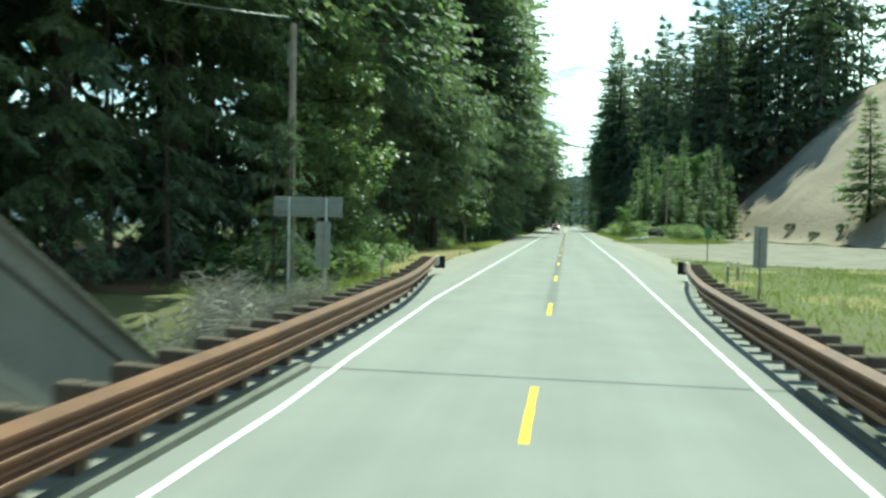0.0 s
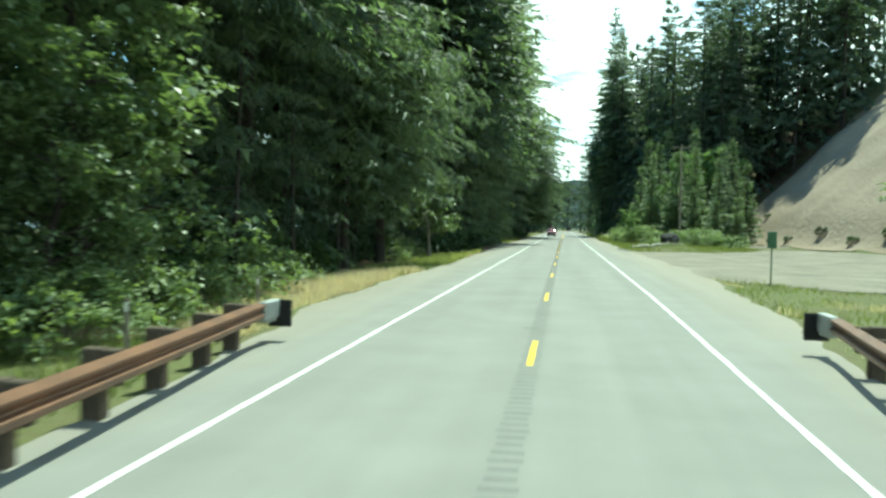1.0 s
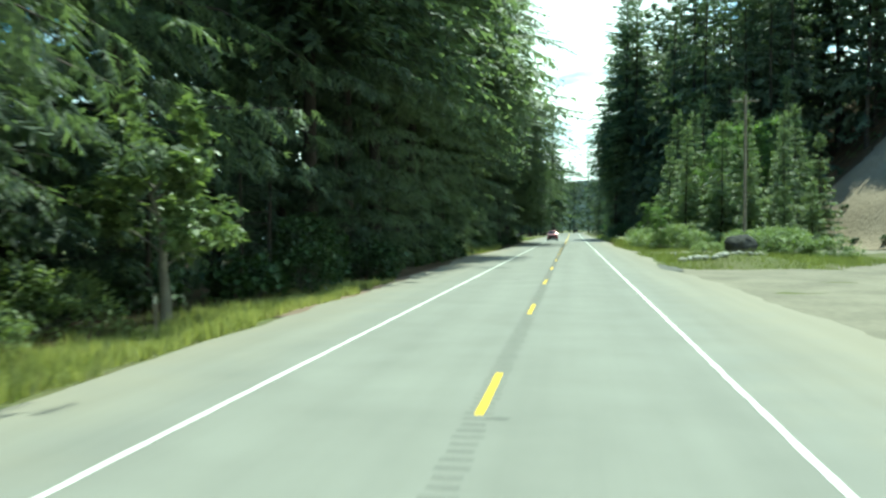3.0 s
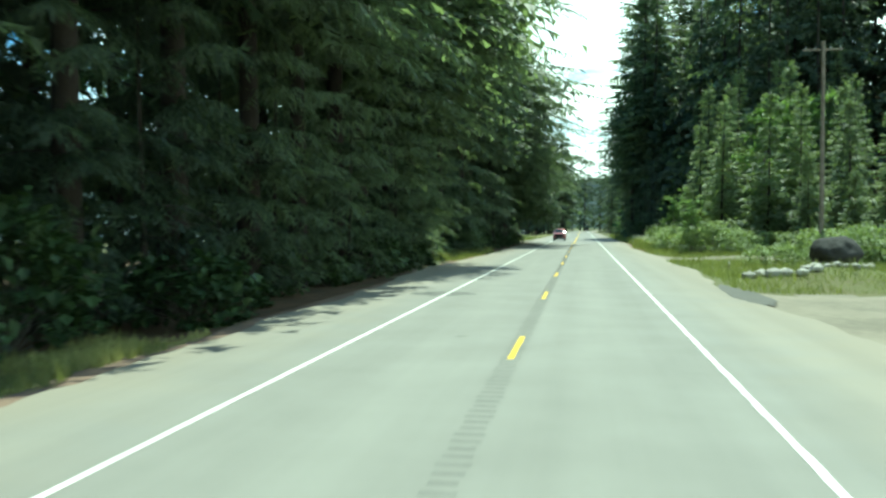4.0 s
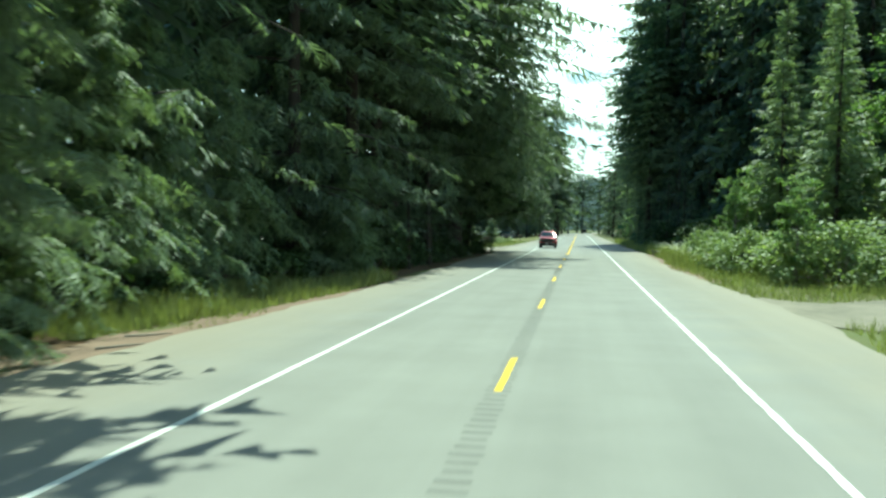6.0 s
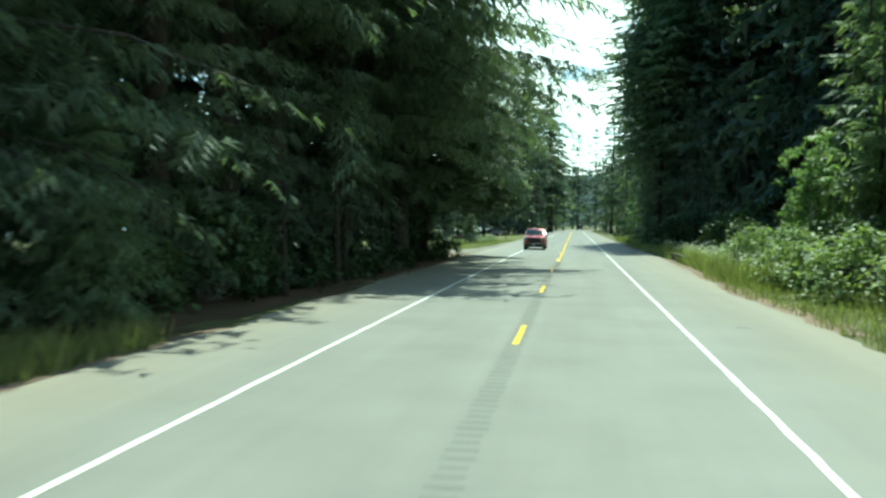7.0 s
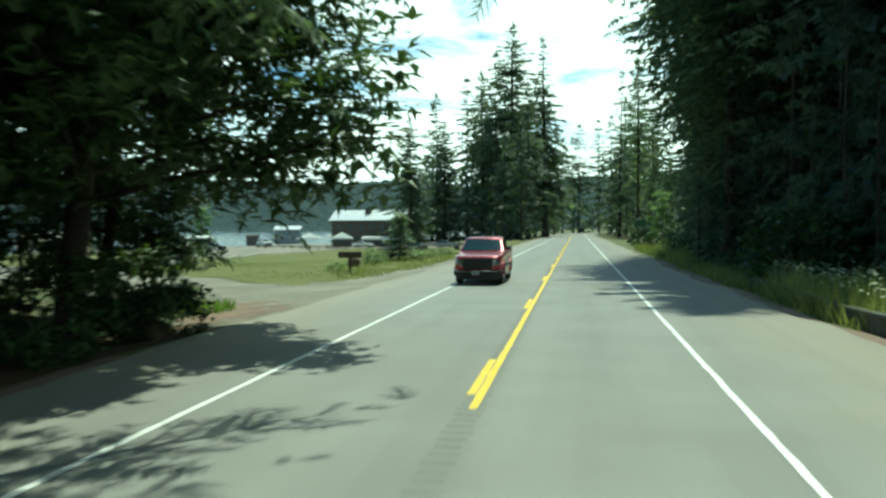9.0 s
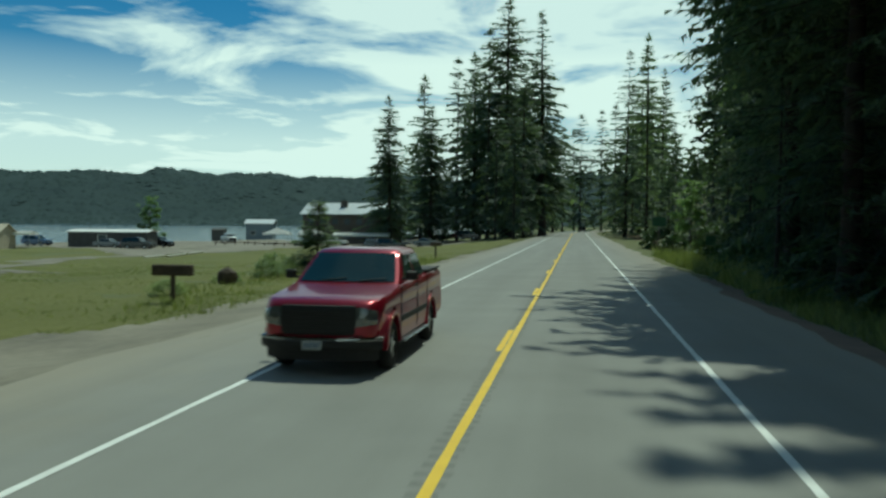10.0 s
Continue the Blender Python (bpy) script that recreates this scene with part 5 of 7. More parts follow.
meadow("verge_grass", 204, 20000, (5, 22), (8, 60), lambda x, y: beyond_right(x, y) & (y < lot_near(x) + 0.8), (0.12, 0.36), M["grass"], "short green verge grass")
meadow("dry_grass", 205, 30000, (5, 20), (10, 58), lambda x, y: beyond_right(x, y) & (y < lot_near(x)) & (vnoise(x, y, 4, 61) > 0.2), (0.12, 0.34), M["grass_dry"], "dry straw-coloured verge grass")
meadow("verge_grass", 206, 38000, (6, 24), (104, 172), lambda x, y: beyond_right(x, y) & (np.abs(y - 137.0 - 0.30 * (x - 7)) > 4.4) & (y > 104 + 1.4 * np.clip(x - 17, 0, 60)), (0.25, 0.7), M["grass"], "long green grass round the side drive")
meadow("verge_grass", 207, 46000, (6.5, 14), (166, 260), lambda x, y: beyond_right(x, y) & (x > edge_right(y) + 0.9), (0.5, 1.3), M["grass"], "tall green grass and weeds at the forest edge", 0.03)
meadow("field_grass", 208, 34000, (-48, -6), (204, 262), lambda x, y: beyond_left(x, y) & (x < edge_left(y) - verge_width(y) + 1.2 * vnoise(x, y, 3, 46)) & (y > 207 + 0.85 * np.clip(-x - 12, 0, 100) + 1.5 * vnoise(x, y, 4, 28)) & ((np.abs(x + 44) > 2.2)) & (((x + 33) / 5.5) ** 2 + ((y - 235) / 5.5) ** 2 > 0.8), (0.05, 0.13), M["grass"], "short mown field grass", 0.035)
meadow("verge_grass", 211, 9000, (-15, -7), (206, 250), lambda x, y: beyond_left(x, y) & (x < edge_left(y) - verge_width(y) + 0.4) & (x > -9.6 - 3.2 * sstep(206, 222, y) + 1.2 * vnoise(x, y, 3, 49)) & (y > 209), (0.15, 0.45), M["grass"], "longer weedy grass along the field edge")
meadow("verge_grass", 212, 2200, (-12, -8.4), (192, 198), lambda x, y: (x + 10.1) ** 2 / 2.2 + (y - 194.8) ** 2 / 4.0 < 0.9, (0.25, 0.6), M["grass_lush"], "lush bright grass below the bushes")


def umbels():
    """White flower heads standing in the tall grass."""
    g = np.random.default_rng(77)
    n = 700
    x, y = g.uniform(8.4, 12.0, n), g.uniform(166, 206, n)
    z = land(x, y) + g.uniform(0.8, 1.35, n)
    k = np.arange(6) * np.pi / 3
    r = g.uniform(0.04, 0.09, n)
    ring = np.stack([x[:, None] + r[:, None] * np.cos(k), y[:, None] + r[:, None] * np.sin(k), np.repeat(z[:, None], 6, 1) - 0.02], -1)
    v = np.concatenate([ring, np.stack([x, y, z + 0.01], -1)[:, None], np.stack([x + 0.01, y, land(x, y)], -1)[:, None], np.stack([x - 0.01, y, land(x, y)], -1)[:, None]], 1)
    f = ((np.arange(n) * 9)[:, None, None] + np.array([(i, (i + 1) % 6, 6) for i in range(6)] + [(7, 8, 6)])[None]).reshape(-1, 3)
    solo("wildflowers", mesh_np("wildflowers", v.reshape(-1, 3), f, M["petals"]), "white umbel wildflowers in tall grass", "flowers", kind="stuff")


umbels()


# dead sticks lying on the needle drift
gs = np.random.default_rng(12)
for x, y, ln, a in ((-7.6, 125.2, 0.9, 0.5), (-7.9, 123.0, 1.3, 2.7), (-8.1, 120.4, 1.1, 0.2), (-7.9, 118.2, 1.5, 2.9), (-8.3, 116.2, 0.9, 0.9), (-7.5, 121.6, 0.7, 1.6), (-8.0, 127.0, 1.0, 0.3)):
    q = np.linspace(0, 1, 6)
    px, py = x + ln * (q - 0.5) * math.cos(a) + gs.normal(0, 0.025, 6), y + ln * (q - 0.5) * math.sin(a) + gs.normal(0, 0.025, 6)
    sv, sf = trunk_geo(np.column_stack([px, py, land(px, py) + 0.035]), 0.028 * (1.05 - 0.75 * q), 6)
    solo("fallen_branch", mesh_np("fallen_branch", sv, np.array(sf), M["bark_grey"], True), "dead grey branch lying on brown needle litter", "branch", group="fallen branches")

# ---- far shore ----
def hill():
    """Wooded hills across the lake, on an arc round the field."""
    an = np.radians(np.linspace(-8, 85, 120))
    rr = np.linspace(0, 1, 22)
    A, Q = np.meshgrid(an, rr)
    D = 1500 + 1280 * Q
    ridge = 128 + 17 * vnoise(np.degrees(A), 0 * A, 7, 51) + 9 * vnoise(np.degrees(A), 0 * A, 2.2, 52)
    Z = -2.9 + ridge * sstep(0, 0.55, Q) + 7 * vnoise(np.degrees(A) * 3, Q * 30, 3.0, 53) * sstep(0, 0.2, Q)
    X, Y = -np.sin(A) * D, 190 + np.cos(A) * D
    n, m = X.shape
    idx = np.arange(n * m).reshape(n, m)
    f = np.stack([idx[:-1, :-1], idx[:-1, 1:], idx[1:, 1:], idx[1:, :-1]], -1).reshape(-1, 4)
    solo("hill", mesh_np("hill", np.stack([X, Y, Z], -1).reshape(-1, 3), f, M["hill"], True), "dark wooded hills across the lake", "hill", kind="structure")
    g = np.random.default_rng(61)
    N = 7500
    a, q = np.radians(g.uniform(-8, 85, N)), g.random(N) ** 0.8 * 0.62
    d = 1500 + 1280 * q
    rd = 128 + 17 * vnoise(np.degrees(a), 0 * a, 7, 51) + 9 * vnoise(np.degrees(a), 0 * a, 2.2, 52)
    z = -2.9 + rd * sstep(0, 0.55, q) + 7 * vnoise(np.degrees(a) * 3, q * 30, 3.0, 53) * sstep(0, 0.2, q) - 3
    x, y = -np.sin(a) * d, 190 + np.cos(a) * d
    h, r = g.uniform(5, 10, N), g.uniform(8.0, 15, N)
    k = np.arange(5) * 2 * np.pi / 5
    ring = np.stack([x[:, None] + r[:, None] * np.cos(k), y[:, None] + r[:, None] * np.sin(k), np.repeat(z[:, None], 5, 1)], -1)
    v = np.concatenate([ring, np.stack([x, y, z + h], -1)[:, None, :]], 1)
    o = (np.arange(N) * 6)[:, None, None]
    f = (o + np.array([(i, (i + 1) % 5, 5) for i in range(5)])[None]).reshape(-1, 3)
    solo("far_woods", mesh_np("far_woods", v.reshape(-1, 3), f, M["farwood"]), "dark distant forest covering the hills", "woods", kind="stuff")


hill()

# ---- bridge end and guardrails ----
def curve_path(pts, step=0.5):
    pts = np.array(pts, dtype=float)
    y = np.arange(pts[0, 1], pts[-1, 1] + 1e-6, step)
    x = np.interp(y, pts[:, 1], pts[:, 0])
    k = np.ones(5) / 5
    xs = np.convolve(np.pad(x, 2, mode="edge"), k, mode="valid")
    return [(float(a), float(b), 0.0) for a, b in zip(xs, y)]


def beam_profile(humps, depth=0.085, pitch=0.168, t=0.012, sign=1):
    """A corrugated beam: flat-topped humps towards the road, one above the other."""
    f = []
    for i in range(humps):
        b = i * pitch
        f += [(0.0, b), (depth, b + 0.096), (depth, b + 0.114), (0.008, b + 0.142)]
    f[-1] = (-0.060, humps * pitch - 0.012)
    f += [(-0.06, humps * pitch - 0.03)]
    back = [(o - t, u) for o, u in f[::-1]]
    return [(sign * o, u) for o, u in f + back]


def guardrail(pts, side, label):
    """Weathering-steel rail: three-wave beam by the bridge, two-wave beam beyond, timber posts with blocks, end head."""
    ob = thing("guardrail", label, "guardrail", group="bridge guardrails")
    path = curve_path(pts)
    thrie = [(x, y, 0.30) for x, y, z in path if y <= 13.01]
    wbeam = [(x, y, 0.468) for x, y, z in path if y >= 14.9]
    child("thrie_beam", sweep(thrie, beam_profile(3, sign=side), "thrie_beam", M["rust"]), ob)
    child("guardrail_beam", sweep(wbeam, beam_profile(2, sign=side), "guardrail_beam", M["rust"]), ob)
    # the piece that narrows from three waves to two
    mid = [(x, y, 0.0) for x, y, z in path if 12.9 <= y <= 15.1]
    vs, p3 = [], beam_profile(3, sign=side)
    k = len(p3)
    for i, (x, y, z) in enumerate(mid):
        t = i / (len(mid) - 1)
        for o, u in p3:
            # the lowest wave folds up into the one above it
            low = u < 0.168
            vs.append((x + o * (1 - t if low else 1), y, 0.30 + u + (t * (0.168 - u) if low else 0)))
    fs = []
    for i in range(len(mid) - 1):
        for j in range(k):
            j2 = (j + 1) % k
            fs.append((i * k + j, i * k + j2, (i + 1) * k + j2, (i + 1) * k + j))
    me = bpy.data.meshes.new("transition_beam")
    me.from_pydata(vs, [], fs)
    me.materials.append(M["rust"])
    child("transition_beam", me, ob)

    def at(y):
        i = min(range(len(path)), key=lambda q: abs(path[q][1] - y))
        return path[i][0]
    ys = list(np.arange(-9.5, 13.2, 0.95)) + [14.0, 15.7, 17.55, 19.45, 21.3, 23.1, 24.7]
    bm = bmesh.new()
    box(bm, (0, 0, 0.03), (0.25, 0.20, 1.58), bevel=0.012)
    post_me = bm_mesh("post", bm, M["timber"])
    bm = bmesh.new()
    box(bm, (0, 0, 0.60), (0.20, 0.17, 0.42), bevel=0.012)
    block_me = bm_mesh("block", bm, M["timber"])
    for y in ys:
        child("post", post_me, ob, at=(at(y) - side * 0.40, y, 0.0))
        child("block", block_me, ob, at=(at(y) - side * 0.172, y, 0.0))
    # end head: a pressed steel box with a dark striking plate
    y1 = path[-1][1]
    x1 = path[-1][0]
    bm = bmesh.new()
    box(bm, (x1 + side * 0.03, y1 + 0.15, 0.635), (0.16, 0.75, 0.34), bevel=0.02)
    part("end_head", bm, M["galv"], ob, "bright galvanised end head")
    bm = bmesh.new()
    box(bm, (x1 + side * 0.10, y1 + 0.56, 0.53), (0.46, 0.07, 0.52), bevel=0.02)
    part("end_plate", bm, M["black"], ob, "black striking plate")
    bm = bmesh.new()
    for dy in (-0.12, 0.08, 0.28):
        box(bm, (x1 + side * 0.03, y1 + dy, 0.60), (0.20, 0.035, 0.38), bevel=0.008)
    part("bracket", bm, M["galv"], ob)
    return ob


guardrail([(-3.42, -12), (-3.52, 2), (-3.66, 8), (-3.85, 14), (-4.2, 18), (-4.55, 21.5), (-5.02, 25.6)], 1, "rusty weathering-steel guardrail on timber posts at the bridge end")
guardrail([(3.62, -12), (3.70, 2), (3.80, 9), (3.98, 14), (4.35, 18.5), (4.80, 22.5), (5.40, 26.6)], -1, "rusty weathering-steel guardrail on timber posts at the bridge end")


def bridge():
    ob = thing("bridge", "grey painted steel truss bridge end with concrete deck", "bridge")
    # deck with a kerb, abutment
    bm = bmesh.new()
    box(bm, (0, -28, -0.33), (9.4, 63.0, 0.55), bevel=0.03)
    part("deck", bm, M["concrete"], ob)
    for sx in (-1, 1):
        bm = bmesh.new()
        box(bm, (sx * 4.42, -28, 0.09), (0.34, 63.0, 0.24), bevel=0.03)
        part("kerb", bm, M["concrete"], ob)
        # inner kerb below the rail, in the darker concrete
        bm = bmesh.new()
        box(bm, (sx * 3.63 + 0.11, -28, 0.04), (0.26, 63.0, 0.14), bevel=0.03)
        part("kerb", bm, M["concrete_dark"], ob)
    bm = bmesh.new()
    box(bm, (0, 4.7, -2.2), (10.4, 1.8, 4.2), bevel=0.05)
    part("abutment", bm, M["concrete_dark"], ob)
    # sloping end posts: a web with a cover plate above and a flange below
    for sx in (-1, 1):
        # a deep web between a top and a bottom strip, with a thin cover plate along the upper edge
        a = math.atan2(1.87, 3.17)
        x = sx * 4.88
        rot = Matrix.Translation((x, -4.55, 3.77)) @ Matrix.Rotation(-a, 4, "X")
        for nm, off, size in (("end_post", -0.76, (0.40, 14.5, 0.94)), ("upper_strip", -0.135, (0.47, 14.5, 0.25)), ("lower_strip", -1.38, (0.47, 14.5, 0.25)), ("cover_plate", 0.0, (0.64, 14.5, 0.03)), ("flange", -1.52, (0.64, 14.5, 0.04))):
            bm = bmesh.new()
            box(bm, (0, 0, off), size, bevel=0.012)
            bmesh.ops.transform(bm, matrix=rot, verts=bm.verts[:])
            part(nm, bm, M["steelpaint"], ob)
        bm = bmesh.new()
        for i in range(26):
            for off in (-0.20, -1.32):
                p = rot @ Vector((-sx * 0.236, 6.9 - i * 0.24, off))
                bmesh.ops.create_icosphere(bm, subdivisions=1, radius=0.016, matrix=Matrix.Translation(p))
        part("rivet_row", bm, M["steelpaint"], ob)
        bm = bmesh.new()
        box(bm, (x, 2.3, -0.45), (0.8, 1.6, 0.5), bevel=0.03)
        part("bearing_block", bm, M["concrete"], ob)
    return ob


bridge()

# ---- roadside signs, posts and poles ----
def sign_back():
    x0, x1, y = -8.76, -6.52, 16.5
    ob = thing("road_sign", "plain grey back of a wide road sign on two posts", "road sign")
    bm = bmesh.new()
    box(bm, ((x0 + x1) / 2, y, 2.62), (x1 - x0, 0.012, 0.62), bevel=0.004)
    part("panel", bm, M["sign_back"], ob)
    for z in (2.45, 2.80):
        bm = bmesh.new()
        box(bm, ((x0 + x1) / 2, y - 0.025, z), (x1 - x0 - 0.1, 0.035, 0.05), bevel=0.006)
        part("stringer", bm, M["sign_back"], ob)
    for x in (-8.22, -7.02):
        zg = land1(x, y)
        bm = bmesh.new()
        box(bm, (x, y - 0.07, (2.9 + zg - 0.3) / 2), (0.07, 0.06, 2.9 - zg + 0.3), bevel=0.008)
        part("post", bm, M["galv"], ob)


sign_back()


def marker(x, y, z0, z1, w, label):
    ob = thing("object_marker", label, "road sign", group="bridge end markers")
    bm = bmesh.new()
    prism(bm, [(-w / 2, 0), (w / 2, 0), (w / 2, 0.01), (w / 2 - 0.02, 0.012), (-w / 2 + 0.02, 0.012), (-w / 2, 0.01)], z0, z1, "Z")
    bmesh.ops.translate(bm, vec=(x, y, 0), verts=bm.verts[:])
    part("panel", bm, M["sign_back"], ob)
    zg = land1(x, y)
    bm = bmesh.new()
    box(bm, (x, y - 0.04, (z1 - 0.1 + zg - 0.3) / 2), (0.075, 0.05, z1 - 0.1 - zg + 0.3), bevel=0.01)
    part("post", bm, M["timber_grey"], ob, "weathered wooden post")
    bm = bmesh.new()
    for dz in (0.25, 1.0):
        tube(bm, (x, y - 0.075, z0 + dz), (x, y - 0.055, z0 + dz), 0.014, seg=6)
    part("bolt", bm, M["galv"], ob)


marker(-6.68, 15.0, 0.82, 2.18, 0.44, "grey back of a tall bridge marker panel")
marker(6.85, 20.6, 0.95, 2.34, 0.44, "grey back of a tall bridge marker panel")


def stake(x, y, h):
    ob = thing("marker_post", "slim weathered roadside marker post in grass", "post", (x, y, land1(x, y)), group="roadside marker posts")
    bm = bmesh.new()
    box(bm, (0, 0, h / 2 - 0.1), (0.09, 0.035, h + 0.2), bevel=0.006)
    part("post", bm, M["timber_grey"], ob)
    bm = bmesh.new()
    box(bm, (0, -0.021, h - 0.14), (0.07, 0.006, 0.16), bevel=0.001)
    part("reflector", bm, M["white"], ob)


for x, y, h in ((-8.3, 68.6, 1.0), (-7.7, 32.3, 0.95), (-6.9, 24.0, 1.0), (7.2, 28.0, 0.95), (8.3, 31.5, 0.9), (9.2, 118.5, 0.8)):
    stake(x, y, h)


def green_post():
    x, y = 10.1, 51.2
    ob = thing("utility_marker", "green box on a thin post in short grass", "post", (x, y, land1(x, y)))
    bm = bmesh.new()
    tube(bm, (0, 0, -0.2), (0, 0, 2.2), 0.035, seg=8)
    part("post", bm, M["green_box"], ob)
    bm = bmesh.new()
    box(bm, (0, -0.02, 2.12), (0.40, 0.16, 0.78), bevel=0.03)
    part("box", bm, M["green_box"], ob)


green_post()


def utility_pole(x, y, h, arms, label, lean=0.0):
    ob = thing("utility_pole", label, "utility pole", (x, y, land1(x, y)), group="utility poles")
    bm = bmesh.new()
    tube(bm, (0, 0, -0.5), (lean, 0, h), 0.17, 0.11, seg=12)
    part("pole", bm, M["timber_grey"], ob)
    for z in arms:
        bm = bmesh.new()
        box(bm, (lean * z / h, 0.13, z), (2.3, 0.10, 0.12), bevel=0.012)
        arm = part("crossarm", bm, M["timber_grey"], ob)
        for dx in (-1.0, -0.45, 0.45, 1.0):
            bm = bmesh.new()
            tube(bm, (dx + lean, 0.13, z + 0.06), (dx + lean, 0.13, z + 0.22), 0.045, 0.025, seg=8)
            part("insulator", bm, M["galv"], arm)
    if not arms:
        bm = bmesh.new()
        tube(bm, (lean * 0.93 - 0.1, 0.16, h - 1.4), (lean * 0.93 - 0.1, 0.16, h - 0.6), 0.16, seg=12)
        part("transformer", bm, M["galv"], ob)
    return ob


utility_pole(-8.82, 18.3, 9.0, [], "weathered wooden utility pole before dark firs")
utility_pole(15.7, 125.0, 13.9, [13.4], "dark wooden utility pole with crossarm beside the pullout")
utility_pole(14.6, 310, 11.5, [11.0], "dark wooden utility pole at the forest edge")


def wire(a, b, sag, label):
    a, b = Vector(a), Vector(b)
    bm = bmesh.new()
    pts = [a.lerp(b, t / 14) - Vector((0, 0, sag * 4 * (t / 14) * (1 - t / 14))) for t in range(15)]
    for p, q in zip(pts, pts[1:]):
        tube(bm, p, q, 0.016, seg=5, caps=False)
    return solo("overhead_wire", bm_mesh("overhead_wire", bm, M["galv"]), label, "cable")


wire((-8.9, 18.1, 8.9), (-17.5, 12.0, 9.6), 0.25, "thin overhead wire from the utility pole")


def road_sign_small(x, y, z0, z1, w, label):
    ob = thing("road_sign", label, "road sign", (x, y, land1(x, y)))
    bm = bmesh.new()
    box(bm, (0, 0, (z0 + z1) / 2), (w, 0.012, z1 - z0), bevel=0.004)
    part("panel", bm, M["green_box"], ob)
    bm = bmesh.new()
    box(bm, (0, 0.05, z1 / 2 - 0.1), (0.09, 0.09, z1 + 0.1), bevel=0.008)
    part("post", bm, M["timber_grey"], ob)


road_sign_small(8.6, 268.7, 2.5, 3.3, 1.2, "dark green road sign on a wooden post")
road_sign_small(9.6, 246.0, 1.4, 2.0, 0.6, "small dark green road sign on a wooden post")


# ---- stones and walls ----
def stone_mesh(seed, r, squash, material, sub=2):
    bm = bmesh.new()
    bmesh.ops.create_icosphere(bm, subdivisions=sub, radius=r)
    g = random.Random(seed)
    o = Vector((g.random() * 50, g.random() * 50, g.random() * 50))
    for v in bm.verts:
        d = v.co.normalized()
        k = 1 + 0.28 * noise.noise(d * 1.4 + o) + 0.12 * noise.noise(d * 4 + o)
        v.co = Vector((d.x * k * r, d.y * k * r, d.z * k * r * squash))
    return bm_mesh("stone", bm, material)


boulder = solo("boulder", stone_mesh(3, 1.12, 0.74, M["rock_dark"], 4), "large dark flat-topped boulder on a grassy mound", "boulder", (12.9, 112.3, land1(12.9, 112.3) + 0.80))
for v in boulder.data.vertices:
    v.co.z = min(v.co.z, 0.74 + 0.10 * v.co.x + 0.04 * math.sin(v.co.y * 7))
boulder.data.shade_smooth()
STONES = [stone_mesh(20 + i, 0.34, 0.7, M["rock"], 1) for i in range(4)]
for i in range(26):
    x = 8.9 + 0.21 * i + rg.uniform(-0.25, 0.25)
    y = 109.0 + 0.12 * abs(i - 8) + rg.uniform(-0.5, 0.6)
    s = rg.uniform(0.4, 1.15)
    ob = solo("stone", STONES[i % 4], "pale jagged stone at the foot of the mound", "stone", group="mound stones")
    ob.matrix_basis = Matrix.LocRotScale((x, y, land1(x, y) + 0.08 * s), Euler((0, 0, rg.uniform(0, 6))), (s * 1.2, s, s))


def low_wall():
    ob = thing("low_wall", "low mossy concrete wall at the forest edge", "wall")
    y = np.linspace(185.0, 206, 24)
    path = [(8.22 - 0.004 * (q - 185), q, land1(8.2, q) - 0.06) for q in y]
    child("wall", sweep(path, [(-0.13, -0.25), (0.13, -0.25), (0.12, 0.5), (-0.12, 0.5)], "wall", M["mossy"]), ob)
    child("coping", sweep([(a, b, c + 0.5) for a, b, c in path], [(-0.16, 0.0), (0.16, 0.0), (0.15, 0.07), (-0.15, 0.07)], "coping", M["mossy"]), ob)


low_wall()


def log(x, y, ln, r, rz, m, label):
    g = random.Random(int(x * 10))
    pts = [(-ln / 2 + ln * t / 6, g.uniform(-0.06, 0.06) * ln * 0.2, r * 0.8) for t in range(7)]
    v, f = trunk_geo(pts, [r * (1 - 0.05 * i) for i in range(7)], 7)
    me = mesh_np("log", v, np.array(f), m, True)
    solo("log", me, label, "log", (x, y, land1(x, y)), rz)


log(-43.0, 274.6, 6.0, 0.15, 97, M["rock"], "long bleached log lying at the field edge")
log(-44.7, 283.0, 8.6, 0.15, 102, M["rock"], "long bleached log lying at the field edge")
log(-46.8, 292.4, 8.8, 0.14, 104, M["rock"], "long bleached log lying at the field edge")
log(-22.2, 250.3, 0.9, 0.08, 12, M["rock"], "short bleached log lying on the field")
log(-20.6, 252.0, 1.1, 0.07, 8, M["rock"], "short bleached log lying on the field")
log(-6.9, 118.6, 1.3, 0.05, 20, M["twigs"], "broken pale branch on the road shoulder")
log(-7.2, 119.3, 0.9, 0.04, -25, M["twigs"], "broken pale branch on the road shoulder")


# dead pale brush below the guardrail
def brush(x, y, s, seed):
    g = np.random.default_rng(seed)
    n = 64
    a, e = g.random(n) * 6.28, g.uniform(0.15, 1.0, n)
    D = np.column_stack([np.cos(a) * (1.2 - e), np.sin(a) * (1.2 - e), e])
    S = g.uniform(0.5, 1.5, n)
    P = g.normal(0, 0.25, (n, 3)) * np.array([1, 1, 0.1])
    v = place_fronds(frond(5, 0.018), P, D, S, g.normal(0, 1.2, n))
    ob = thing("dead_brush", "tangle of pale dead brush beside the bridge end", "shrub", (x, y, land1(x, y)), group="dead brush")
    k = 50 * 11 * 3
    child("twig_tangle", mesh_np("tangle", v[:k] * s * 0.85, np.arange(k).reshape(-1, 3), M["twigs"]), ob)
    child("woody_base", mesh_np("stems", v[k:] * s * 0.85, np.arange(len(v) - k).reshape(-1, 3), M["bark_grey"]), ob)


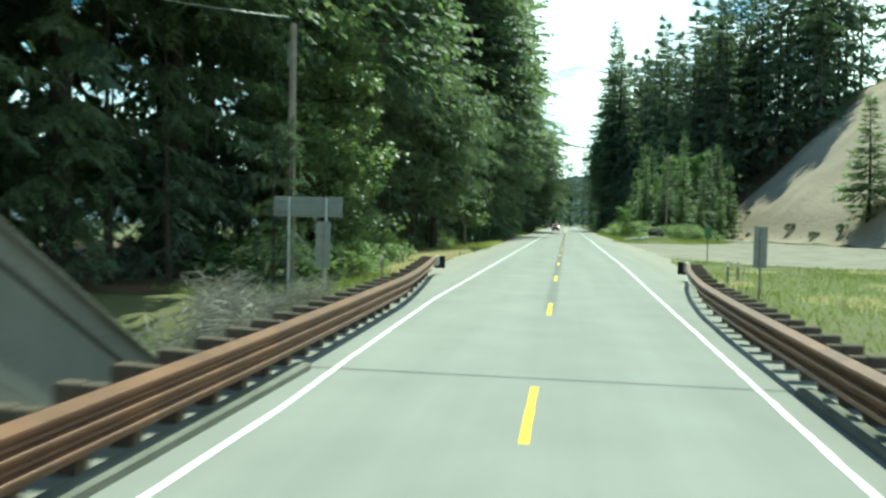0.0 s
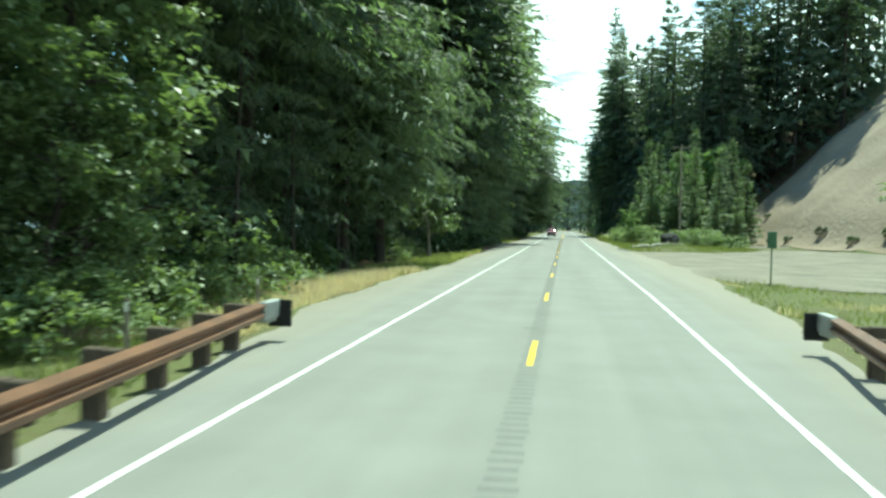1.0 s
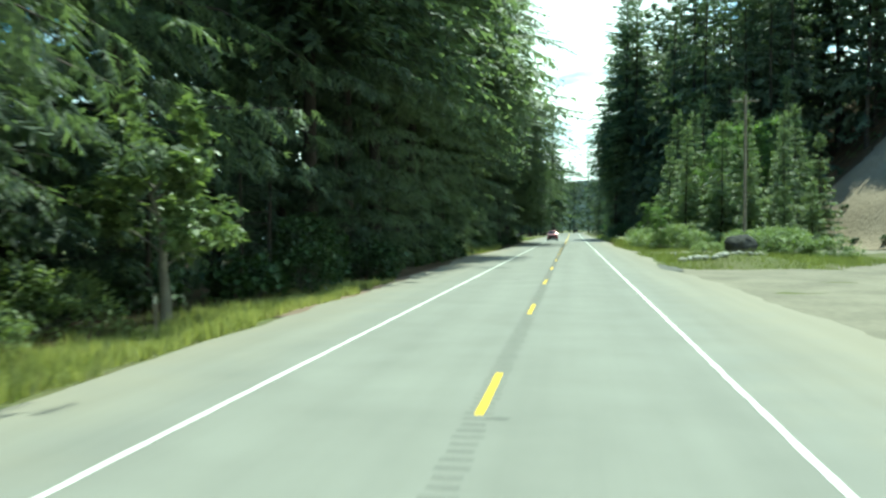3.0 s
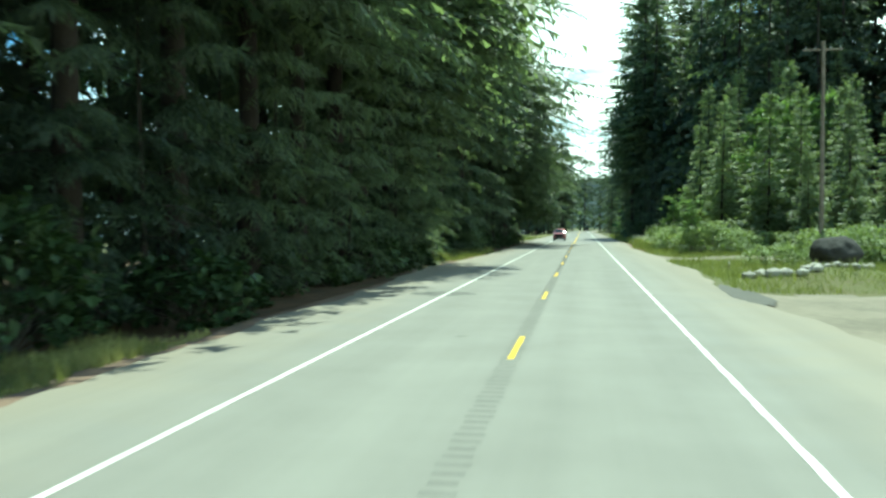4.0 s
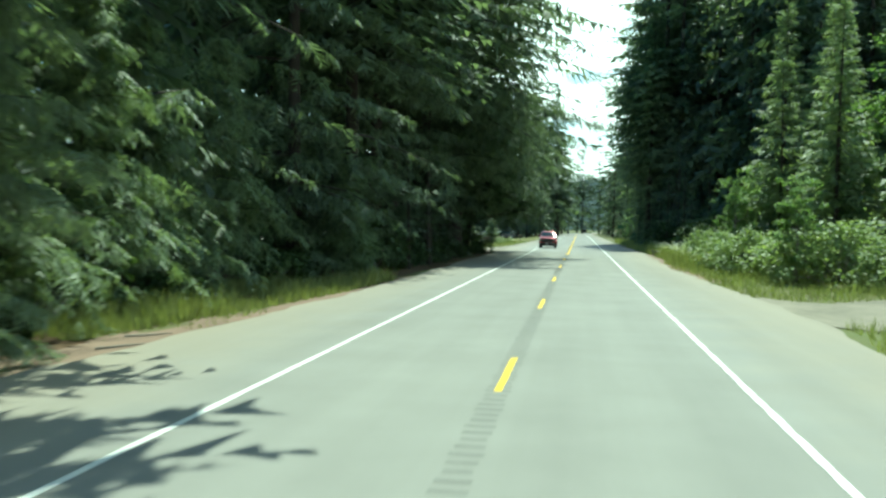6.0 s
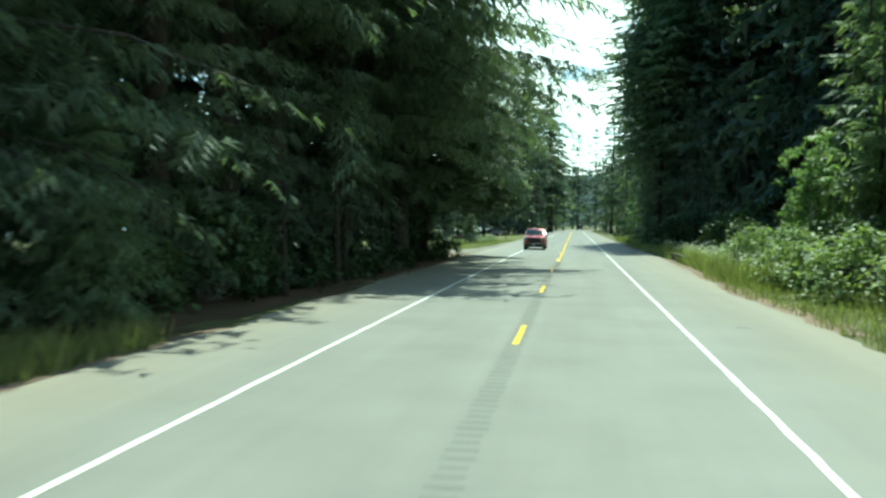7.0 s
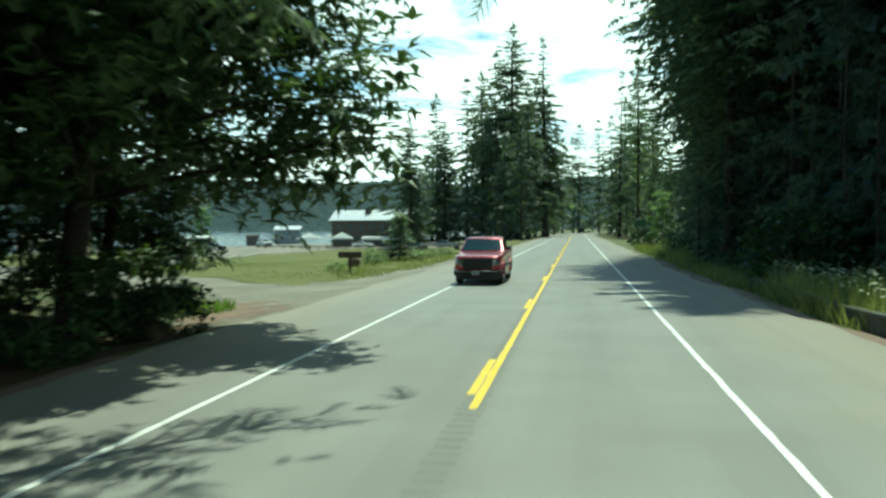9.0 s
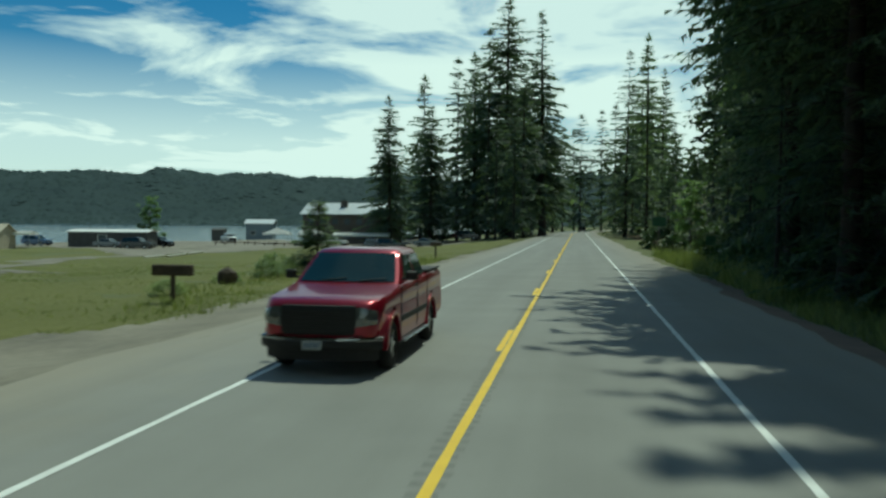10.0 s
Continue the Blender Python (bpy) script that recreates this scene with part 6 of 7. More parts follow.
for i, (x, y, s) in enumerate(((-5.9, 9.5, 0.9), (-6.6, 11.0, 1.0), (-7.4, 9.0, 1.2), (-6.2, 12.8, 0.9), (-8.3, 11.5, 1.2), (-5.7, 7.0, 1.1), (-7.0, 6.5, 1.3), (-9.2, 13.5, 1.1))):
    brush(x, y, s, 300 + i)


# ---- things on the field ----
def board_sign(x, y, w, z0, z1, label):
    ob = thing("board_sign", label, "sign", (x, y, land1(x, y)), group="roadside boards")
    bm = bmesh.new()
    box(bm, (0, 0, (z0 + z1) / 2), (w, 0.30, z1 - z0), bevel=0.03)
    bmesh.ops.bevel(bm, geom=[e for e in bm.edges if e.calc_length() > 0.2], offset=0.015, segments=1, affect="EDGES")
    part("mailbox_body", bm, M["timber"], ob)
    bm = bmesh.new()
    box(bm, (0, 0, z0 / 2 - 0.12), (0.12, 0.12, z0 + 0.3), bevel=0.012)
    part("post", bm, M["timber"], ob)


board_sign(-10.95, 216.2, 1.30, 0.86, 1.20, "dark wooden mailbox shelf on a post beside the field")
board_sign(-12.9, 239.2, 0.8, 0.72, 1.02, "dark wooden mailbox shelf on a post beside the field")
board_sign(-8.9, 252.5, 0.8, 0.95, 1.25, "dark wooden mailbox shelf on a post beside the field")


solo("stump", stone_mesh(9, 0.44, 1.0, M["timber"], 2), "dark weathered stump in field-edge grass", "stump", (-13.3, 225.6, land1(-13.3, 225.6) + 0.30))
for x, y, k, s in ((-12.8, 229.0, 0, 0.42), (-13.4, 232.0, 1, 0.46), (-11.4, 236.5, 0, 0.45), (-10.9, 240.5, 1, 0.36), (-13.8, 226.8, 0, 0.30), (-10.4, 246.0, 0, 0.4), (-12.6, 219.0, 1, 0.28)):
    plant("shrub", BRAMBLE[k], x, y, s, rg.uniform(0, 6), "grey-green weedy bush at the field edge", "shrub", "field edge bushes", ("stem", "foliage"))
plant("alder_tree", ALDER[1], -71.5, 326, 0.70, 0.5, "small leafy tree beside parked vehicles", "tree", "alders", wide=1.1)
plant("young_fir", FIR_YOUNG[1], -11.9, 233.4, 0.42, 0.5, "small bushy fir at the field edge", "conifer tree", wide=1.9)
for i, (x, y, s) in enumerate(((-8.1, 189.4, 0.7), (-9.5, 190.6, 0.75), (-8.0, 185.5, 0.55), (-10.8, 185.5, 0.6), (-9.2, 187.2, 0.7))):
    plant("shrub", SALAL[i % 3], x, y, s, rg.uniform(0, 6), "dark leafy bush below the maple", "shrub", "field edge bushes", ("stem", "foliage"))

# ---- vehicles ----
def paint(name, col, rough=0.25):
    return mat(name, col, tuple(c * 0.85 for c in col), rough=rough, metal=0.1, scale=2, fine=8, bump=0.0, coat=0.45, spec=0.4)


M["red_paint"] = mat("metallic_red_paint", (0.27, 0.007, 0.025), (0.23, 0.006, 0.02), rough=0.28, metal=0.45, scale=2, fine=8, bump=0.0, coat=0.6, spec=0.4)
M["black_paint"] = paint("black_paint", (0.02, 0.021, 0.023))
M["white_paint"] = paint("white_paint", (0.72, 0.72, 0.70))
M["grey_paint"] = paint("grey_paint", (0.16, 0.17, 0.18))
M["blue_paint"] = paint("blue_paint", (0.05, 0.10, 0.20))
M["glass"] = mat("tinted_glass", (0.016, 0.034, 0.034), (0.012, 0.026, 0.027), rough=0.05, scale=1, fine=3, bump=0, spec=0.5, coat=0.1)
M["lamp_glass"] = mat("lamp_glass", (0.20, 0.21, 0.20), (0.11, 0.115, 0.11), rough=0.12, metal=0.5, scale=8, fine=30, bump=0.1, coat=0.8)
M["red_lamp"] = mat("red_lamp", (0.35, 0.02, 0.02), (0.2, 0.01, 0.01), rough=0.15, scale=8, bump=0, coat=0.8)
M["chrome"] = mat("chrome", (0.40, 0.40, 0.40), (0.30, 0.30, 0.30), rough=0.22, metal=1.0, scale=3, fine=10, bump=0)
M["trim_black"] = mat("black_trim", (0.022, 0.022, 0.022), (0.015, 0.015, 0.015), rough=0.6, scale=5, fine=30, bump=0.1)
M["plate"] = mat("number_plate", (0.36, 0.38, 0.38), (0.30, 0.32, 0.33), rough=0.5, scale=8, bump=0)


def arc(cy, cz, r, a0, a1, n=9):
    return [(cy + r * math.cos(radians(a0 + (a1 - a0) * i / (n - 1))), cz + r * math.sin(radians(a0 + (a1 - a0) * i / (n - 1)))) for i in range(n)]


def wheel(parent, x, y, r, side, rim):
    """A wheel: tyre with rounded shoulders, dished rim with spokes."""
    bm = bmesh.new()
    prof = [(-0.11, 0.62), (-0.12, 0.86), (-0.09, 0.98), (0, 1.0), (0.09, 0.98), (0.12, 0.86), (0.11, 0.62)]
    n = 22
    rows = [[bm.verts.new((o, r * q * math.cos(2 * math.pi * i / n), r * q * math.sin(2 * math.pi * i / n))) for o, q in prof] for i in range(n)]
    for i in range(n):
        for j in range(len(prof) - 1):
            bm.faces.new((rows[i][j], rows[(i + 1) % n][j], rows[(i + 1) % n][j + 1], rows[i][j + 1]))
    ty = child("tyre", bm_mesh("tyre", bm, M["black"], True), parent, at=(x, y, r))
    bm = bmesh.new()
    tube(bm, (0, 0, 0), (0.0001 + side * 0.07, 0, 0), r * 0.64, seg=20)
    for k in range(5):
        a = 2 * math.pi * k / 5
        box(bm, (side * 0.085, math.cos(a) * r * 0.33, math.sin(a) * r * 0.33), (0.03, r * 0.55, r * 0.16), Matrix.Rotation(a, 4, "X"), bevel=0.008)
    tube(bm, (side * 0.07, 0, 0), (side * 0.11, 0, 0), r * 0.16, r * 0.12, seg=10)
    child("rim", bm_mesh("rim", bm, rim), ty)


def quad_slab(bm, p, t):
    """A thin plate on four corners, t thick along its normal."""
    p = [Vector(q) for q in p]
    nrm = (p[1] - p[0]).cross(p[3] - p[0]).normalized() * t
    lo, hi = [bm.verts.new(q) for q in p], [bm.verts.new(q + nrm) for q in p]
    bm.faces.new(lo[::-1])
    bm.faces.new(hi)
    for i in range(4):
        bm.faces.new((lo[i], lo[(i + 1) % 4], hi[(i + 1) % 4], hi[i]))


def soft_faces(ob):
    """Smooth shading, but for the creases."""
    ob.data.shade_smooth()
    ob.data.set_sharp_from_angle(angle=radians(38))
    return ob


def vehicle(name, label, at, rz, body_mat, style, group="", detail=True):
    """A road vehicle, nose towards -y: body with wheel arches, cab or cabin, glass, lamps, bumpers, wheels."""
    ob = thing(name, label, "car", at, rz, group)
    P = {"suv": dict(L=4.75, W=1.85, wb=(0.90, 3.65), r=0.35, belt=1.05, roof=1.74, hood=1.02, cab=(1.35, 1.95, 4.30, 4.70), tail=1.06),
         "sedan": dict(L=4.6, W=1.76, wb=(0.92, 3.60), r=0.315, belt=0.93, roof=1.42, hood=0.88, cab=(1.35, 2.05, 3.30, 4.0), tail=0.98)}[style]
    L, hw, r, belt, roof, hood = P["L"], P["W"] / 2, P["r"], P["belt"], P["roof"], P["hood"]
    y1, y2 = P["wb"]
    z0 = r * 0.95
    o = [(0.10, z0 + 0.12), (0.05, hood * 0.62), (0.07, hood * 0.80), (0.16, hood - 0.05), (0.34, hood), (0.75, hood + 0.065), (P["cab"][0] - 0.1, hood + 0.12), (P["cab"][0] + 0.1, belt)]
    o += [(L - 0.5, belt), (L - 0.10, P["tail"]), (L, P["tail"] - 0.12), (L, z0 + 0.15), (L - 0.06, z0 + 0.08)]
    o += [(y2 + r * 1.26, z0)] + arc(y2, r + 0.02, r * 1.24, 0, 180) + [(y2 - r * 1.26, z0), (y1 + r * 1.26, z0)] + arc(y1, r + 0.02, r * 1.24, 0, 180) + [(y1 - r * 1.26, z0 + 0.02)]
    bm = bmesh.new()
    prism(bm, o, -hw, hw, "X")
    # narrow the nose and tail a little in plan, lean the flanks inwards above the waist
    for v in bm.verts:
        k = 1.0
        if v.co.y < 0.6:
            k -= 0.15 * (1 - v.co.y / 0.6) ** 1.5
        if v.co.y > L - 0.4:
            k -= 0.03 * (v.co.y - L + 0.4) / 0.4
        if v.co.z > 0.85 * hood:
            k -= 0.045 * (v.co.z - 0.85 * hood) / (0.3 * hood)
        v.co.x *= k
    bmesh.ops.bevel(bm, geom=[e for e in bm.edges if abs(abs(e.verts[0].co.x) - abs(e.verts[1].co.x)) < 0.2 and e.verts[0].co.x * e.verts[1].co.x > 0 and min(e.verts[0].co.z, e.verts[1].co.z) > z0 + 0.3 and len(e.link_faces) == 2 and max(e.verts[0].co.z, e.verts[1].co.z) > hood * 0.75], offset=0.07, segments=4, affect="EDGES", profile=0.5, clamp_overlap=True)
    soft_faces(part("body", bm, body_mat, ob))
    # cabin
    c0, c1, c2, c3 = P["cab"]
    bm = bmesh.new()
    prism(bm, [(c0, belt - 0.03), (c1, roof - 0.04), (c1 + 0.15, roof), (c2 - 0.15, roof + 0.01), (c2, roof - 0.05), (c3, belt - 0.03)], -hw * 0.955, hw * 0.955, "X")
    def inset(v):
        t = (v.z - belt) / (roof - belt)
        return 1 - 0.20 * max(t, 0) ** 1.2
    for v in bm.verts:
        v.co.x *= inset(v.co)
    bmesh.ops.bevel(bm, geom=[e for e in bm.edges if e.verts[0].co.z > belt + 0.1 or e.verts[1].co.z > belt + 0.1], offset=0.04, segments=4, affect="EDGES", profile=0.5, clamp_overlap=True)
    soft_faces(part("cabin", bm, body_mat, ob))

    def on_cab(y, z, s, out=0.004):
        return (s * (hw * 0.955 * inset(Vector((0, y, z))) + out), y, z)
    # windscreen and rear glass
    def slope(ya, za, yb, zb, t):
        return ya + (yb - ya) * t, za + (zb - za) * t
    bm = bmesh.new()
    (ya, za), (yb, zb) = slope(c0, belt - 0.03, c1, roof - 0.04, 0.10), slope(c0, belt - 0.03, c1, roof - 0.04, 0.93)
    wa, wb_ = hw * 0.955 * inset(Vector((0, 0, za))) - 0.09, hw * 0.955 * inset(Vector((0, 0, zb))) - 0.09
    quad_slab(bm, [(-wa, ya - 0.006, za), (wa, ya - 0.006, za), (wb_, yb - 0.006, zb), (-wb_, yb - 0.006, zb)], 0.008)
    part("windscreen", bm, M["glass"], ob, "dark tinted windscreen")
    bm = bmesh.new()
    (ya, za), (yb, zb) = slope(c3, belt - 0.03, c2, roof - 0.05, 0.22), slope(c3, belt - 0.03, c2, roof - 0.05, 0.88)
    quad_slab(bm, [(wa, ya + 0.006, za), (-wa, ya + 0.006, za), (-wb_, yb + 0.006, zb), (wb_, yb + 0.006, zb)], 0.008)
    part("rear_window", bm, M["glass"], ob, "dark tinted glass")
    # side glass in two lights, mirrors, handles
    zl, zt = belt + 0.06, roof - 0.13
    cuts = [(0.08, 0.52), (0.56, 0.94)]
    for s in (-1, 1):
        for a, b in cuts:
            lo0 = c0 + (c1 - c0) * 0.30
            hi0 = c1 + 0.10
            lo1, hi1 = c3 - 0.18, c2 - 0.06
            q = [on_cab(lo0 + (lo1 - lo0) * a, zl, s), on_cab(lo0 + (lo1 - lo0) * b, zl, s), on_cab(hi0 + (hi1 - hi0) * b, zt, s), on_cab(hi0 + (hi1 - hi0) * a, zt, s)]
            bm = bmesh.new()
            quad_slab(bm, q if s > 0 else q[::-1], 0.006)
            part("side_window", bm, M["glass"], ob, "dark tinted glass")
        bm = bmesh.new()
        box(bm, (s * (hw + 0.10), c0 + 0.42, belt + 0.10), (0.20, 0.09, 0.17), bevel=0.03)
        box(bm, (s * (hw - 0.01), c0 + 0.42, belt + 0.04), (0.12, 0.05, 0.05), bevel=0.01)
        part("wing_mirror", bm, M["trim_black"], ob, "black wing mirror")
        bm = bmesh.new()
        box(bm, (s * (hw * 0.985), c0 + 1.30, belt - 0.14), (0.03, 0.16, 0.04), bevel=0.008)
        part("door_handle", bm, M["trim_black"], ob)
        # door shut lines and sill moulding
        bm = bmesh.new()
        box(bm, (s * (hw + 0.001), (y1 + y2) / 2, z0 + 0.22), (0.02, y2 - y1 - r * 2.7, 0.09), bevel=0.006)
        part("side_moulding", bm, M["trim_black"], ob)
        # headlamp and indicator
        bm = bmesh.new()
        box(bm, (s * (hw - 0.36), 0.085, hood * 0.80), (0.36, 0.12, 0.19), Matrix.Rotation(radians(-s * 9), 4, "Z"), bevel=0.03)
        part("headlight", bm, M["lamp_glass"], ob, "clear glass headlight")
        bm = bmesh.new()
        box(bm, (s * (hw - 0.09), L - 0.02, P["tail"] - 0.28), (0.15, 0.06, 0.38), bevel=0.02)
        part("tail_light", bm, M["red_lamp"], ob, "red tail light")
    # grille, bumpers, plate
    bm = bmesh.new()
    box(bm, (0, 0.080, hood * 0.765), (hw * 1.14, 0.10, 0.24), bevel=0.045)
    grille = part("grille", bm, M["trim_black"], ob, "black grille")
    for i in range(5):
        bm = bmesh.new()
        box(bm, (0, 0.030, hood * 0.79 - 0.08 + 0.04 * i), (hw * 1.06, 0.02, 0.014), bevel=0.004)
        part("grille_bar", bm, M["trim_black"], grille)
    bm = bmesh.new()
    box(bm, (0, 0.02, hood * 0.545), (hw * 1.86, 0.20, 0.16), bevel=0.05)
    part("front_bumper", bm, body_mat, ob)
    bm = bmesh.new()
    box(bm, (0, 0.10, hood * 0.36), (hw * 1.84, 0.26, 0.34), bevel=0.07)
    part("valance", bm, M["trim_black"], ob, "black lower valance")
    bm = bmesh.new()
    box(bm, (0, L - 0.01, z0 + 0.18), (hw * 1.82, 0.16, 0.18), bevel=0.04)
    part("rear_bumper", bm, body_mat, ob)
    bm = bmesh.new()
    box(bm, (-0.08, -0.088, hood * 0.545), (0.31, 0.012, 0.155), bevel=0.003)
    plate = part("number_plate", bm, M["plate"], ob, "pale number plate")
    bm = bmesh.new()
    for i in range(5):
        box(bm, (-0.18 + 0.048 * i, -0.096, hood * 0.545), (0.028, 0.005, 0.07))
    part("plate_bar", bm, M["blue_paint"], plate)
    bm = bmesh.new()
    box(bm, (0, (y1 + y2) / 2, z0 - 0.02), (hw * 1.5, L * 0.86, 0.14), bevel=0.02)
    part("chassis", bm, M["trim_black"], ob)
    for s in (-1, 1):
        for y in (y1, y2):
            wheel(ob, s * (hw - 0.13), y, r, s, M["galv"])
    return ob


def loft(bm, rings, cap=True):
    """Skins a row of closed rings with as many places each."""
    rows = [[bm.verts.new(q) for q in ring] for ring in rings]
    n = len(rows[0])
    for a, b in zip(rows, rows[1:]):
        for i in range(n):
            bm.faces.new((a[i], a[(i + 1) % n], b[(i + 1) % n], b[i]))
    if cap:
        bm.faces.new(rows[0][::-1])
        bm.faces.new(rows[-1])


def bow(w, y_mid, back, n=13, power=3.0):
    """A path across the nose, bowed back towards its ends."""
    return [(w * t, y_mid + back * abs(t) ** power, 0.0) for t in np.linspace(-1, 1, n)]


def pickup(label, at, rz, body_mat, group=""):
    """An extended-cab pickup, nose towards -y: rounded hood and flanks, raked bowed windscreen, cargo bed, arches, trim, wheels."""
    ob = thing("pickup_truck", label, "pickup truck", at, rz, group)
    L, y1, y2, r = 5.65, 0.98, 4.40, 0.385
    # upper body: hood, cab flanks and bed flanks in one skin; y, half width, lower edge, top
    st = [(0.02, 0.66, 0.63, 0.86), (0.045, 0.76, 0.61, 0.925), (0.10, 0.83, 0.60, 0.975), (0.20, 0.885, 0.60, 1.015), (0.36, 0.925, 0.70, 1.045), (0.50, 0.94, 0.87, 1.065), (0.90, 0.955, 0.87, 1.115), (1.30, 0.96, 0.87, 1.165), (1.55, 0.965, 0.87, 1.215), (2.4, 0.97, 0.87, 1.245), (3.88, 0.97, 0.87, 1.255), (3.96, 0.97, 0.87, 1.30), (5.45, 0.965, 0.87, 1.31), (5.60, 0.95, 0.80, 1.305), (L, 0.92, 0.80, 1.28)]
    rings = []
    for y, w, zb, zt in st:
        h = zt - zb
        half = [(w - 0.02, zb), (w, zb + 0.25 * h), (w, zb + 0.55 * h), (w - 0.015, zt - 0.24 * h), (w - 0.05, zt - 0.09 * h), (w - 0.12, zt - 0.015), (w - 0.26, zt), (w * 0.35, zt + 0.014)]
        rings.append([(x, y, z) for x, z in half] + [(-x, y, z) for x, z in half[::-1]])
    bm = bmesh.new()
    loft(bm, rings)
    soft_faces(part("body", bm, body_mat, ob))
    # lower flanks with the wheel openings
    z0 = 0.42
    o = [(0.30, 0.52), (0.30, 0.885), (L - 0.06, 0.885), (L - 0.03, 0.60), (L - 0.10, 0.50)]
    o += [(y2 + 0.50, z0)] + arc(y2, r + 0.015, 0.475, 0, 180, 13) + [(y2 - 0.50, z0), (y1 + 0.50, z0)] + arc(y1, r + 0.015, 0.475, 0, 180, 13) + [(y1 - 0.49, z0 + 0.04)]
    for s in (-1, 1):
        bm = bmesh.new()
        prism(bm, o, s * 0.70, s * 0.962, "X")
        for v in bm.verts:
            if v.co.y < 0.52:
                v.co.x -= s * 0.075 * (0.52 - v.co.y) / 0.22
            if v.co.z < 0.6 and abs(v.co.x) > 0.9:
                v.co.x -= s * 0.10 * (0.6 - v.co.z)
        soft_faces(part("lower_flank", bm, body_mat, ob))
        for y in (y1, y2):
            bm = bmesh.new()
            prism(bm, arc(y, r + 0.015, 0.53, -4, 184, 15) + arc(y, r + 0.015, 0.475, 184, -4, 15), s * 0.90, s * 0.985, "X")
            bmesh.ops.bevel(bm, geom=[e for e in bm.edges if abs(e.verts[0].co.x) > 0.98 and abs(e.verts[1].co.x) > 0.98], offset=0.015, segments=2, affect="EDGES")
            soft_faces(part("wheel_arch_flare", bm, body_mat, ob))
        bm = bmesh.new()
        box(bm, (s * 0.955, (y1 + y2) / 2, 0.37), (0.16, y2 - y1 - 1.15, 0.05), bevel=0.02)
        part("running_board", bm, M["chrome"], ob, "bright running board")
        bm = bmesh.new()
        box(bm, (s * 0.969, (y1 + y2) / 2, 0.70), (0.022, y2 - y1 - 1.08, 0.07), bevel=0.008)
        part("side_moulding", bm, M["trim_black"], ob)
        # door and bed seams
        for y, z0_, z1_ in ((1.52, 0.48, 1.15), (2.92, 0.48, 1.20), (3.92, 0.48, 1.20)):
            bm = bmesh.new()
            box(bm, (s * 0.968, y, (z0_ + z1_) / 2), (0.010, 0.014, z1_ - z0_))
            part("shut_line", bm, M["trim_black"], ob)
    # greenhouse: rounded plan rings, bowed in front; height, front, back, half width
    lv = ([1.17, 1.26, 1.40, 1.70, 1.80, 1.85, 1.878, 1.886], [1.42, 1.56, 1.74, 2.10, 2.22, 2.32, 2.50, 2.85], [3.98, 3.95, 3.90, 3.80, 3.76, 3.68, 3.50, 3.2], [0.915, 0.905, 0.875, 0.785, 0.752, 0.70, 0.58, 0.35])

    def at_z(z, k):
        return float(np.interp(z, lv[0], lv[k]))

    def front(z, t):
        return at_z(z, 1) + 0.13 * abs(t) ** 2.2
    rings = []
    for z in lv[0]:
        w, yb = at_z(z, 3), at_z(z, 2)
        ring = [(w * t, front(z, t), z) for t in np.linspace(-0.97, 0.97, 11)]
        ring += [(w, front(z, 1) + 0.07, z)] + [(w, q, z) for q in np.linspace(front(z, 1) + 0.4, yb - 0.3, 3)] + [(w * 0.99, yb - 0.08, z), (w * 0.92, yb, z)]
        ring += [(-x, y, z_) for x, y, z_ in ring[:-7:-1]]
        rings.append(ring)
    bm = bmesh.new()
    loft(bm, rings)
    soft_faces(part("cabin", bm, body_mat, ob))
    # windscreen: a bowed pane laid on the front of the greenhouse
    bm = bmesh.new()
    zs, ts = np.linspace(1.235, 1.785, 7), np.linspace(-0.905, 0.905, 13)
    skin = [[[bm.verts.new((at_z(z, 3) * t, front(z, t) - d, z + d * 0.6)) for t in ts] for z in zs] for d in (0.012, -0.01)]
    for a in skin:
        for i in range(len(zs) - 1):
            for j in range(len(ts) - 1):
                bm.faces.new((a[i][j], a[i][j + 1], a[i + 1][j + 1], a[i + 1][j]))
    windscreen = soft_faces(part("windscreen", bm, M["glass"], ob, "dark tinted windscreen"))
    for x in (-0.42, 0.25):
        bm = bmesh.new()
        tube(bm, (x, front(1.25, x) - 0.03, 1.262), (x + 0.44, front(1.30, x + 0.44) - 0.035, 1.315), 0.010, seg=5)
        part("wiper", bm, M["trim_black"], windscreen)
    bm = bmesh.new()
    quad_slab(bm, [(0.72, 3.925, 1.36), (-0.72, 3.925, 1.36), (-0.64, 3.80, 1.76), (0.64, 3.80, 1.76)], 0.01)
    part("rear_window", bm, M["glass"], ob, "dark tinted glass")
    for s in (-1, 1):
        for a0, a1, b0, b1 in ((1.98, 2.86, 2.36, 2.86), (2.96, 3.76, 2.96, 3.66)):
            q = [(s * (at_z(z, 3) + 0.006), y, z) for y, z in ((a0, 1.29), (a1, 1.29), (b1, 1.75), (b0, 1.75))]
            bm = bmesh.new()
            quad_slab(bm, q if s > 0 else q[::-1], 0.006)
            part("side_window", bm, M["glass"], ob, "dark tinted glass")
        bm = bmesh.new()
        box(bm, (s * 1.07, 1.86, 1.36), (0.21, 0.10, 0.19), Matrix.Rotation(s * 0.15, 4, "Z"), bevel=0.035)
        box(bm, (s * 0.95, 1.86, 1.29), (0.12, 0.05, 0.05), bevel=0.01)
        part("wing_mirror", bm, M["trim_black"], ob, "black wing mirror")
        bm = bmesh.new()
        box(bm, (s * 0.978, 2.72, 1.10), (0.03, 0.17, 0.045), bevel=0.01)
        part("door_handle", bm, M["trim_black"], ob)
        # lamps wrap round the corner of the nose
        bm = bmesh.new()
        rings = []
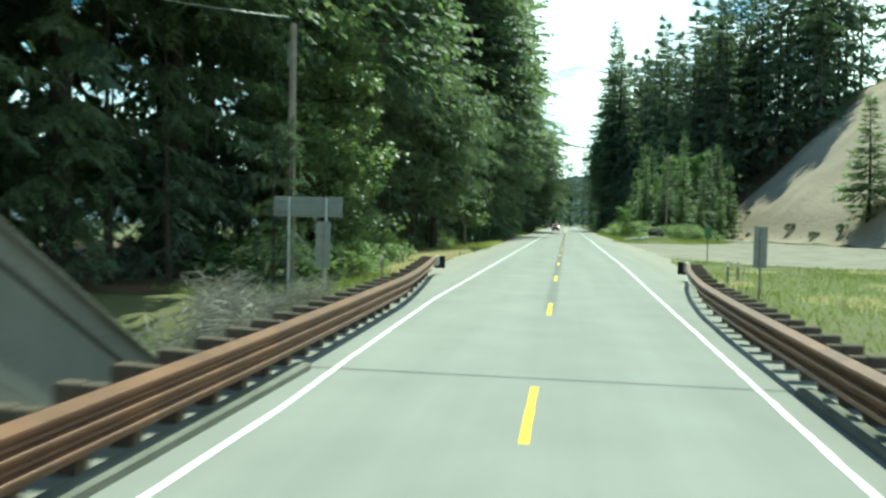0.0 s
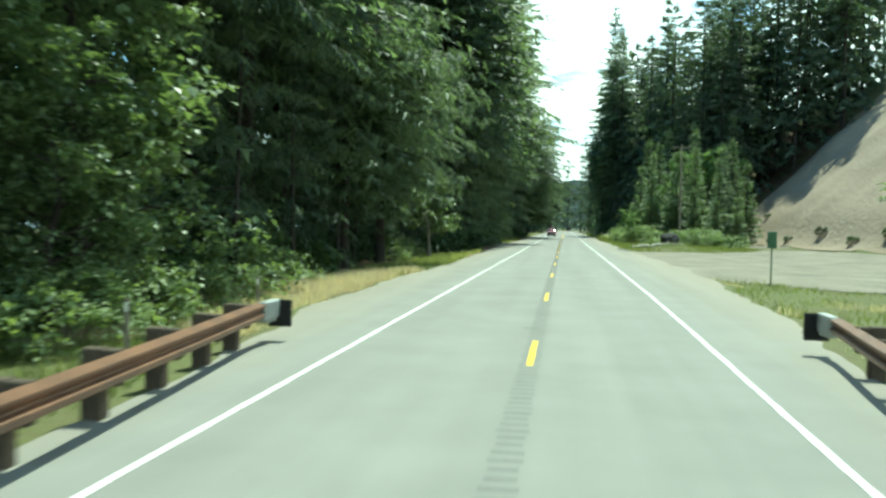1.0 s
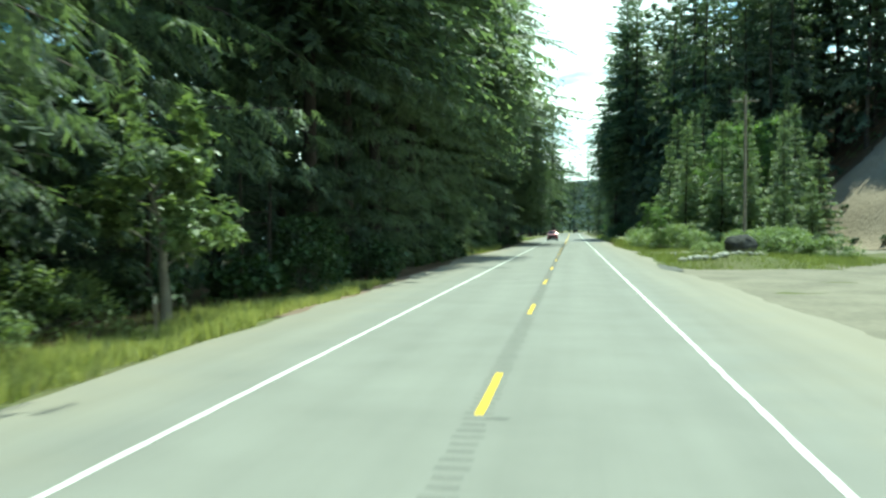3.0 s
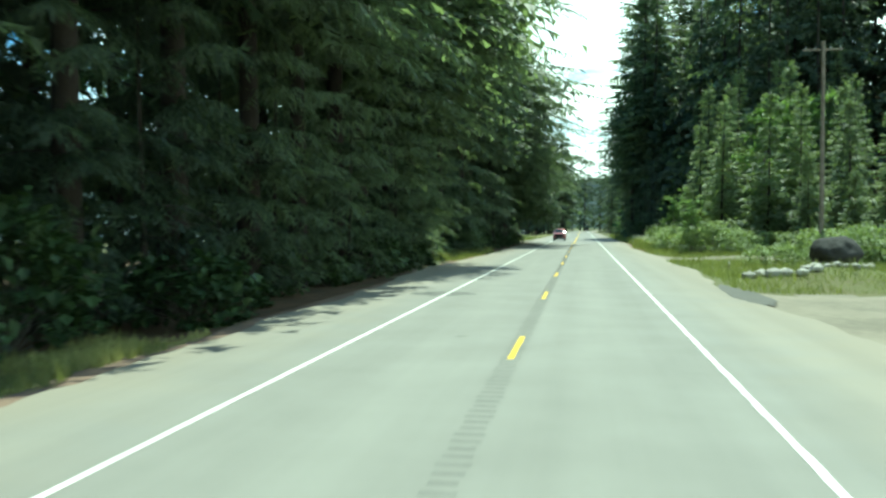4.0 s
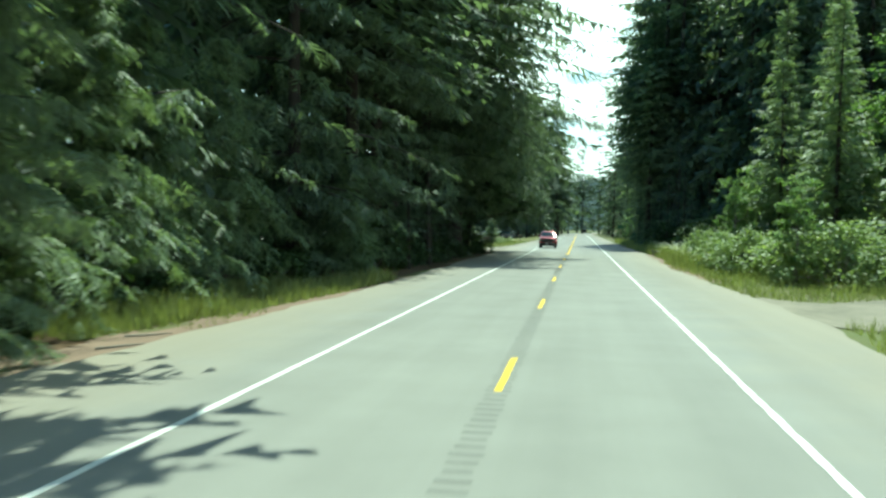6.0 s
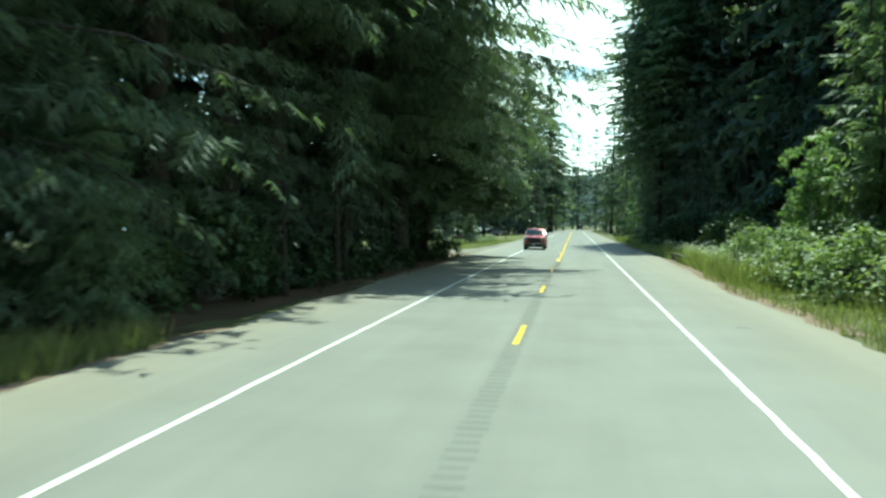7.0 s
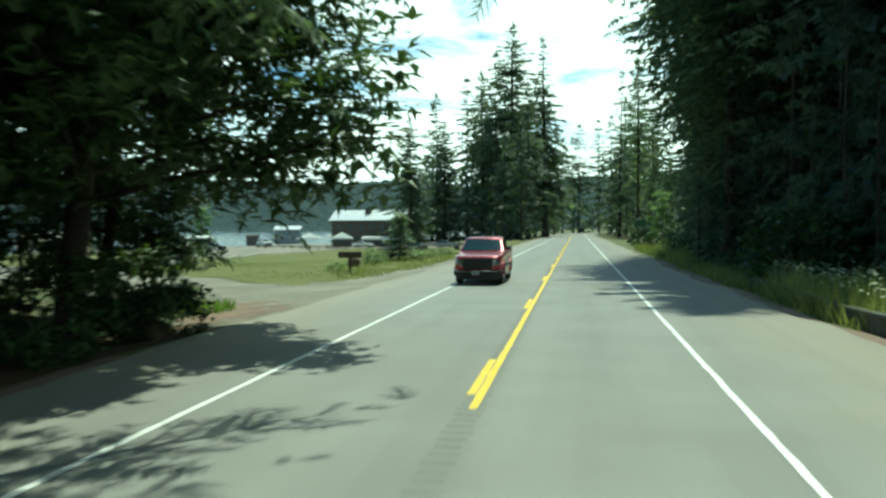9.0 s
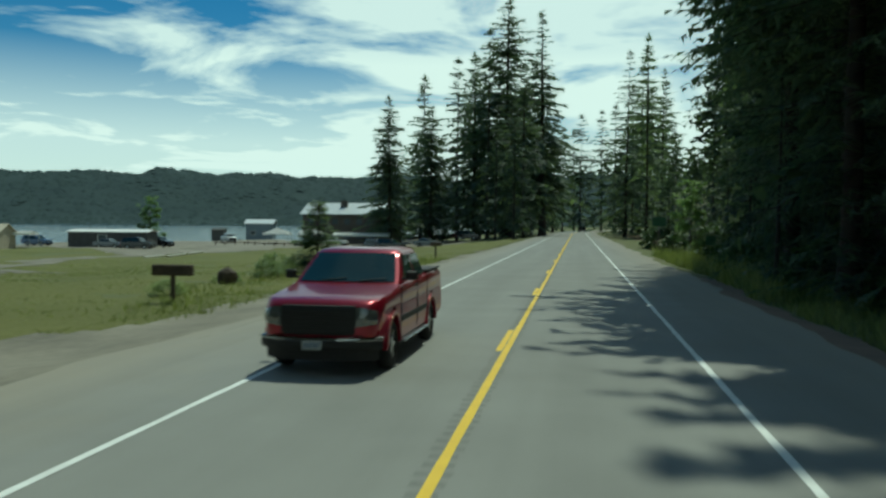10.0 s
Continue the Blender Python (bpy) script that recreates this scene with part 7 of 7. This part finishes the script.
        for t in np.linspace(0, 1, 6):
            x = 0.585 + 0.30 * t
            y = float(np.interp(x, [0.5, 0.66, 0.76, 0.83, 0.885], [0.02, 0.02, 0.045, 0.10, 0.20])) - 0.022
            zt, zb = 0.935 - 0.05 * t * t, 0.715 + 0.03 * t
            rings.append([(s * x, y, zb), (s * (x + 0.012), y - 0.02, zb + 0.3 * (zt - zb)), (s * (x + 0.008), y - 0.005, zb + 0.75 * (zt - zb)), (s * x, y + 0.03, zt), (s * (x - 0.05), y + 0.09, zt - 0.01), (s * (x - 0.05), y + 0.09, zb)])
        loft(bm, rings)
        soft_faces(part("headlight", bm, M["lamp_glass"], ob, "clear glass headlight"))
        bm = bmesh.new()
        box(bm, (s * 0.86, L - 0.005, 1.02), (0.14, 0.06, 0.40), bevel=0.02)
        part("tail_light", bm, M["red_lamp"], ob, "red tail light")
        bm = bmesh.new()
        box(bm, (s * 0.885, 4.78, 1.322), (0.11, 1.62, 0.035), bevel=0.012)
        part("bed_rail", bm, M["trim_black"], ob, "black bed rail cap")
        for y in (y1, y2):
            wheel(ob, s * 0.835, y, r, s, M["chrome"])
    # nose
    # black grille made taller to take in the shading round it
    grille = child("grille", sweep(bow(0.575, -0.012, 0.045), [(-0.06, 0.625), (0.0, 0.62), (0.018, 0.66), (0.018, 0.905), (-0.005, 0.945), (-0.06, 0.95)], "grille", M["trim_black"]), ob, "black grille")
    for i in range(5):
        z = 0.675 + 0.05 * i
        child("grille_bar", sweep(bow(0.55, -0.012, 0.043), [(0.01, z), (0.026, z + 0.004), (0.026, z + 0.012), (0.01, z + 0.016)], "grille_bar", M["trim_black"]), grille)
    child("front_apron", sweep(bow(0.90, -0.01, 0.22), [(-0.10, 0.60), (-0.004, 0.60), (0.006, 0.63), (-0.004, 0.675), (-0.10, 0.68)], "front_apron", body_mat), ob)
    # bumper face coloured black as the shade below its bright top strip
    bumper = child("front_bumper", sweep(bow(0.96, -0.075, 0.30), [(-0.12, 0.40), (-0.01, 0.41), (0.012, 0.46), (0.012, 0.545), (-0.12, 0.545)], "front_bumper", M["trim_black"]), ob, "front bumper with its face blackened as shade")
    child("bumper_strip", sweep(bow(0.965, -0.082, 0.30), [(-0.13, 0.548), (0.006, 0.548), (0.014, 0.565), (0.010, 0.592), (-0.02, 0.602), (-0.13, 0.602)], "bumper_strip", M["chrome"]), bumper, "thin chrome bumper strip")
    child("valance", sweep(bow(0.90, -0.02, 0.28), [(-0.10, 0.24), (-0.02, 0.24), (0.0, 0.40), (-0.10, 0.40)], "valance", M["trim_black"]), ob, "black lower valance")
    bm = bmesh.new()
    box(bm, (-0.06, -0.094, 0.487), (0.30, 0.012, 0.14), bevel=0.003)
    plate = part("number_plate", bm, M["plate"], ob, "pale number plate")
    bm = bmesh.new()
    for i in range(5):
        box(bm, (-0.16 + 0.048 * i, -0.102, 0.487), (0.028, 0.005, 0.07))
    part("plate_bar", bm, M["blue_paint"], plate)
    bm = bmesh.new()
    box(bm, (0, L + 0.05, 0.56), (1.78, 0.16, 0.18), bevel=0.04)
    part("rear_bumper", bm, M["chrome"], ob)
    bm = bmesh.new()
    box(bm, (0, 4.78, 1.318), (1.60, 1.56, 0.012), bevel=0.004)
    part("bed_liner", bm, M["trim_black"], ob, "black bed liner")
    bm = bmesh.new()
    box(bm, (0, L / 2, 0.48), (1.36, L * 0.90, 0.30), bevel=0.03)
    part("chassis", bm, M["trim_black"], ob)
    # hood, belt line and cargo sides stand high over the bumper
    for k in ob.children_recursive:
        if k.data and k.matrix_basis.translation.length < 0.001 and k.name.split(".")[0] not in ("wheel", "tyre", "rim", "wheel_arch_flare"):
            for v in k.data.vertices:
                v.co.z = float(np.interp(v.co.z, [0.0, 0.60, 0.98, 1.24, 1.80, 3.0], [0.0, 0.60, 1.12, 1.335, 1.80, 3.0]))
    return ob


pickup("glossy red pickup truck with dark windows on the road", (-2.44, 204.15, 0.004), 0, M["red_paint"])
pickup("dark pickup truck far ahead on the road", (3.1, 476, 0.004), 180, M["black_paint"])


def zf(x, y):
    return land1(x, y) + 0.035


for x, y, rz, m, st, lb in ((-61.6, 308.6, 92, "black_paint", "suv", "black SUV parked on gravel beside a shed"), (-66.6, 308.9, 88, "grey_paint", "sedan", "grey car parked on gravel beside a shed"), (-63.5, 318.0, 80, "black_paint", "suv", "black SUV parked on lakeside gravel"), (-69.0, 355.0, 40, "white_paint", "pickup", "white pickup truck parked on lakeside gravel"), (-40.5, 341.0, 85, "white_paint", "sedan", "white car parked beside a canopy"), (-26.0, 322.0, 70, "black_paint", "suv", "dark SUV parked beside the field"), (-20.5, 325.5, 80, "grey_paint", "sedan", "grey car parked beside the field"), (-17.0, 350.0, 75, "black_paint", "suv", "dark SUV parked under the firs"), (-29.5, 326.0, 60, "grey_paint", "suv", "grey SUV parked beside the field"), (-84.5, 317.0, 85, "blue_paint", "suv", "dark blue car parked on lakeside gravel")):
    if st == "pickup":
        pickup(lb, (x, y, zf(x, y)), rz, M[m], "parked vehicles")
    else:
        vehicle("car", lb, (x, y, zf(x, y)), rz, M[m], st, "parked vehicles")


# ---- lakeside buildings ----
M["brown_siding"] = mat("brown_siding", (0.105, 0.092, 0.08), (0.07, 0.062, 0.055), rough=0.85, scale=1.5, fine=12)
M["metal_roof"] = mat("pale_metal_roof", (0.62, 0.64, 0.65), (0.50, 0.52, 0.53), rough=0.45, metal=0.2, scale=0.8, fine=8, bump=0.1)
M["canvas"] = mat("white_canvas", (0.80, 0.80, 0.78), (0.68, 0.68, 0.66), rough=0.8, scale=1.5, fine=10, bump=0.1)
M["tan_siding"] = mat("tan_siding", (0.52, 0.46, 0.36), (0.40, 0.35, 0.27), rough=0.85, scale=1.5, fine=12)
M["dark_siding"] = mat("dark_siding", (0.10, 0.10, 0.10), (0.06, 0.06, 0.06), rough=0.8, scale=1.5, fine=12)
M["blue_siding"] = mat("blue_grey_siding", (0.20, 0.25, 0.29), (0.14, 0.18, 0.215), rough=0.8, scale=1.5, fine=12)
M["pane"] = mat("window_pane", (0.05, 0.07, 0.08), (0.04, 0.055, 0.065), rough=0.35, scale=1, bump=0, spec=0.4)


def house(name, label, at, rz, w, d, eave, ridge, wall, roof, wins, over=0.5, category="building"):
    """Walls with window openings filled by recessed panes, a gabled roof along x with eaves; local x is the long side."""
    ob = thing(name, label, category, at, rz)
    bm = bmesh.new()
    prism(bm, [(0, -0.3), (d, -0.3), (d, eave), (d / 2, ridge - 0.12), (0, eave)], -w / 2, w / 2, "X")
    part("wall", bm, wall, ob)
    for s in (0, 1):
        bm = bmesh.new()
        y0, y1 = (-over, d / 2) if s == 0 else (d + over, d / 2)
        sl = (ridge - eave) / (d / 2)
        z0 = eave - over * sl
        prism(bm, [(y0, z0), (y1, ridge), (y1, ridge + 0.14), (y0, z0 + 0.14)], -w / 2 - over, w / 2 + over, "X")
        rf = part("roof", bm, roof, ob)
        for i in range(int(w / 0.9)):
            bm = bmesh.new()
            x = -w / 2 - over + 0.45 + i * 0.9
            prism(bm, [(y0, z0 + 0.14), (y1, ridge + 0.14), (y1, ridge + 0.18), (y0, z0 + 0.18)], x, x + 0.04, "X")
            part("seam", bm, roof, rf)
    for x, z, ww, hh in wins:
        bm = bmesh.new()
        for dx, dz, sx, sz in ((0, hh / 2, ww + 0.16, 0.08), (0, -hh / 2, ww + 0.16, 0.08), (-ww / 2 - 0.04, 0, 0.08, hh), (ww / 2 + 0.04, 0, 0.08, hh)):
            box(bm, (x + dx, -0.03, z + dz), (sx, 0.07, sz))
        wn_ = part("window", bm, M["white_paint"] if wall is not M["brown_siding"] else M["timber"], ob, "framed window")
        bm = bmesh.new()
        box(bm, (x, -0.008, z), (ww, 0.02, hh))
        part("pane", bm, M["pane"], wn_)
    return ob


lodge = house("lodge", "brown two-storey lodge with pale metal roof by the lake", (-44.3, 354.0, zf(-44.3, 354)), 0, 18.5, 9.5, 6.2, 8.3, M["brown_siding"], M["metal_roof"], [(-7.5 + 2.5 * i, z, 1.3, 1.3) for i in range(7) for z in (1.7, 4.6)])
bm = bmesh.new()
box(bm, (-1.4, 3.0, 8.0), (1.3, 1.0, 1.7), bevel=0.04)
part("chimney", bm, M["brown_siding"], lodge, "brown boxed chimney")
house("boat_shed", "long low dark shed with white roof by the lake", (-70.8, 311.5, zf(-70.8, 311.5)), 8, 12.4, 4.5, 2.35, 2.65, M["dark_siding"], M["canvas"], [(-0.8, 1.1, 1.3, 1.7)], 0.25, "shed")
house("hut", "small dark wooden hut on the lakeside gravel", (-79.5, 371.0, zf(-79.5, 371)), 12, 2.8, 2.6, 2.5, 2.9, M["dark_siding"], M["dark_siding"], [], 0.15, "hut")
house("cabin", "low tan cabin with pale roof by the lake", (-85.5, 298.0, zf(-85.5, 298)), 10, 11.0, 5.0, 2.5, 3.7, M["tan_siding"], M["tan_siding"], [(-2.5, 1.3, 1.1, 0.9), (2.2, 1.3, 1.1, 0.9)], 0.3, "cabin")
house("boathouse", "blue-grey boathouse with metal roof by the lake", (-75.6, 386.0, zf(-75.6, 386)), 12, 6.4, 6.0, 4.3, 5.2, M["blue_siding"], M["metal_roof"], [(-1.5, 2.0, 1.2, 1.0), (1.5, 2.0, 1.2, 1.0)], 0.4)


def canopy(x, y, w, d, rz, label, flat=False):
    """A white event canopy on poles."""
    ob = thing("canopy_tent", label, "tent", (x, y, zf(x, y)), rz, "lakeside canopies")
    bm = bmesh.new()
    h0, h1 = 2.15, 2.5 if flat else 3.3
    vs = [bm.verts.new((sx * w / 2, sy * d / 2, h0)) for sx, sy in ((-1, -1), (1, -1), (1, 1), (-1, 1))]
    if flat:
        tp = [bm.verts.new((-w / 2, 0, h1)), bm.verts.new((w / 2, 0, h1))]
        bm.faces.new((vs[0], vs[1], tp[1], tp[0]))
        bm.faces.new((vs[2], vs[3], tp[0], tp[1]))
        bm.faces.new((vs[1], vs[2], tp[1]))
        bm.faces.new((vs[3], vs[0], tp[0]))
    else:
        tp = bm.verts.new((0, 0, h1))
        for i in range(4):
            bm.faces.new((vs[i], vs[(i + 1) % 4], tp))
    bmesh.ops.solidify(bm, geom=bm.faces[:], thickness=0.03)
    for i, (ax, ay, bx, by) in enumerate(((-1, -1, 1, -1), (1, -1, 1, 1), (1, 1, -1, 1), (-1, 1, -1, -1))):
        box(bm, ((ax + bx) * w / 4, (ay + by) * d / 4, h0 - 0.13), (w if ay == by else 0.02, d if ax == bx else 0.02, 0.26))
    part("roof", bm, M["canvas"], ob, "white canvas roof with valance")
    for sx in (-1, 1):
        for sy in (-1, 1):
            bm = bmesh.new()
            tube(bm, (sx * (w / 2 - 0.05), sy * (d / 2 - 0.05), -0.05), (sx * (w / 2 - 0.05), sy * (d / 2 - 0.05), h0), 0.035, seg=6)
            part("pole", bm, M["galv"], ob)


canopy(-57.5, 350, 5.0, 4.6, 10, "white peaked canopy tent on lakeside gravel")
canopy(-46.5, 338, 4.4, 4.0, 12, "white peaked canopy tent on lakeside gravel")
canopy(-55.0, 364, 4.4, 4.0, 0, "white flat-topped canopy on lakeside gravel", True)
canopy(-36.5, 336, 10.0, 5.0, 8, "long white carport canopy beside parked cars", True)
canopy(-80.6, 304.5, 4.0, 3.4, 12, "small white canopy on dark poles by the lake", True)


def picnic_table(x, y, rz):
    ob = thing("picnic_table", "weathered wooden picnic table on gravel", "table", (x, y, zf(x, y)), rz, "picnic tables")
    for i in range(4):
        bm = bmesh.new()
        box(bm, (0, -0.27 + 0.18 * i, 0.75), (1.9, 0.16, 0.04), bevel=0.006)
        part("plank", bm, M["timber_grey"], ob)
    for s in (-1, 1):
        bm = bmesh.new()
        box(bm, (0, s * 0.72, 0.44), (1.9, 0.26, 0.04), bevel=0.006)
        part("seat", bm, M["timber_grey"], ob)
        for k in (-1, 1):
            bm = bmesh.new()
            tube(bm, (s * 0.7, k * 0.6, 0.0), (s * 0.7, k * 0.15, 0.74), 0.045, seg=6)
            part("leg", bm, M["timber_grey"], ob)
        bm = bmesh.new()
        box(bm, (s * 0.7, 0, 0.40), (0.05, 1.6, 0.09), bevel=0.006)
        part("brace", bm, M["timber_grey"], ob)


for x, y, rz in ((-60, 343, 10), (-55, 341, 30), (-51, 344, -15)):
    picnic_table(x, y, rz)


def rail_fence():
    ob = thing("rail_fence", "low grey wooden rail fence beside the parking ground", "fence")
    p0, p1 = Vector((-64.5, 336.8)), Vector((-44.5, 334.0))
    n = 11
    for i in range(n):
        p = p0.lerp(p1, i / (n - 1))
        bm = bmesh.new()
        box(bm, (p.x, p.y, land1(p.x, p.y) + 0.22), (0.16, 0.16, 0.75), bevel=0.015)
        part("post", bm, M["timber"], ob)
        if i:
            q = p0.lerp(p1, (i - 1) / (n - 1))
            bm = bmesh.new()
            tube(bm, (q.x, q.y, land1(q.x, q.y) + 0.48), (p.x, p.y, land1(p.x, p.y) + 0.48), 0.07, seg=7)
            part("rail", bm, M["timber"], ob)


rail_fence()
